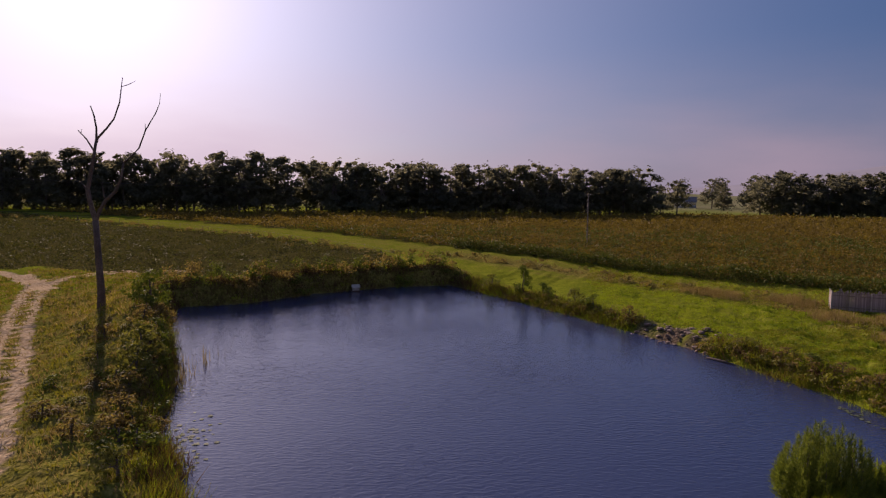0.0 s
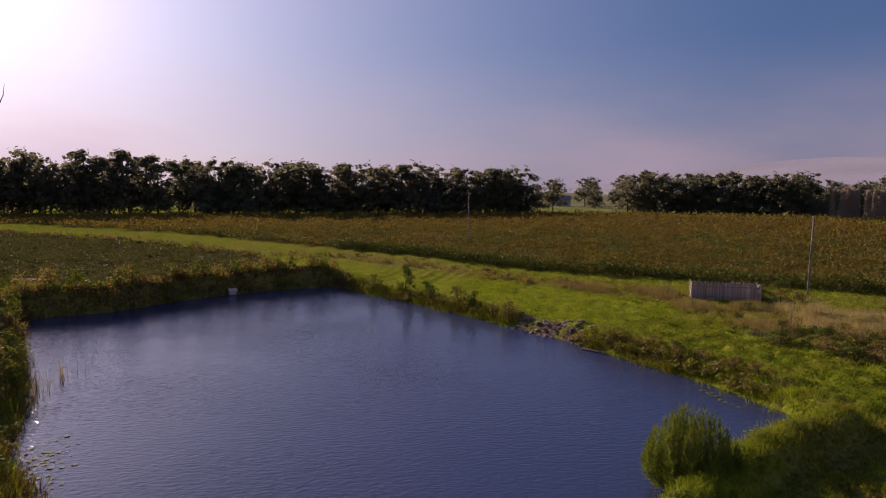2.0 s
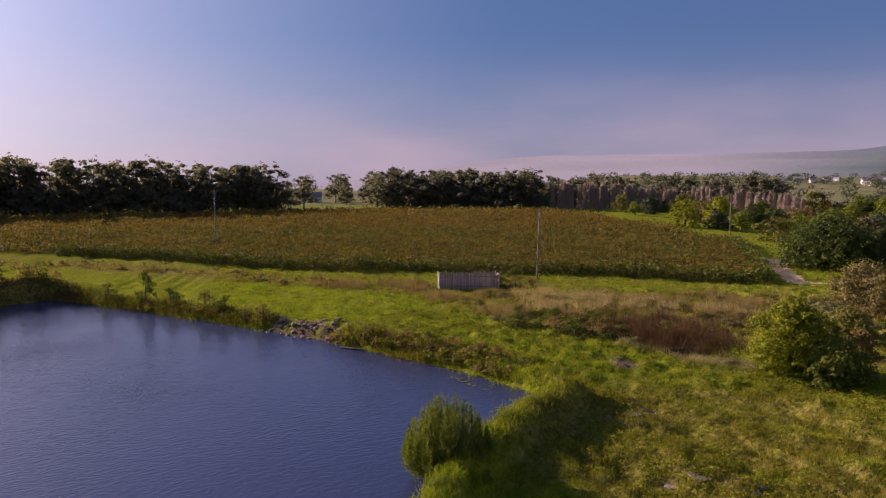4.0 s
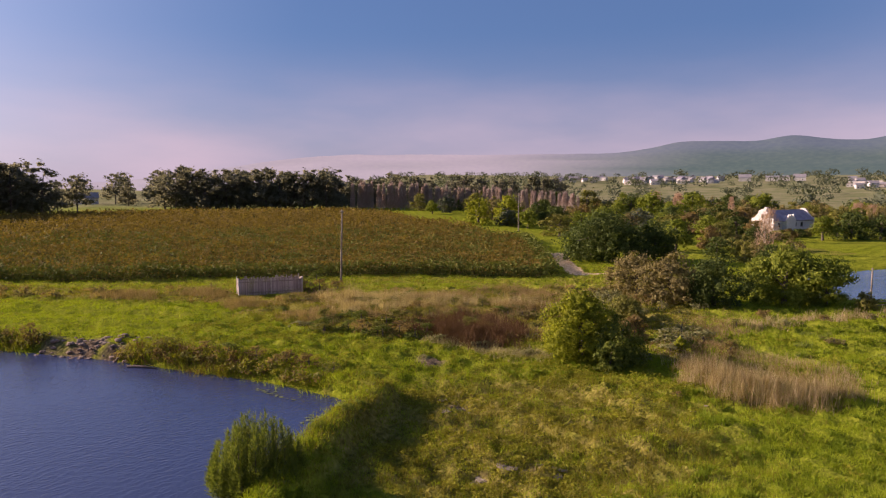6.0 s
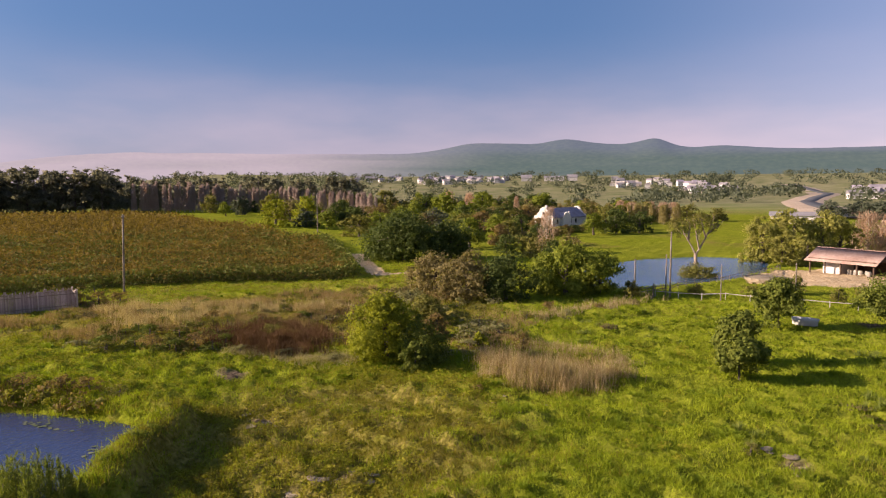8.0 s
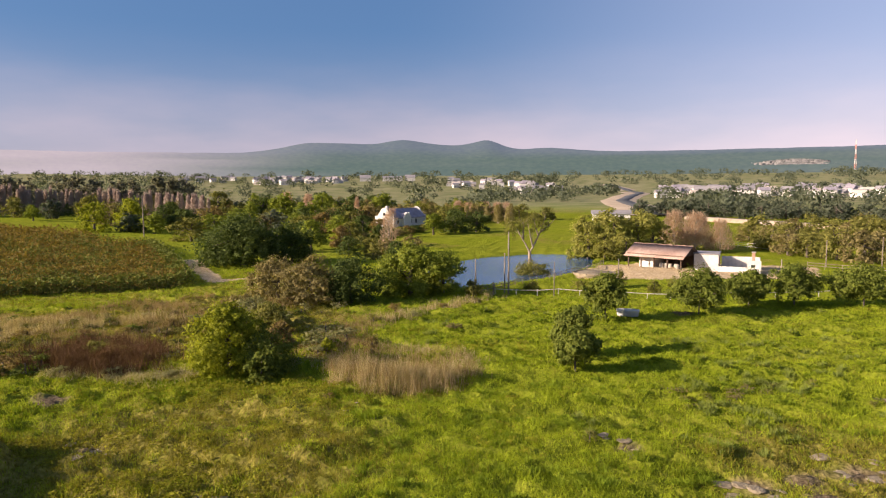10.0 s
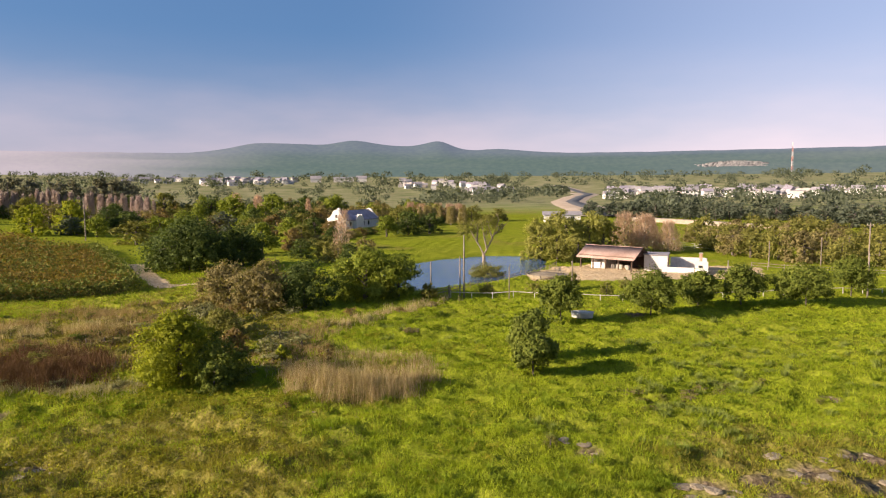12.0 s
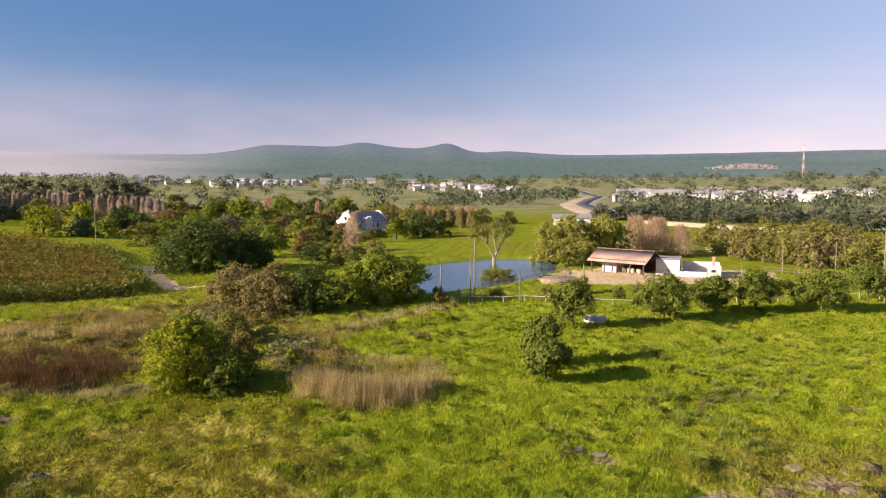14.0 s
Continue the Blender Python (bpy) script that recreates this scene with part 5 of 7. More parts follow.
def tufts(rg, at, per, spread, h, w, lean=0.4):
    c = np.repeat(np.arange(len(at)), per)
    p = at[c] + rg.normal(size=(len(c), 2)) * np.broadcast_to(spread, len(at))[c][:, None]
    z = land(at)[c] - 0.03
    hh = h[c] if np.ndim(h) else h
    ww = w[c] if np.ndim(w) else w
    return blades(rg, np.column_stack([p, z]), hh, ww, lean)


def domes(rg, at, per, radius, h, w):
    """Rounded tussocks: blades that spread outwards from the middle of each place."""
    c = np.repeat(np.arange(len(at)), per)
    a, d = rg.uniform(0, 6.28, len(c)), np.sqrt(rg.uniform(0, 1, len(c)))
    way = np.stack([np.cos(a), np.sin(a)], 1)
    rad, tall = np.broadcast_to(radius, len(at))[c], np.broadcast_to(h, len(at))[c] * rg.uniform(0.75, 1.2, len(c))
    foot = np.column_stack([at[c] + way * (d * rad * 0.65)[:, None], land(at)[c] - 0.04])
    tip = np.column_stack([way * (d * rad * 0.6)[:, None] + rg.normal(size=(len(c), 2)) * 0.12 * tall[:, None], tall * (1 - 0.55 * d ** 2)])
    side = np.column_stack([-way[:, 1], way[:, 0], 0 * d]) * (np.broadcast_to(w, len(at))[c] * rg.uniform(0.7, 1.4, len(c)))[:, None]
    return np.stack([foot - side, foot + side, foot + tip], 1).reshape(-1, 3), np.arange(3 * len(c)).reshape(-1, 3)


rg = np.random.default_rng(90)
n = 105000
r = np.exp(rg.uniform(math.log(23), math.log(125), n))
a = np.radians(rg.uniform(-36, 78, n))
p = np.column_stack([r * np.cos(a), r * np.sin(a)])
zone = zones(p)
ok = (signed(p, POND) > 0.3) & (signed(p, POND2) > 0.6) & (zone[:, 1] < 0.35) & (zone[:, 2] < 0.3) & ((p[:, 0] < 88) | (p[:, 1] > 15) | (rg.uniform(size=n) < 0.3))
p, r, zone = p[ok], r[ok], zone[ok]
clump = (waves(p[:, 0], p[:, 1], 2.6, 48) + 0.6 * waves(p[:, 0], p[:, 1], 6.5, 49) > 0.75) & (rg.uniform(size=len(p)) < 0.6)
lush = 0.5 + 0.5 * waves(p[:, 0], p[:, 1], 4.5, 41) + 0.35 * waves(p[:, 0], p[:, 1], 1.6, 42)
tall = np.clip(0.11 + 0.14 * lush, 0.08, 0.32) + 0.18 * clump
dry = zone[:, 0] + 0.25 * rg.normal(size=len(p)) + 0.25 * waves(p[:, 0], p[:, 1], 7, 44) > 0.5
for name, pick, material, label in (("meadow_grass", ~dry, M_GRASS, "bright green tufted meadow grass"), ("rough_grass", dry, M_ROUGH, "rough yellowish-green grass")):
    v, f = tufts(rg, p[pick], 10, (0.10 + 0.0035 * r)[pick], tall[pick] * (1.1 if name == "rough_grass" else 1), (0.0035 + 0.0004 * r)[pick], 0.45)
    stuff(name, v, [f], material, label, "grass")

# tussocks and taller clumps of weedy grass
n = 22000
r = np.exp(rg.uniform(math.log(24), math.log(92), n))
a = np.radians(rg.uniform(-34, 66, n))
p = np.column_stack([r * np.cos(a), r * np.sin(a)])
zone = zones(p)
ok = (signed(p, POND) > 1.5) & (signed(p, POND2) > 1) & (zone[:, 0] < 0.5) & (zone[:, 1] < 0.3) & (zone[:, 2] < 0.3) & (waves(p[:, 0], p[:, 1], 6, 61) + 0.8 * waves(p[:, 0], p[:, 1], 1.9, 62) + 0.25 * rg.normal(size=n) > 0.55) & (p[:, 0] < 82)
p, r = p[ok], r[ok]
v, f = domes(rg, p, 44, 0.34 + 0.14 * rg.uniform(size=len(p)), 0.30 + 0.16 * np.clip(waves(p[:, 0], p[:, 1], 5, 63), -0.6, 1), 0.008 + 0.00042 * r)
stuff("grass_tussocks", v, [f], M_TUSSOCK, "rounded green grass tussocks in the meadow", "grass")

# grey-green feathery weeds on the mown side
at = np.concatenate([np.column_stack([cx + rg.normal(size=m) * sx, cy + rg.normal(size=m) * sy]) for cx, cy, sx, sy, m in ((43.2, -4.6, 0.8, 1.1, 15), (42.4, -6.4, 0.7, 0.9, 11), (48.6, -8.9, 1.3, 1.8, 22), (53.8, -7.3, 0.7, 1.6, 14), (36.4, -3.5, 0.7, 1.0, 9), (46.6, -3.2, 0.6, 0.9, 8), (39.4, -5.6, 0.8, 0.9, 8), (58, -18, 6, 5, 60), (60, -6, 1.0, 3.0, 16), (38, 3.4, 0.8, 0.8, 5), (62, 17, 3, 3, 14), (66, 9, 3, 3, 12))])
v, f = domes(rg, at, 90, 0.45, 0.36 + 0.32 * rg.uniform(size=len(at)), 0.022)
stuff("feathery_weeds", v, [f], M_THISTLE, "grey-green feathery weeds in the meadow", "weeds")

# leafy carpet of low weeds over the near meadow
n = 210000
p = np.column_stack([rg.uniform(22, 62, n), rg.uniform(2, 62, n)])
zone = zones(p)
k = waves(p[:, 0], p[:, 1], 12, 64) + 0.7 * waves(p[:, 0], p[:, 1], 1.5, 65) + 0.5 * waves(p[:, 0], p[:, 1], 4, 67)
ok = (signed(p, POND) > 2.2) & (zone[:, 1] < 0.3) & (k > 0.05) & (np.hypot((p[:, 0] - 48) / 6, (p[:, 1] - 16) / 6.5) > 1) & ((p[:, 1] > 12 + 0.5 * (p[:, 0] - 28)) | (k > 1.1))
p, k = p[ok], k[ok]
v, f = cards(rg, np.column_stack([p, land(p) + rg.uniform(0.04, 0.14, len(p)) + 0.14 * np.clip(k, 0, 1.4) * rg.uniform(0.3, 1, len(p))]), unit(rg.normal(size=(len(p), 3)) * 0.5 + [0, 0, 1]), 0.066, 0.7)
stuff("meadow_weeds", v, [f], M_WEED, "leafy green weeds among the grass", "weeds")

# grass of the left bank, and the strip beyond the pond
n = 16000
p = np.column_stack([rg.uniform(-58, -8, n), rg.uniform(20, 105, n)])
zone = zones(p)
ok = (signed(p, POND) > 0.3) & (zone[:, 1] < 0.3) & (zone[:, 2] < 0.3)
p = p[ok]
r = np.hypot(p[:, 0], p[:, 1])
v, f = tufts(rg, p, 6, 0.12 + 0.003 * r, 0.22 + 0.12 * np.clip(waves(p[:, 0], p[:, 1], 5, 46), 0, 1), 0.012 + 0.0007 * r)
half = np.repeat(rg.uniform(size=len(p)) + 0.3 * waves(p[:, 0], p[:, 1], 6, 66) < 0.5, 6)
stuff("bank_grass", v.reshape(-1, 3, 3)[half].reshape(-1, 3), [np.arange(3 * half.sum()).reshape(-1, 3)], M_ROUGH, "rough grass between track and pond", "grass")
stuff("bank_withered_grass", v.reshape(-1, 3, 3)[~half].reshape(-1, 3), [np.arange(3 * (~half).sum()).reshape(-1, 3)], M_DRYBAND, "withered brown grass between track and pond", "grass")

# tall growth along the water's edge
edge = along(list(POND) + [POND[0]], 0.075)
edge = edge[(edge[:, 1] > 22)]
mid = POND.mean(0)
off = rg.uniform(-0.1, 1.0, len(edge)) * np.where((edge[:, 0] > 8) & (edge[:, 1] < 40), 1.5, 1.8)
p = edge + unit(edge - [2, 52]) * off[:, None] + rg.normal(size=edge.shape) * 0.25
p = p[np.hypot(p[:, 0] - STONY[0], p[:, 1] - STONY[1]) > 4.4]
thick = np.clip(0.6 + 0.6 * waves(p[:, 0], p[:, 1], 6, 47), 0.15, 1.2)
dam = ((p[:, 0] > 10) & (p[:, 1] < 45))
v, f = tufts(rg, p, 16, 0.3, np.where(dam, 0.2 + 0.2 * thick, 0.45 + 0.4 * thick), 0.022, 0.45)
north = (p[:, 1] > 68) & (p[:, 0] < 4)
third = np.repeat(rg.uniform(size=len(p)) < np.where(dam, 0.7, np.where(north, 0.1, 0.2)), 16)
brown = np.repeat(north | (rg.uniform(size=len(p)) < np.where(dam, 0.05, 0.45)), 16) & ~third
plain = ~third & ~brown
stuff("bank_reeds", v.reshape(-1, 3, 3)[plain].reshape(-1, 3), [np.arange(3 * plain.sum()).reshape(-1, 3)], M_ROUGH, "rough reeds and grass along the water", "reeds")
stuff("bank_brown_reeds", v.reshape(-1, 3, 3)[brown].reshape(-1, 3), [np.arange(3 * brown.sum()).reshape(-1, 3)], M_REDREED, "brown withered reeds along the water", "reeds")
stuff("bank_tall_grass", v.reshape(-1, 3, 3)[third].reshape(-1, 3), [np.arange(3 * third.sum()).reshape(-1, 3)], M_GRASS, "long green grass hanging over the bank", "grass")

# dry reeds of the rough ground
n = 15000
p = np.column_stack([rg.uniform(30, 84, n), rg.uniform(36, 92, n)])
k = waves(p[:, 0], p[:, 1], 10, 51) + 0.5 * waves(p[:, 0], p[:, 1], 3.5, 52)
ok = (zones(p)[:, 0] > 0.5) & (k > 0.05) & (zones(p)[:, 1] < 0.3) & (signed(p, POND) > 3)
v, f = tufts(rg, p[ok], 12, 0.3, 0.45 + 0.4 * np.clip(k[ok], 0, 1), 0.024, 0.3)
stuff("dry_reeds", v, [f], M_DRYBAND, "stand of dry tan reeds", "reeds")
n = 2300
p = np.column_stack([45.2 + rg.normal(size=n) * 2.0, 41.0 + rg.normal(size=n) * 2.4])
p = p[(waves(p[:, 0], p[:, 1], 2.4, 57) > -0.1) & (p[:, 0] > 41.4)]
v, f = tufts(rg, p, 15, 0.3, np.clip(0.95 * (1 + 0.4 * waves(p[:, 0], p[:, 1], 2.2, 58)), 0.4, 1.5), 0.024, 0.3)
stuff("brown_reeds", v, [f], M_REDREED, "dark red-brown reeds in a wet hollow", "reeds")
TAN_BAND = np.array([(42.0, 56.5), (46, 62), (51, 68), (56, 59), (63, 44), (60, 41.5), (53, 52), (46, 52)])
n = 3600
p = np.column_stack([rg.uniform(41, 61, n), rg.uniform(43, 68, n)])
p = p[(signed(p, TAN_BAND) + 1.3 * waves(p[:, 0], p[:, 1], 3.5, 59) < 0) & (waves(p[:, 0], p[:, 1], 2.4, 60) > 0.0)]
v, f = tufts(rg, p, 14, 0.3, np.clip(0.9 + 0.4 * waves(p[:, 0], p[:, 1], 4, 68), 0.4, 1.4), 0.02, 0.18)
stuff("tan_reeds", v, [f], M_REED, "tall band of dry tan reeds", "reeds")
p = along([(41.0, 41.0), (42.4, 37.2), (42.6, 33.6), (43.6, 31.0)], 0.012)
p = p + rg.normal(size=p.shape) * [0.7, 0.7]
p = p[rg.uniform(size=len(p)) < 0.5]
v, f = tufts(rg, p, 12, 0.2, 0.4, 0.015, 0.5)
stuff("bleached_grass", v, [f], M_STRAW, "bleached pale grass along the meadow's edge", "grass")
# the tall reed patch: highest along its near edge, open in the middle, thinning out behind
PATCH = np.array([(46.4, 22.2), (43.9, 20.9), (42.0, 17.1), (42.1, 14.2), (44.3, 11.6), (49.8, 10.7), (53.9, 13.2), (55.6, 18.9), (53.9, 22.0), (50, 22.6)])
n = 5200
p = np.column_stack([rg.uniform(41, 57, n), rg.uniform(9.5, 24, n)])
rim = signed(p, PATCH) + 0.8 * waves(p[:, 0], p[:, 1], 2.6, 53) + 0.45 * waves(p[:, 0], p[:, 1], 0.9, 54)
front = 1 - ease(p[:, 0] - 0.25 * np.abs(p[:, 1] - 15), 44.5, 48.0)
open_mid = np.hypot((p[:, 0] - 48.8) / 1.7, (p[:, 1] - 15.4) / 3.4) + 0.3 * waves(p[:, 0], p[:, 1], 1.7, 56)
ok = (rim < 0) & (open_mid > 0.9) & (rg.uniform(size=n) < 0.35 + 0.4 * front)
p, front, rim = p[ok], front[ok], rim[ok]
k = waves(p[:, 0], p[:, 1], 1.6, 55)
tone = np.repeat(waves(p[:, 0], p[:, 1], 1.3, 50) + 0.6 * rg.normal(size=len(p)) > -0.1, 9)
v, f = tufts(rg, p, 9, 0.26, np.clip((0.55 + 0.7 * front) * (1 + 0.42 * k) * (0.6 + 0.4 * ease(-rim, 0, 0.8)), 0.25, 1.8), 0.013, 0.2)
v = v.reshape(-1, 3, 3)
stuff("reed_patch", v[tone].reshape(-1, 3), [np.arange(3 * tone.sum()).reshape(-1, 3)], M_REED, "patch of tall dry reeds in the meadow", "reeds")
stuff("reed_patch", v[~tone].reshape(-1, 3), [np.arange(3 * (~tone).sum()).reshape(-1, 3)], M_DRYBAND, "browner reeds in the dry reed patch", "reeds")
p = np.concatenate([np.column_stack([53 + rg.normal(size=240) * 2.6, 24 + rg.normal(size=240) * 1.6]), np.column_stack([60 + rg.normal(size=260) * 4.0, 25.5 + rg.normal(size=260) * 1.6]), np.column_stack([48.9 + rg.normal(size=50) * 0.8, 15.4 + rg.normal(size=50) * 2])])
v, f = tufts(rg, p, 12, 0.3, 0.5, 0.02, 0.35)
stuff("sparse_dry_grass", v, [f], M_DRYBAND, "thin dry grass behind the reed patch", "grass")
p = along([(63, 24), (72, 20), (81, 15.5)], 0.12)
p = p + rg.normal(size=p.shape) * 1.0
p = p[waves(p[:, 0], p[:, 1], 3.0, 69) > -0.15]
v, f = tufts(rg, p, 13, 0.28, np.clip(0.65 + 0.3 * waves(p[:, 0], p[:, 1], 2, 70), 0.3, 1.0), 0.026, 0.22)
stuff("reed_fringe", v, [f], M_REED, "thin fringe of dry reeds below the bushes", "reeds")

# crops
def crop(name, poly, count, lo, hi, material, label, seed, tall=1.0, size=0.20, per=7, lean=0.6):
    g = np.random.default_rng(seed)
    r = np.exp(g.uniform(math.log(lo), math.log(hi), count))
    a = np.radians(g.uniform(27, 135, count))
    q = np.column_stack([r * np.cos(a), r * np.sin(a)])
    row = np.array([0.62, -0.78])
    s = q @ np.array([row[1], -row[0]])
    q = q + np.outer(np.round(s / 2.4) * 2.4 - s, [row[1], -row[0]]) * 0.75
    ok = (signed(q, poly) < -0.3) & (0.6 + 0.5 * waves(q[:, 0], q[:, 1], 23, seed) + 0.3 * waves(q[:, 0], q[:, 1], 6, seed + 1) + g.uniform(-0.3, 0.6, count) > 0.25)
    q, r, s = q[ok], r[ok], s[ok]
    streak = waves(q @ row / 3.5, s, 6.5, seed + 5) + 0.5 * waves(q @ row / 2.5, s, 2.6, seed + 6)
    ok = lean * streak + g.uniform(-0.5, 0.5, len(q)) > -0.35
    q, r, streak = q[ok], r[ok], streak[ok]
    tall = tall * (1 + 0.35 * np.clip(streak, -1, 1))
    c = np.repeat(np.arange(len(q)), per)
    big = size * (0.2 + r / 195)
    at = np.column_stack([q[c] + g.normal(size=(len(c), 2)) * (0.3 + r[c, None] / 400), land(q)[c] + g.uniform(0.1, 1.0, len(c)) ** 0.8 * tall[c] * (0.75 + 0.35 * np.clip(waves(q[:, 0], q[:, 1], 9, seed + 3), -1, 1))[c]])
    v, f = cards(g, at, unit(g.normal(size=(len(c), 3)) + [0, 0, 0.7]), big[c], 0.55)
    stuff(name, v, [f], material, label, "crop")


crop("vineyard_rows", CROP_E, 105000, 82, 310, M_CROP, "brown-green rows of low vines", 111, 1.7, 0.235, 5)
crop("vineyard_green_rows", CROP_E, 42000, 82, 190, M_CROPGREEN, "greener rows of low vines", 112, 1.85, lean=-1.0)
crop("fallow_growth", CROP_W, 24000, 92, 270, M_FALLOW, "low brownish growth of a fallow field", 113, 0.5, 0.22)
edge = along([(2, 141.5), (16, 129), (33, 103.5), (51, 90.5), (68, 76.5), (80.5, 59), (84, 58.6), (107, 77.2), (133, 99.7)], 0.2)
g = np.random.default_rng(117)
c = np.repeat(np.arange(len(edge)), 18)
at = np.column_stack([edge[c] + g.normal(size=(len(c), 2)) * 0.7, land(edge)[c] + g.uniform(0.05, 1.0, len(c)) * (1.9 + 0.4 * waves(edge[:, 0], edge[:, 1], 4, 118))[c]])
v, f = cards(g, at, unit(g.normal(size=(len(c), 3)) + [0, 0, 0.5]), 0.22, 0.5)
stuff("field_edge_growth", v, [f], M_CROPGREEN, "tall leafy edge of the vineyard", "crop")

# woods and hedges of the far plain
g = np.random.default_rng(121)
vs, fs, at_v = [], [], 0
n = 1500
r = np.exp(g.uniform(math.log(330), math.log(1650), n))
a = np.radians(g.uniform(-34, 52, n))
q = np.column_stack([r * np.cos(a), r * np.sin(a)])
keep = (waves(q[:, 0], q[:, 1], 190, 122) + 0.35 * g.normal(size=n) + 0.5 * ((r > 680) & (r < 1400)) > 0.12) & ((r > 520) | (np.degrees(a) > 9) | (np.degrees(a) < -7)) & ((np.degrees(a) < 11) | (r > 950) | (g.uniform(size=n) < 0.3)) & (from_line(q, np.array([(320, -12), (560, -12), (830, -42), (1100, -5)])) > 22)
keep |= (r > 1380) & (g.uniform(size=n) < 0.5)
q, r = q[keep], r[keep]
for (x, y), d in zip(q, r):
    s = g.uniform(2.2, 5.0) * (1 + d / 1500)
    m = 90
    way = unit(g.normal(size=(m, 3)))
    base = height(x, y)
    pts = np.array([x, y, base + s * 0.8]) + way * [s * 1.5, s * 1.5, s * 0.85] * g.uniform(0.6, 1, (m, 1))
    v, f = cards(g, pts, unit(way + g.normal(size=(m, 3)) * 0.4), s * 0.19, 0.7)
    vs.append(v)
    fs.append(f + at_v)
    at_v += len(v)
stuff("far_woods", np.concatenate(vs), [np.concatenate(fs)], M_FAR, "far scattered trees and hedges of the plain", "woods")

# lily pads and water plants
g = np.random.default_rng(131)
c = np.concatenate([np.column_stack([-13.2 + g.normal(size=60) * 0.7, 34.5 + g.normal(size=60) * 1.6]), np.column_stack([-12.0 + g.normal(size=20) * 0.5, 30.6 + g.normal(size=20) * 0.9]), np.column_stack([23.6 + g.normal(size=26) * 0.35, 33.2 + g.normal(size=26) * 0.5]), np.column_stack([24.6 + g.normal(size=18) * 0.25, 39.8 + g.normal(size=18) * 0.8])])
v, f = cards(g, np.column_stack([c, 0.012 + 0.004 * g.uniform(size=len(c))]), np.tile([0.0, 0.0, 1.0], (len(c), 1)), 0.15, 0.9)
stuff("lily_pads", v, [f], M_LILY, "floating lily pads near the bank", "water plants")
g = np.random.default_rng(132)
p = np.column_stack([-17.4 + g.normal(size=70) * 0.5, 45.5 + g.normal(size=70) * 3.0])
v, f = blades(g, np.column_stack([p, 0 * p[:, 0] - 0.1]), 1.3, 0.03, 0.12)
stuff("water_reeds", v, [f], M_RUST, "thin dark reeds standing in the water", "reeds")

# ---- poles, wires and fences ----
def pole(x, y, h, r=0.12, arm=0.0, arm_turn=0.0, lean=(0.0, 0.0), label="weathered wooden utility pole", name="utility_pole", group="utility poles"):
    ob = thing(name, label, "pole", group, (x, y, height(x, y)))
    under("shaft", tubes("shaft", [([(0, 0, -0.5), (lean[0] * 0.5, lean[1] * 0.5, h * 0.5), (lean[0], lean[1], h)], [r, r * 0.88, r * 0.75])], M_POLE, 9), ob)
    if arm:
        bm = box(bmesh.new(), -arm / 2, arm / 2, -0.05, 0.05, -0.06, 0.06, 0.01)
        cross = part("crossarm", bm, M_POLE, ob)
        cross.matrix_basis = pose(lean[0] + 0.0, lean[1], h - 0.35, 0, 0, arm_turn)
        for k in (-0.45, 0.0, 0.45):
            v, f, c = tube([(k * arm, 0, 0.05), (k * arm, 0, 0.14), (k * arm, 0, 0.24)], [0.03, 0.06, 0.03], 8)
            under("insulator", mesh_of("insulator", v, [f, c], M_CONCRETE, True), cross)
    return ob


pole(58.9, 75.6, 9.8, 0.14, 1.1, 35, (0.15, -0.25), "leaning weathered utility pole beside the field edge")
pole(32.3, 153.5, 11.3, 0.15, 1.4, 25, label="distant weathered utility pole standing in the field")
pole(155, 117.5, 10.7, 0.15, 0, label="weathered utility pole at the field's end")
pole(83.5, 13.7, 7.7, 0.11, 0, label="tall weathered pole beside the garden pond")
pole(84.3, 14.3, 4.9, 0.09, 0, label="short dark pole paired with a taller one")
pole(90.2, 19.0, 3.9, 0.10, 0, label="pale post at the garden pond's edge")
pole(83.7, 8.2, 4.2, 0.07, 0, label="thin grey post beside the rail fence")
pole(87.2, 0.6, 4.1, 0.09, 0, label="wooden post beside the rail fence")
pole(94.8, -19.7, 3.7, 0.09, 0, label="wooden post behind the fruit trees")
pole(89.2, -34.3, 5.4, 0.10, 0, label="pale wooden post at the meadow's edge")
pole(121.3, -32.6, 4.3, 0.09, 0, label="wooden post beside the orchard row")
pole(122.5, -41.1, 4.6, 0.09, 0, label="wooden post beside the orchard row")
pole(118, -46.5, 7.5, 0.12, 0.9, 80, label="utility pole behind the orchard row")
pole(82.4, 15.4, 1.6, 0.11, 0, label="short fence corner post")


def wire(a, b, sag):
    ob = thing("power_cable", "thin dark overhead cable sagging between poles", "cable", "overhead cables")
    pts = [Vector(a).lerp(Vector(b), t / 16) - Vector((0, 0, sag * 4 * (t / 16) * (1 - t / 16))) for t in range(17)]
    under("strand", tubes("strand", [(pts, [0.03] * 17)], M_WIRE, 4), ob)


top_b = height(32.3, 153.5) + 11.2
for k in (-0.6, 0.6):
    wire((32.3 + k * 0.9, 153.5 + k * 0.4, top_b), (-150 + k, 186 + k, height(-150, 186) + 13), 1.2)


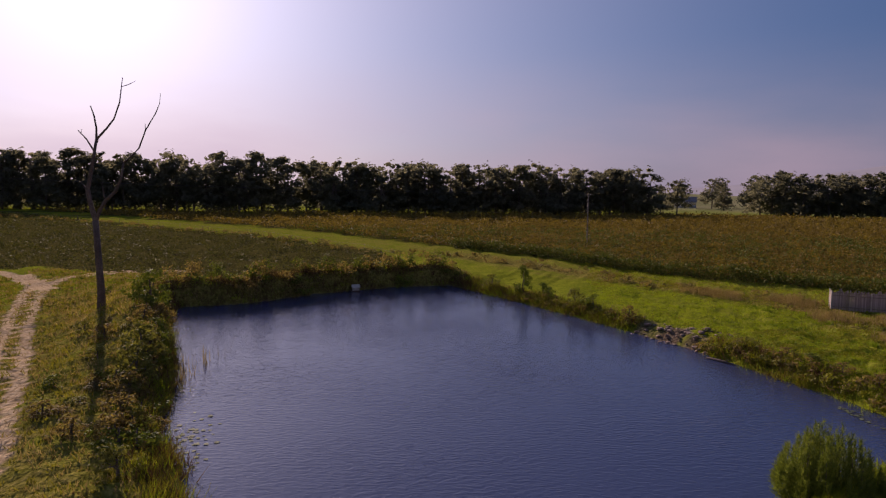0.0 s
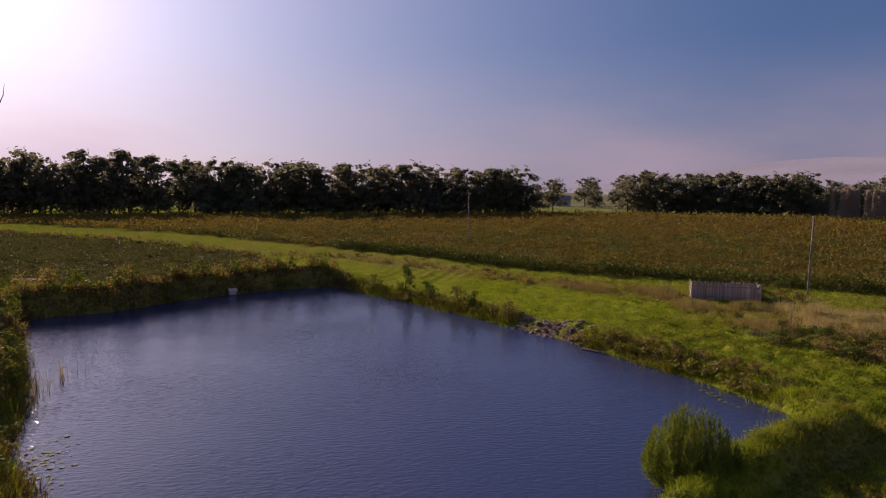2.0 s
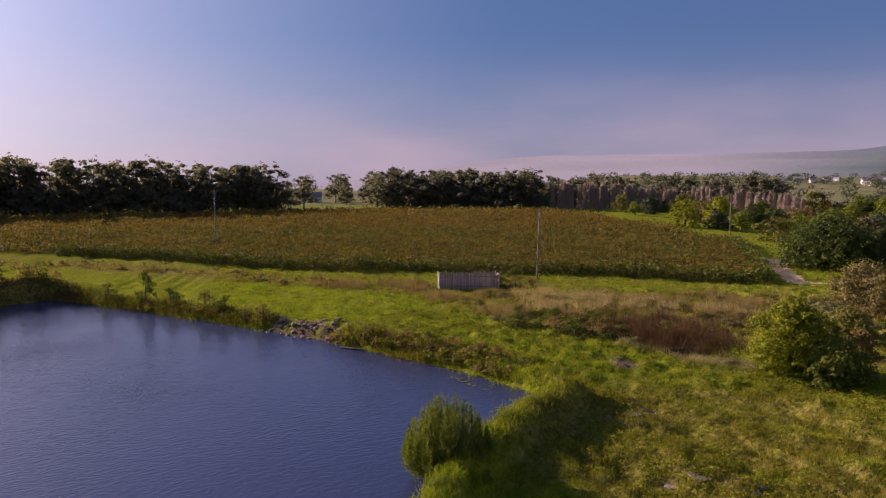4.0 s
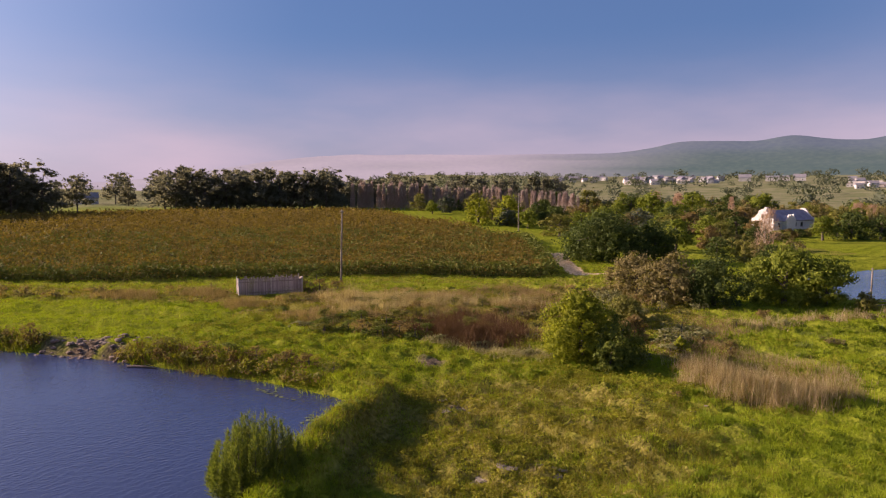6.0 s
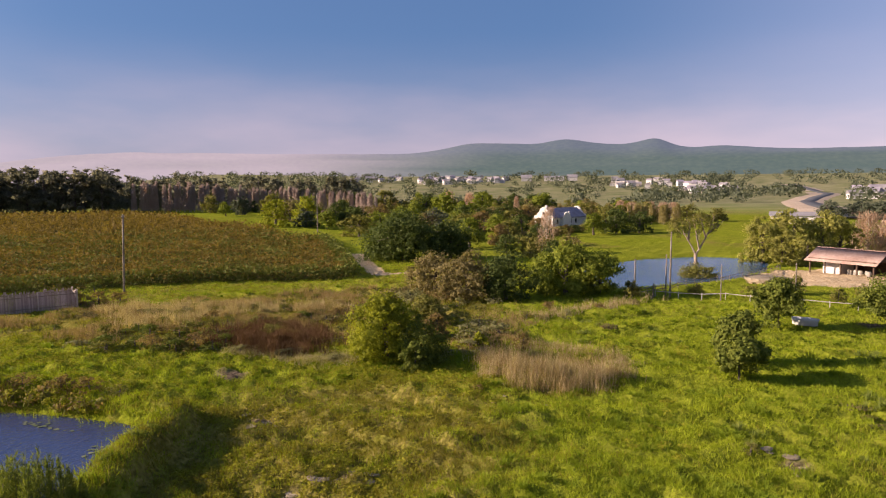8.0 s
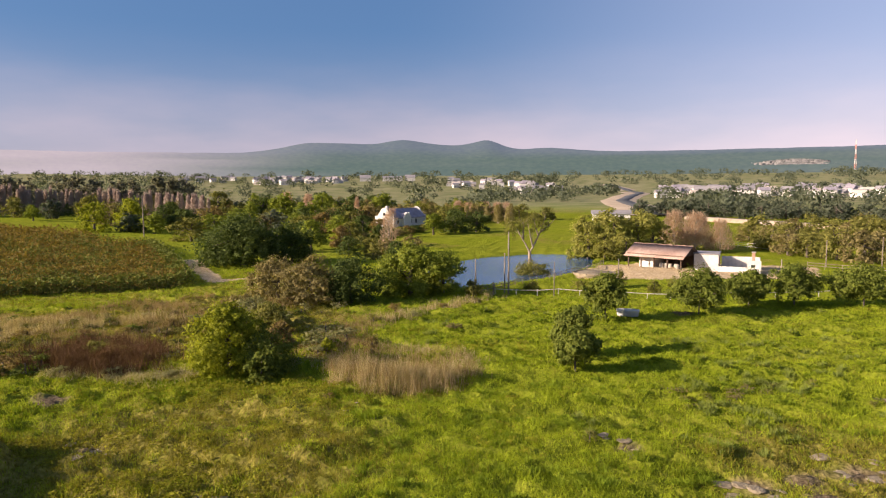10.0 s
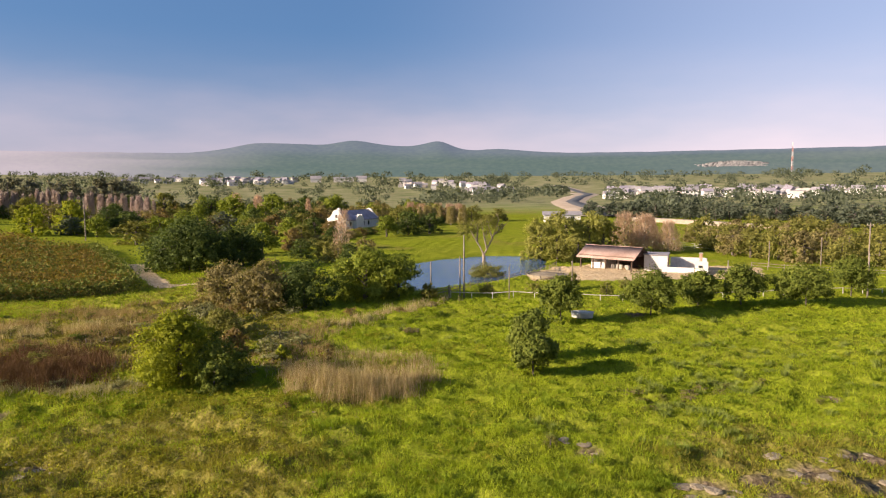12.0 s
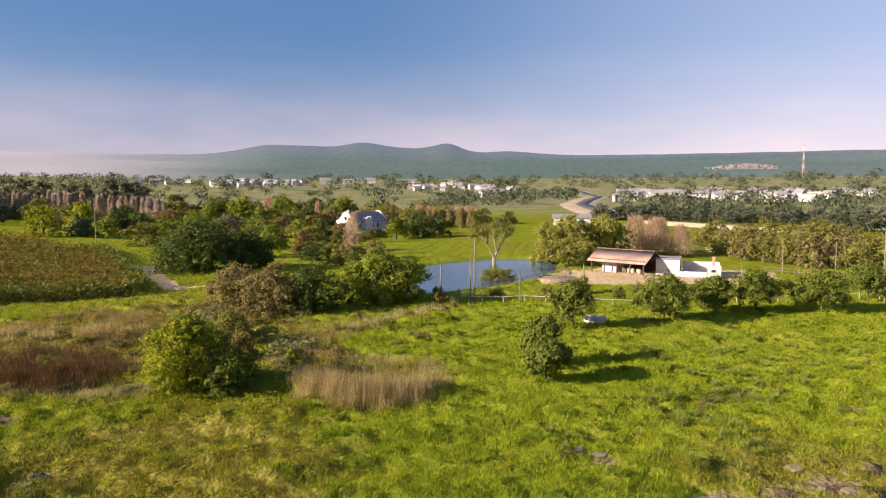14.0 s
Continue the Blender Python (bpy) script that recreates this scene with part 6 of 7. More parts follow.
def rail_fence(name, line, h, rails, step, label, material=M_PAINTWOOD, thick=0.038):
    pts = along(line, step)
    ob = thing(name, label, "fence")
    post_mesh = bpy.data.meshes.new("post")
    bm = box(bmesh.new(), -0.04, 0.04, -0.04, 0.04, -0.3, h + 0.06, 0.012)
    bm.to_mesh(post_mesh)
    bm.free()
    post_mesh.materials.append(material)
    tops = []
    for x, y in pts:
        p = under("post", post_mesh, ob)
        p.matrix_basis = pose(x, y, height(x, y))
        tops.append(Vector((x, y, height(x, y))))
    for a, b in zip(tops[:-1], tops[1:]):
        d = b - a
        for k in rails:
            bm = box(bmesh.new(), -0.02, d.length + 0.02, -thick * 0.6, thick * 0.6, -thick, thick, 0.01)
            r = part("rail", bm, material, ob)
            r.matrix_basis = Matrix.Translation(a + Vector((0, 0, h * k))) @ d.to_track_quat("X", "Z").to_matrix().to_4x4()
    return ob


rail_fence("rail_fence", [(82.5, 15.2), (84.5, 9), (83.6, 2), (83.4, -6.5), (87.5, -17), (91, -30), (93, -38)], 0.75, (0.92,), 2.6, "low white-painted rail fence across the meadow")
rail_fence("pond_fence", [(83.5, 17.2), (91, 14), (98, 10.2), (105, 7), (112, 3.6), (118, 2.2)], 0.75, (0.9, 0.45), 1.7, "weathered post-and-rail fence along the garden pond", M_POLE)
rail_fence("paddock_fence", [(161, -19), (150, -31)], 1.1, (0.95, 0.62, 0.3), 2.2, "white three-rail paddock fence")
rail_fence("yard_fence", [(118, -29), (117, -34), (114, -38), (112, -44), (110, -52)], 1.0, (0.92, 0.5), 2.4, "wooden post-and-rail fence beside the yard", M_POLE)
rail_fence("field_fence", [(-150, 222), (-96, 198), (-47, 167), (-16, 136), (-6, 116)], 1.0, (0.9,), 9.0, "thin wire-and-post fence along the grass strip", M_POLE, 0.02)

# ---- the lath screen by the field ----
def lath_hut(a, b, h):
    d = Vector((b[0] - a[0], b[1] - a[1], 0))
    ob = thing("reed_screen_hut", "small roofless hut of grey weathered laths", "hut", at=(a[0], a[1], height(*a) - 0.1), turn=math.degrees(math.atan2(d.y, d.x)))
    w, dep = d.length, 2.6
    for x0, y0, x1, y1 in ((0, 0, w, 0), (0, dep, w, dep), (0, 0, 0, dep), (w, 0, w, dep)):
        run = Vector((x1 - x0, y1 - y0, 0))
        n = int(run.length / 0.13)
        bm = bmesh.new()
        rg = np.random.default_rng(int(100 * (x0 + y0 + x1)))
        for i in range(n):
            t = (i + 0.5) / n
            x, y = x0 + run.x * t, y0 + run.y * t
            k = 0.055
            box(bm, x - (k if run.x else 0.014), x + (k if run.x else 0.014), y - (k if run.y else 0.014), y + (k if run.y else 0.014), 0, h * rg.uniform(0.84, 1.08))
        panel = part("lath_panel", bm, M_LATH, ob)
        for z in (0.4, h * 0.85):
            e = 0.03
            part("batten", box(bmesh.new(), min(x0, x1) - e, max(x0, x1) + e, min(y0, y1) - e, max(y0, y1) + e, z - 0.04, z + 0.04, 0.005), M_POLE, panel)
    for x, y in ((0, 0), (w, 0), (0, dep), (w, dep), (w * 0.5, 0)):
        v, f, c = tube([(x, y - 0.04, -0.2), (x, y - 0.04, h * 1.08)], [0.07, 0.06], 7)
        under("corner_post", mesh_of("corner_post", v, [f, c], M_CONCRETE, True), ob)
    return ob


lath_hut((42.8, 74.6), (49.6, 71.4), 1.95)

# ---- buildings ----
def slab_poly(points, thick):
    """A plate of the given thickness over a planar outline, thickened downwards along its normal."""
    bm = bmesh.new()
    f = bm.faces.new([bm.verts.new(p) for p in points])
    f.normal_update()
    n = f.normal.copy()
    if n.z < 0:
        n = -n
    grown_faces = bmesh.ops.extrude_face_region(bm, geom=[f])["geom"]
    for q in grown_faces:
        if isinstance(q, bmesh.types.BMVert):
            q.co -= n * thick
    bmesh.ops.recalc_face_normals(bm, faces=bm.faces)
    return bm


def corrugated(x0, x1, y0, z0, y1, z1, pitch=0.25, deep=0.03):
    """A roof sheet with ribs that run from the ridge (y0, z0) to the eave (y1, z1)."""
    n = int((x1 - x0) / pitch * 2)
    xs = np.linspace(x0, x1, n + 1)
    up = np.where(np.arange(n + 1) % 2 == 0, deep, 0.0)
    a = np.column_stack([xs, 0 * xs + y0, z0 + up])
    b = np.column_stack([xs, 0 * xs + y1, z1 + up])
    c, d = a - [0, 0, 0.06], b - [0, 0, 0.06]
    m = n + 1
    v = np.concatenate([a, b, d, c])
    i = np.arange(n)
    f = [np.stack([i, i + 1, m + i + 1, m + i], 1), np.stack([m + i, m + i + 1, 2 * m + i + 1, 2 * m + i], 1), np.stack([2 * m + i, 2 * m + i + 1, 3 * m + i + 1, 3 * m + i], 1), np.stack([3 * m + i, 3 * m + i + 1, i + 1, i], 1)]
    return mesh_of("roof_sheet", v, f, M_RUSTROOF)


def barn(x, y, turn):
    ob = thing("open_barn", "open-fronted barn with faded red corrugated roof", "barn", at=(x, y, height(x, y)), turn=turn)
    L, W, eave, ridge, over = 9.2, 5.2, 2.3, 3.75, 0.6
    for sgn in (-1, 1):
        under("roof_sheet", corrugated(-L / 2 - over, L / 2 + over, 0.0, ridge, sgn * (W / 2 + over), eave - 0.4), ob)
    part("ridge_cap", box(bmesh.new(), -L / 2 - over, L / 2 + over, -0.16, 0.16, ridge - 0.02, ridge + 0.06, 0.03), M_RUSTROOF, ob)
    # dark colour on the back wall paints in the shade under the roof
    part("back_wall", box(bmesh.new(), -L / 2, L / 2, W / 2 - 0.2, W / 2, -0.2, eave), M_DARKWOOD, ob)
    part("front_wall", box(bmesh.new(), -L / 2 + 1.2, -0.9, -W / 2 + 1.3, -W / 2 + 1.5, -0.2, eave - 0.1), M_WHITE, ob)
    part("cross_wall", box(bmesh.new(), -1.1, -0.9, -W / 2 + 1.5, W / 2 - 0.2, -0.2, eave), M_WHITE, ob)
    for i in range(5):
        px = -L / 2 + i * L / 4
        part("post", box(bmesh.new(), px - 0.09, px + 0.09, -W / 2 - 0.09, -W / 2 + 0.09, -0.3, eave + 0.05, 0.015), M_DARKWOOD, ob)
    part("beam", box(bmesh.new(), -L / 2 - 0.3, L / 2 + 0.3, -W / 2 - 0.07, -W / 2 + 0.07, eave - 0.16, eave + 0.04, 0.01), M_DARKWOOD, ob)
    for sgn in (-1, 1):
        bm = slab_poly([(sgn * (L / 2 + 0.1), -W / 2, eave - 0.05), (sgn * (L / 2 + 0.1), W / 2, eave - 0.05), (sgn * (L / 2 + 0.1), 0, ridge - 0.08)], 0.06)
        part("gable_board", bm, M_DARKWOOD, ob)
        part("end_post", box(bmesh.new(), sgn * (L / 2) - 0.1, sgn * (L / 2) + 0.1, W / 2 - 0.12, W / 2 + 0.08, -0.3, eave, 0.015), M_DARKWOOD, ob)
    m = ob.matrix_basis
    for i, (bx, by, r) in enumerate(((0.6, -1.2, 0.32), (1.35, -1.0, 0.34), (2.1, -1.25, 0.32), (2.9, -0.9, 0.36), (3.4, -1.5, 0.3))):
        q = m @ Vector((bx, by, 0))
        drum = thing("storage_drum", "dull plastic storage drum under the barn roof", "drum", "drums in the barn", tuple(q))
        v, f, c = tube([(0, 0, 0), (0, 0, 0.08), (0, 0, 0.3), (0, 0, 0.6), (0, 0, 0.82), (0, 0, 0.88)], [r * 0.94, r, r * 1.04, r * 1.04, r, r * 0.9], 14)
        body = under("body", mesh_of("body", v, [f, c], M_BARREL if i % 2 else M_CONCRETE, True), drum)
        for z in (0.3, 0.6):
            v, f, c = tube([(0, 0, z - 0.02), (0, 0, z + 0.02)], [r * 1.07, r * 1.07], 14)
            under("hoop", mesh_of("hoop", v, [f, c], M_BARREL, True), body)
    return ob


barn(116.2, -7.0, 236)


def white_block(x, y, turn):
    """Roofless white-walled outbuilding with a chimney."""
    ob = thing("white_outbuilding", "whitewashed flat-roofed outbuilding with open braai yard", "building", at=(x, y, height(x, y)), turn=turn)
    h = 2.5

    def wall(name, x0, x1, y0, y1, z1, z0=-0.3, mat=M_WHITE):
        return part(name, box(bmesh.new(), x0, x1, y0, y1, z0, z1, 0.02), mat, ob)
    wall("front_wall", 0, 3.6, 0, 0.25, h)
    wall("side_wall", 0, 0.25, 0.25, 4.2, h)
    w = wall("end_wall", 3.35, 3.6, 0.25, 4.2, h)
    wall("back_wall", 0.25, 3.35, 3.95, 4.2, h)
    part("flat_roof", box(bmesh.new(), -0.15, 3.75, -0.15, 4.35, h, h + 0.14, 0.02), M_GREYROOF, ob)
    for k in (1.0, 2.6):
        d = part("door", box(bmesh.new(), 3.6, 3.64, k - 0.4, k + 0.4, 0, 2.0, 0.01), M_PINKDOOR, ob)
        part("handle", box(bmesh.new(), 3.64, 3.69, k + 0.26, k + 0.32, 0.95, 1.08, 0.01), M_GREYROOF, d)
    wall("low_wall", 3.6, 7.6, -1.6, -1.38, 0.85)
    wall("yard_wall", 3.85, 9.4, 4.0, 4.22, 1.9)
    wall("side_screen", 9.2, 9.42, 1.2, 4.0, 1.9)
    wall("hearth_wall", 7.7, 9.6, -1.9, -1.6, 1.9)
    wall("return_wall", 9.4, 9.62, -1.6, 0.9, 1.2)
    c = part("chimney", box(bmesh.new(), 8.3, 8.75, -1.55, -1.1, -0.2, 3.1, 0.02), M_BRICK, ob)
    part("cap", box(bmesh.new(), 8.22, 8.83, -1.63, -1.02, 3.1, 3.22, 0.02), M_CONCRETE, c)
    part("hearth_opening", box(bmesh.new(), 8.2, 8.8, -1.93, -1.905, 0.9, 1.3), M_SHADEGLASS, ob)
    part("yard_floor", box(bmesh.new(), 3.65, 9.3, -1.35, 3.95, -0.3, 0.06, 0.02), M_CONCRETE, ob)


white_block(113.6, -11.5, 258)


def disc(name, x, y, r, h, material, label, category, rim=None):
    ob = thing(name, label, category, at=(x, y, height(x, y)))
    v, f, c = tube([(0, 0, -0.2), (0, 0, h * 0.8), (0, 0, h)], [r, r, r * 0.98], 28)
    under("slab", mesh_of("slab", v, [f, c], material, False), ob)
    if rim:
        n = 18
        for i in range(n):
            w = 2 * math.pi * i / n
            bm = box(bmesh.new(), -0.5 * 6.28 * r / n * 0.96, 0.5 * 6.28 * r / n * 0.96, -0.1, 0.1, 0, h + 0.12, 0.02)
            p = part("kerb_stone", bm, rim, ob)
            p.matrix_basis = pose(r * math.sin(w), -r * math.cos(w), 0, 0, 0, math.degrees(w))
    return ob


disc("round_platform", 104.6, 3.6, 3.1, 0.16, M_STONE, "low round pale concrete platform with kerb stones", "platform", M_STONE)


def boat(x, y, turn):
    """A small upturned-edged trough: a white rounded shell with an open top."""
    ob = thing("white_trough", "white rounded trough lying in the grass", "trough", at=(x, y, height(x, y)), turn=turn)
    n = 20
    rings = [(1.0, 0.35, 0.62), (0.96, 0.0, 0.55), (1.08, 0.62, 0.68), (1.0, 0.62, 0.6), (0.9, 0.2, 0.5)]
    order = [1, 0, 2, 3, 4]
    v = []
    for k in order:
        a, z, b = rings[k]
        v += [(a * 1.1 * math.cos(2 * math.pi * i / n), b * math.sin(2 * math.pi * i / n), z) for i in range(n)]
    f = [(r * n + i, r * n + (i + 1) % n, (r + 1) * n + (i + 1) % n, (r + 1) * n + i) for r in range(4) for i in range(n)]
    v.append((0, 0, 0.2))
    caps = [(4 * n + i, 4 * n + (i + 1) % n, len(v) - 1) for i in range(n)]
    under("shell", mesh_of("shell", v, [f, caps], M_WHITE, True), ob)


boat(71.8, 0.0, 80)


def gable_outline(w, eave, ridge, fancy):
    """Half of a gable's outline, from the eave to the middle."""
    if not fancy:
        return [(w, eave), (0, ridge)]
    return [(w, eave), (w * 0.98, eave + 0.5), (w * 0.72, eave + 0.75), (w * 0.62, eave + 1.35), (w * 0.46, eave + 1.85), (w * 0.38, ridge - 0.35), (w * 0.22, ridge + 0.2), (0, ridge + 0.4)]


def gable_wall(x, thick, w, eave, ridge, fancy):
    half = gable_outline(w, eave, ridge, fancy)
    outline = [(w, -0.3)] + half + [(-a, b) for a, b in half[-2::-1]] + [(-w, -0.3)]
    bm = bmesh.new()
    f = bm.faces.new([bm.verts.new((x, a, b)) for a, b in outline])
    made = bmesh.ops.extrude_face_region(bm, geom=[f])["geom"]
    for q in made:
        if isinstance(q, bmesh.types.BMVert):
            q.co.x += thick
    bmesh.ops.recalc_face_normals(bm, faces=bm.faces)
    return bm


def gabled_house(x, y, turn, L=16.0, W=7.4, eave=3.0, ridge=5.9):
    ob = thing("gabled_farmhouse", "white farmhouse with curved gables and grey thatch", "house", at=(x, y, height(x, y)), turn=turn)
    part("gable_wall", gable_wall(0, 0.45, W / 2, eave, ridge, True), M_WHITE, ob)
    part("gable_wall", gable_wall(L - 0.45, 0.45, W / 2, eave, ridge, True), M_WHITE, ob)
    for s in (-1, 1):
        w = part("long_wall", box(bmesh.new(), 0.45, L - 0.45, s * W / 2 - (0.4 if s > 0 else 0), s * W / 2 + (0.4 if s < 0 else 0), -0.3, eave), M_WHITE, ob)
        part("roof", slab_poly([(0.44, 0, ridge), (L - 0.44, 0, ridge), (L - 0.44, s * (W / 2 + 0.35), eave - 0.15), (0.44, s * (W / 2 + 0.35), eave - 0.15)], 0.28), M_SLATE, ob)
        for k in (2.6, 5.4, 10.2, 13.2):
            g = part("window", box(bmesh.new(), k - 0.5, k + 0.5, s * W / 2 - 0.03, s * W / 2 + 0.03, 0.9, 2.3), M_SHADEGLASS, w)
    # a smaller gable over the long side that the garden faces
    m = part("wing_gable", gable_wall(0, 0.4, 2.1, 2.9, 4.3, True), M_WHITE, ob)
    m.matrix_basis = pose(6.2, -W / 2 - 1.4, 0, 0, 0, 90)
    part("wing_wall", box(bmesh.new(), 4.1, 8.3, -W / 2 - 1.0, -W / 2 + 0.05, -0.3, 2.9), M_WHITE, ob)
    part("wing_roof", slab_poly([(6.2, -W / 2 - 1.0, 4.3), (6.2, -0.6, 4.3), (3.8, -0.6, 2.8), (3.8, -W / 2 - 1.0, 2.8)], 0.2), M_SLATE, ob)
    part("wing_roof", slab_poly([(6.2, -W / 2 - 1.0, 4.3), (6.2, -0.6, 4.3), (8.6, -0.6, 2.8), (8.6, -W / 2 - 1.0, 2.8)], 0.2), M_SLATE, ob)
    for k in (-2.2, 0.0, 2.2):
        part("gable_window", box(bmesh.new(), -0.04, 0.04, k - 0.45, k + 0.45, 0.7 if k else 0.0, 2.2), M_SHADEGLASS, ob)
    part("loft_window", box(bmesh.new(), -0.04, 0.04, -0.4, 0.4, 3.6, 4.7), M_SHADEGLASS, ob)
    part("chimney", box(bmesh.new(), 1.2, 2.0, -0.4, 0.4, ridge - 0.6, ridge + 0.9, 0.04), M_WHITE, ob)


gabled_house(214.5, 71.8, -18, 19.5)


def small_house(w, d, h, roof_h, wall_mat, roof_mat, name, label, group="", at=(0, 0, 0), turn=0.0):
    """A plain gabled house with a few openings."""
    ob = thing(name, label, "house", group, at, turn)
    body = part("wall", box(bmesh.new(), -w / 2, w / 2, -d / 2, d / 2, -2.0, h), wall_mat, ob)
    bm = bmesh.new()
    e = 0.5
    pts = [(-w / 2 - e, -d / 2 - e, h), (w / 2 + e, -d / 2 - e, h), (w / 2 + e, d / 2 + e, h), (-w / 2 - e, d / 2 + e, h), (-w / 2 - e, 0, h + roof_h), (w / 2 + e, 0, h + roof_h)]
    vs = [bm.verts.new(q) for q in pts]
    for q in ((0, 1, 5, 4), (2, 3, 4, 5), (1, 2, 5), (3, 0, 4), (3, 2, 1, 0)):
        bm.faces.new([vs[i] for i in q])
    part("roof", bm, roof_mat, ob)
    for k in (-0.28, 0.28):
        part("window", box(bmesh.new(), w * k - 0.7, w * k + 0.7, -d / 2 - 0.05, -d / 2 + 0.05, 0.9, 2.2), M_SHADEGLASS, body)
        part("window", box(bmesh.new(), -w / 2 - 0.05, -w / 2 + 0.05, d * k - 0.7, d * k + 0.7, 0.9, 2.2), M_SHADEGLASS, body)
    return ob


def at_land(x, y):
    return (x, y, height(x, y))


small_house(13.5, 7, 2.7, 1.3, M_WHITE, M_GREYROOF, "low_house", "low white farm cottage beside the road", at=at_land(264, -0.8), turn=-88)
small_house(14, 8.5, 3.8, 3.4, M_WHITE, M_GREYROOF, "farm_house", "white house in a gap of the windbreak", at=at_land(160, 455), turn=-20)
small_house(7, 5, 2.5, 1.4, M_CREAM, M_SLATE, "garden_house", "small pale house half hidden by trees", at=at_land(229, 92), turn=-60)
small_house(19, 14, 6, 5.5, M_WHITE, M_GREYROOF, "large_shed", "large white gabled shed", "large sheds", at_land(1193, 423), 110)
small_house(36, 16, 6, 3.0, M_WHITE, M_GREYROOF, "long_shed", "long white farm shed", "large sheds", at_land(1209, 376), -73)
small_house(18, 13, 6, 5.5, M_WHITE, M_GREYROOF, "large_shed", "large white gabled shed", "large sheds", at_land(1218, 345), 106)

# the town: plain far houses in loose clusters
g = np.random.default_rng(141)
protos = []
for k in range(5):
    protos.append(None)
CLUSTERS = ((34.0, 30.0, 1180, 1400, 18), (28.4, 23.2, 1130, 1400, 56), (22.8, 20.4, 1180, 1340, 9), (12.8, 8.0, 960, 1280, 24), (7.6, 3.0, 740, 1060, 32), (-1.5, -9.0, 640, 900, 70), (-8.5, -20.0, 660, 930, 70), (-20.0, -27.0, 760, 980, 26))
for a0, a1, r0, r1, n in CLUSTERS:
    for i in range(n):
        a, r = math.radians(g.uniform(a1, a0)), g.uniform(r0, r1)
        x, y = r * math.cos(a), r * math.sin(a)
        if from_line(np.array([(x, y)]), np.array([(320.0, -12.0), (560, -12), (830, -42), (1100, -5)]))[0] < 24:
            continue
        k = int(g.integers(0, 5))
        m = pose(*at_land(x, y), 0, 0, math.degrees(a) - 90 + g.choice([0, 90, 20, -30]))
        if protos[k] is None:
            w, d = ((10, 7.5), (12.5, 8), (8.5, 7.5), (14, 7.5), (11, 9))[k]
            protos[k] = small_house(w, d, (4.2, 3.8, 6.2, 3.6, 5.6)[k], (3.0, 2.6, 2.8, 2.6, 3.2)[k], (M_TOWN, M_CREAM, M_TOWN, M_TOWN, M_TOWN)[k], (M_GREYROOF, M_GREYROOF, M_SLATE, M_CREAM, M_GREYROOF)[k], "town_house", ("small white town house with grey roof", "cream town house with grey roof", "white two-storey town house with dark roof", "long white town house with pale roof", "tall white town house with grey roof")[k], "houses of the town")
            protos[k].matrix_basis = m
        else:
            copy_thing(protos[k], m)

# settlement on the far hillside, too small to pick apart
v, f = [], []
for i in range(420):
    a = math.radians(-14.0 + g.normal() * 1.05)
    r = 2180 + 260 * g.uniform()
    hump = max(0.0, 1 - ((math.degrees(a) + 14.0) / 2.6) ** 2)
    x, y, z = r * math.cos(a), r * math.sin(a), np.interp(r, [1600, 2500, 4000], [36, 84, 203]) + 10 * hump * (r - 2180) / 260 - 2
    s, n = g.uniform(2.5, 5), len(v)
    v += [(x + dx * s, y + dy * s, z + dz) for dz in (-6, 4.5) for dx, dy in ((-1, -1), (1, -1), (1, 1), (-1, 1))]
    f += [(n, n + 1, n + 5, n + 4), (n + 1, n + 2, n + 6, n + 5), (n + 2, n + 3, n + 7, n + 6), (n + 3, n, n + 4, n + 7), (n + 4, n + 5, n + 6, n + 7)]
stuff("hillside_settlement", v, [f], M_SETTLEMENT, "pale dense settlement on a far hillside", "houses")

# the road works: dark carriageway, sandy verges, sandy bank
def ribbon(name, line, width, lift, material, label, category, low=0.0):
    pts = along(line, 8.0)
    way = unit(np.gradient(pts, axis=0))
    side = np.column_stack([-way[:, 1], way[:, 0]]) * width / 2
    z = land(pts) + lift
    v = np.concatenate([np.column_stack([pts - side, z]), np.column_stack([pts + side, z]), np.column_stack([pts - side * 1.3, z - 1.5 - low]), np.column_stack([pts + side * 1.3, z - 1.5 - low])])
    n = len(pts)
    i = np.arange(n - 1)
    f = np.concatenate([np.stack([i, i + 1, n + i + 1, n + i], 1), np.stack([2 * n + i, 2 * n + i + 1, i + 1, i], 1), np.stack([n + i, n + i + 1, 3 * n + i + 1, 3 * n + i], 1)])
    return tagged(new(name, mesh_of(name, v, [f], material, True)), label, category, kind="structure")


ROAD = [(305, -21), (340, -23), (400, -21), (470, -16), (560, -13), (680, -24), (800, -40), (930, -30), (1080, -6)]
ribbon("road_verge", [(x, y + 3) for x, y in ROAD], 26, 0.35, M_SAND, "graded sandy verge of the new road", "verge")
ribbon("road", ROAD, 9, 0.7, M_ASPHALT, "new dark asphalt road curving towards the town", "road")
ribbon("sand_bank", [(275, -30), (258, -42), (240, -53), (222, -64), (205, -76)], 5, 1.3, M_SAND, "long sandy earth bank", "bank", 1.0)
sheet("far_pool", np.array([(178, -25), (184, -26), (184, -30), (178, -29)]), height(181, -27) + 0.1, M_WATER, "small far pool in the paddock", "pond")

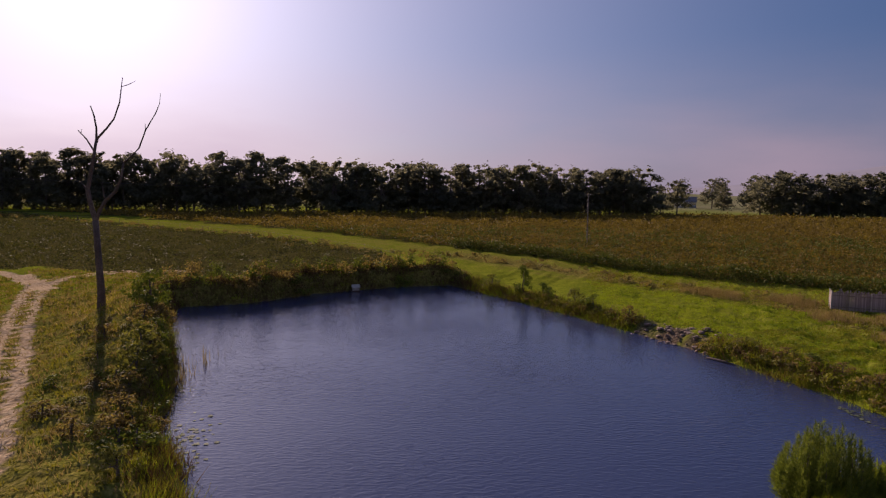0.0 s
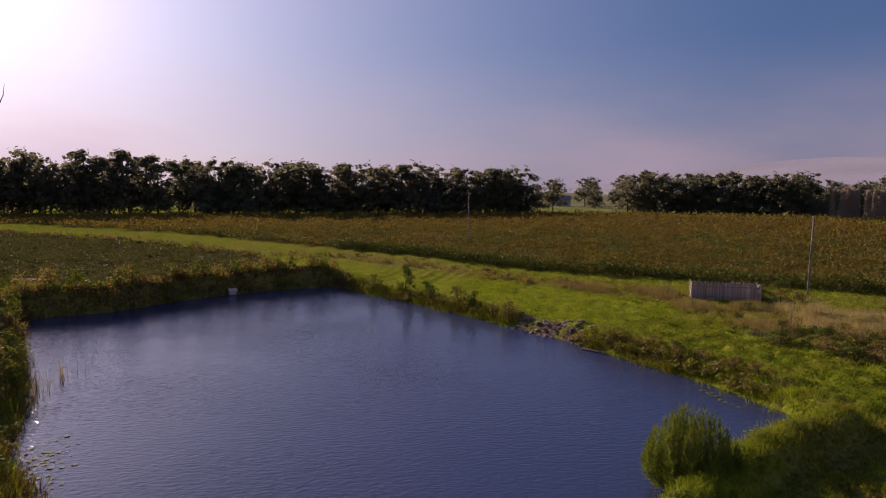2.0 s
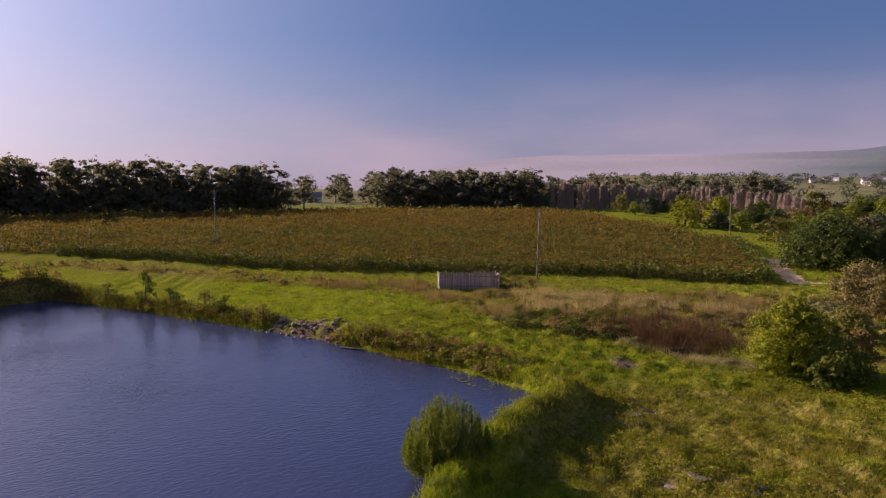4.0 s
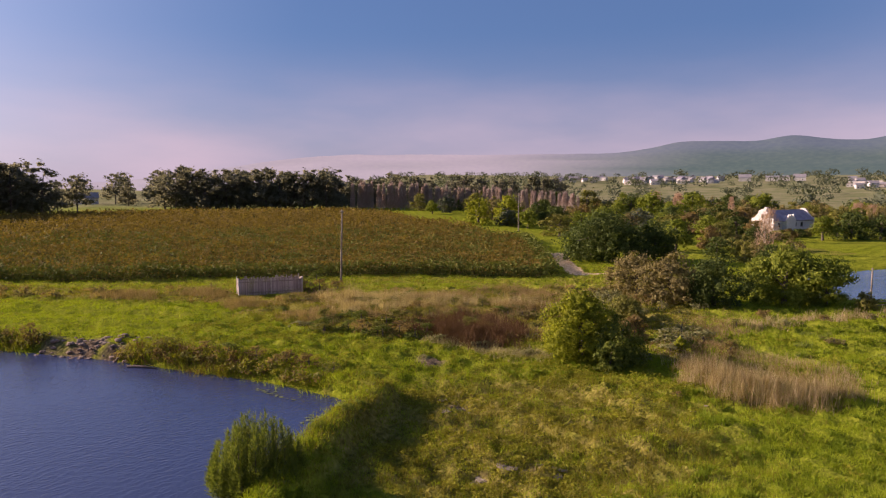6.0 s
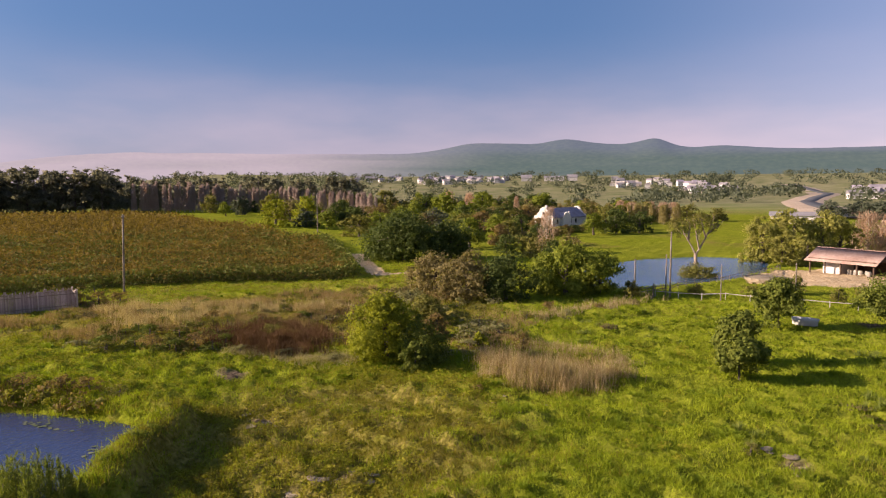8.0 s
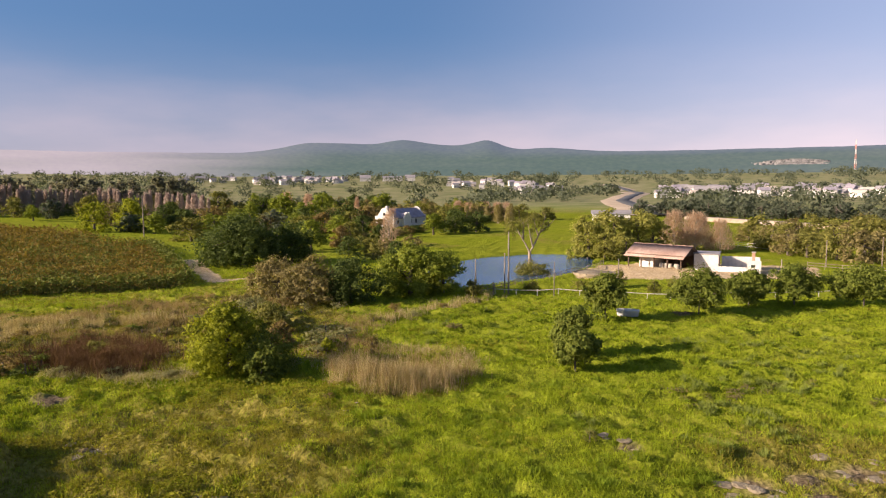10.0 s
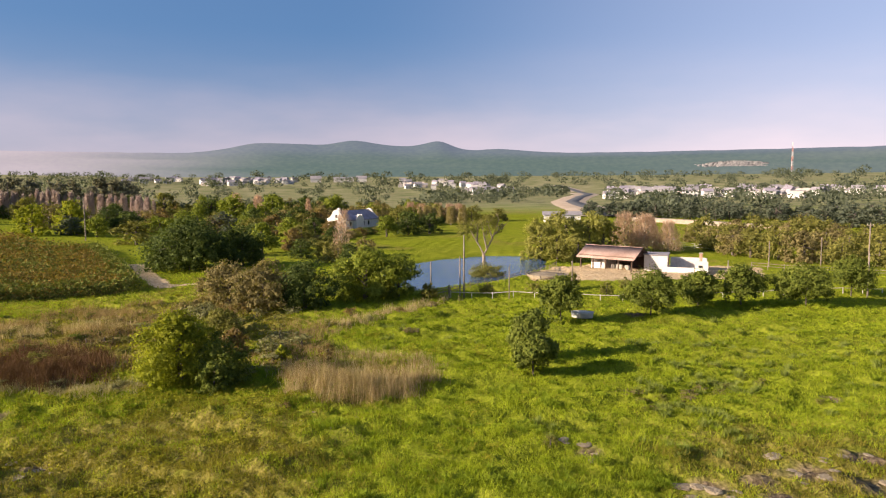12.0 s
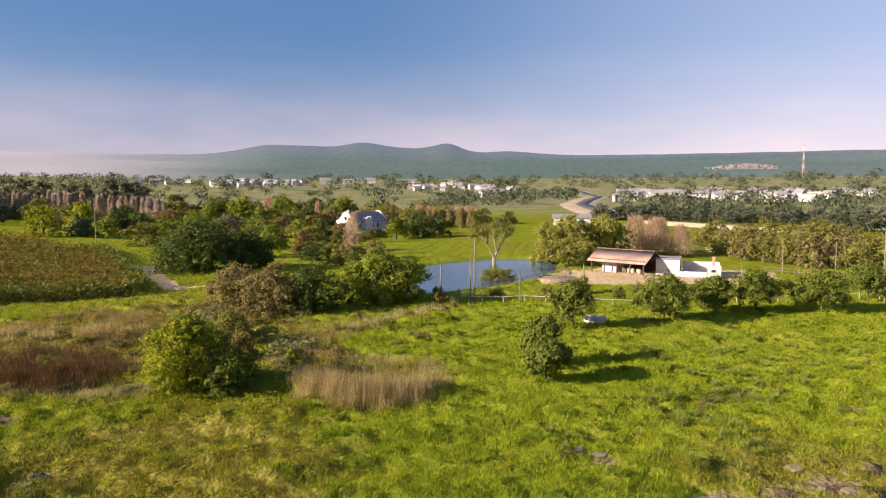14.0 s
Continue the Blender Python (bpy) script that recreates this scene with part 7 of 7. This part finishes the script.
# the radio mast above the town
mast = thing("radio_mast", "tall red and white lattice radio mast", "mast", at=at_land(1428, -458))
for i in range(7):
    z0, z1 = i * 9.0, i * 9.0 + 9.0
    runs = [([(2.2 * math.cos(w) * (1 - z0 / 90), 2.2 * math.sin(w) * (1 - z0 / 90), z0), (2.2 * math.cos(w) * (1 - z1 / 90), 2.2 * math.sin(w) * (1 - z1 / 90), z1)], [0.3, 0.3]) for w in (0, 2.1, 4.2)]
    for w0, w1 in ((0, 2.1), (2.1, 4.2), (4.2, 0)):
        for s in range(3):
            za, zb = z0 + s * 3, z0 + s * 3 + 3
            runs.append(([(2.2 * math.cos(w0) * (1 - za / 90), 2.2 * math.sin(w0) * (1 - za / 90), za), (2.2 * math.cos(w1) * (1 - zb / 90), 2.2 * math.sin(w1) * (1 - zb / 90), zb)], [0.14, 0.14]))
    under("mast_section", tubes("mast_section", runs, M_MASTRED if i % 2 else M_WHITE, 4), mast, "red lattice section" if i % 2 else "white lattice section")

# ---- stones ----
def stone(name, x, y, sx, sy, sz, seed, material, label, group):
    bm = bmesh.new()
    bmesh.ops.create_icosphere(bm, subdivisions=2, radius=1.0)
    rg = np.random.default_rng(seed)
    k = rg.uniform(0, 50)
    for q in bm.verts:
        w = 1 + 0.45 * noise.noise(q.co * 1.3 + Vector((k, k, k))) + 0.15 * noise.noise(q.co * 3.5 + Vector((k, 0, k)))
        q.co = Vector((q.co.x * sx * w, q.co.y * sy * w, max(-0.5, min(0.75, q.co.z)) * sz * w))
    me = bpy.data.meshes.new(name)
    bm.to_mesh(me)
    bm.free()
    me.materials.append(material)
    ob = new(name, me)
    ob.matrix_basis = pose(x, y, height(x, y) + 0.25 * sz, 0, 0, rg.uniform(0, 360))
    return tagged(ob, label, "stone", group)


g = np.random.default_rng(151)
for cx, cy, sp, n, big, m, text, grp in ((24.8, 21.3, 0.8, 9, 0.42, M_STONE, "flat pale rock showing through the grass", "rocks in the meadow"), (27.2, 19.2, 0.3, 3, 0.28, M_STONE, "small flat pale rock in the grass", "rocks in the meadow"), (30.8, 29.4, 1.0, 9, 0.32, M_STONE, "small pale rubble stone at the dam's foot", "rubble at the dam"),
                                        (32.4, -3.8, 0.9, 8, 0.5, M_STONE, "flat pale slab of rock in the turf", "slabs in the turf"), (34.4, -8.6, 1.1, 8, 0.5, M_STONE, "flat pale slab of rock in the turf", "slabs in the turf"), (36.2, -13.2, 1.5, 8, 0.45, M_STONE, "flat pale slab of rock in the turf", "slabs in the turf"), (35.6, 1.4, 0.7, 5, 0.35, M_STONE, "flat pale rock in the turf", "slabs in the turf"), (47.2, -14.6, 0.4, 3, 0.4, M_STONE, "pale rock in the grass", "slabs in the turf"),
                                        (20.0, 59.4, 2.2, 84, 0.30, M_ROCKRED, "reddish-grey stone on the pond bank", "stones on the bank"), (37.5, 16, 2.0, 4, 0.22, M_STONE, "small pale stone in the meadow", "rocks in the meadow")):
    for i in range(n):
        s = big * g.uniform(0.5, 1.2)
        a = g.normal(size=2) * sp
        if cx == 24.8:
            a = np.array([1.3 * a[0] + 0.4, -1.0 * a[0] + 0.35 * a[1] - 0.2])
        if m is M_ROCKRED:
            a = np.array([0.5 * a[0] - 0.42 * a[1], 0.9 * a[1]]) * 1.3
        stone("rock", cx + a[0], cy + a[1], s, s * g.uniform(0.6, 0.9), s * (0.16 if m is M_STONE else 0.5), int(g.integers(1e6)), m, text, grp)

# the floating duck house
raft = thing("duck_house", "small white floating duck house by the far bank", "duck house", at=(-11.0, 86.0, 0.0), turn=20)
part("raft", box(bmesh.new(), -0.7, 0.7, -0.5, 0.5, -0.06, 0.1, 0.02), M_DARKWOOD, raft)
part("hut_wall", box(bmesh.new(), -0.42, 0.42, -0.32, 0.32, 0.1, 0.55, 0.01), M_PAINTWOOD, raft)
part("roof", slab_poly([(-0.5, 0, 0.85), (0.5, 0, 0.85), (0.5, 0.45, 0.5), (-0.5, 0.45, 0.5)], 0.04), M_PAINTWOOD, raft)
part("roof", slab_poly([(-0.5, 0, 0.85), (0.5, 0, 0.85), (0.5, -0.45, 0.5), (-0.5, -0.45, 0.5)], 0.04), M_PAINTWOOD, raft)

# a drowned log by the bank
log = thing("drowned_log", "dark fallen log lying in the shallows", "log", at=(21.6, 52.0, 0.02), turn=-62)
under("trunk", tubes("trunk", [([(-1.3, 0, 0.0), (0, 0.1, 0.06), (1.2, 0.05, 0.0)], [0.12, 0.11, 0.06]), ([(0.2, 0.1, 0.06), (0.5, 0.35, 0.25)], [0.05, 0.02])], M_DEADBARK, 8), log)
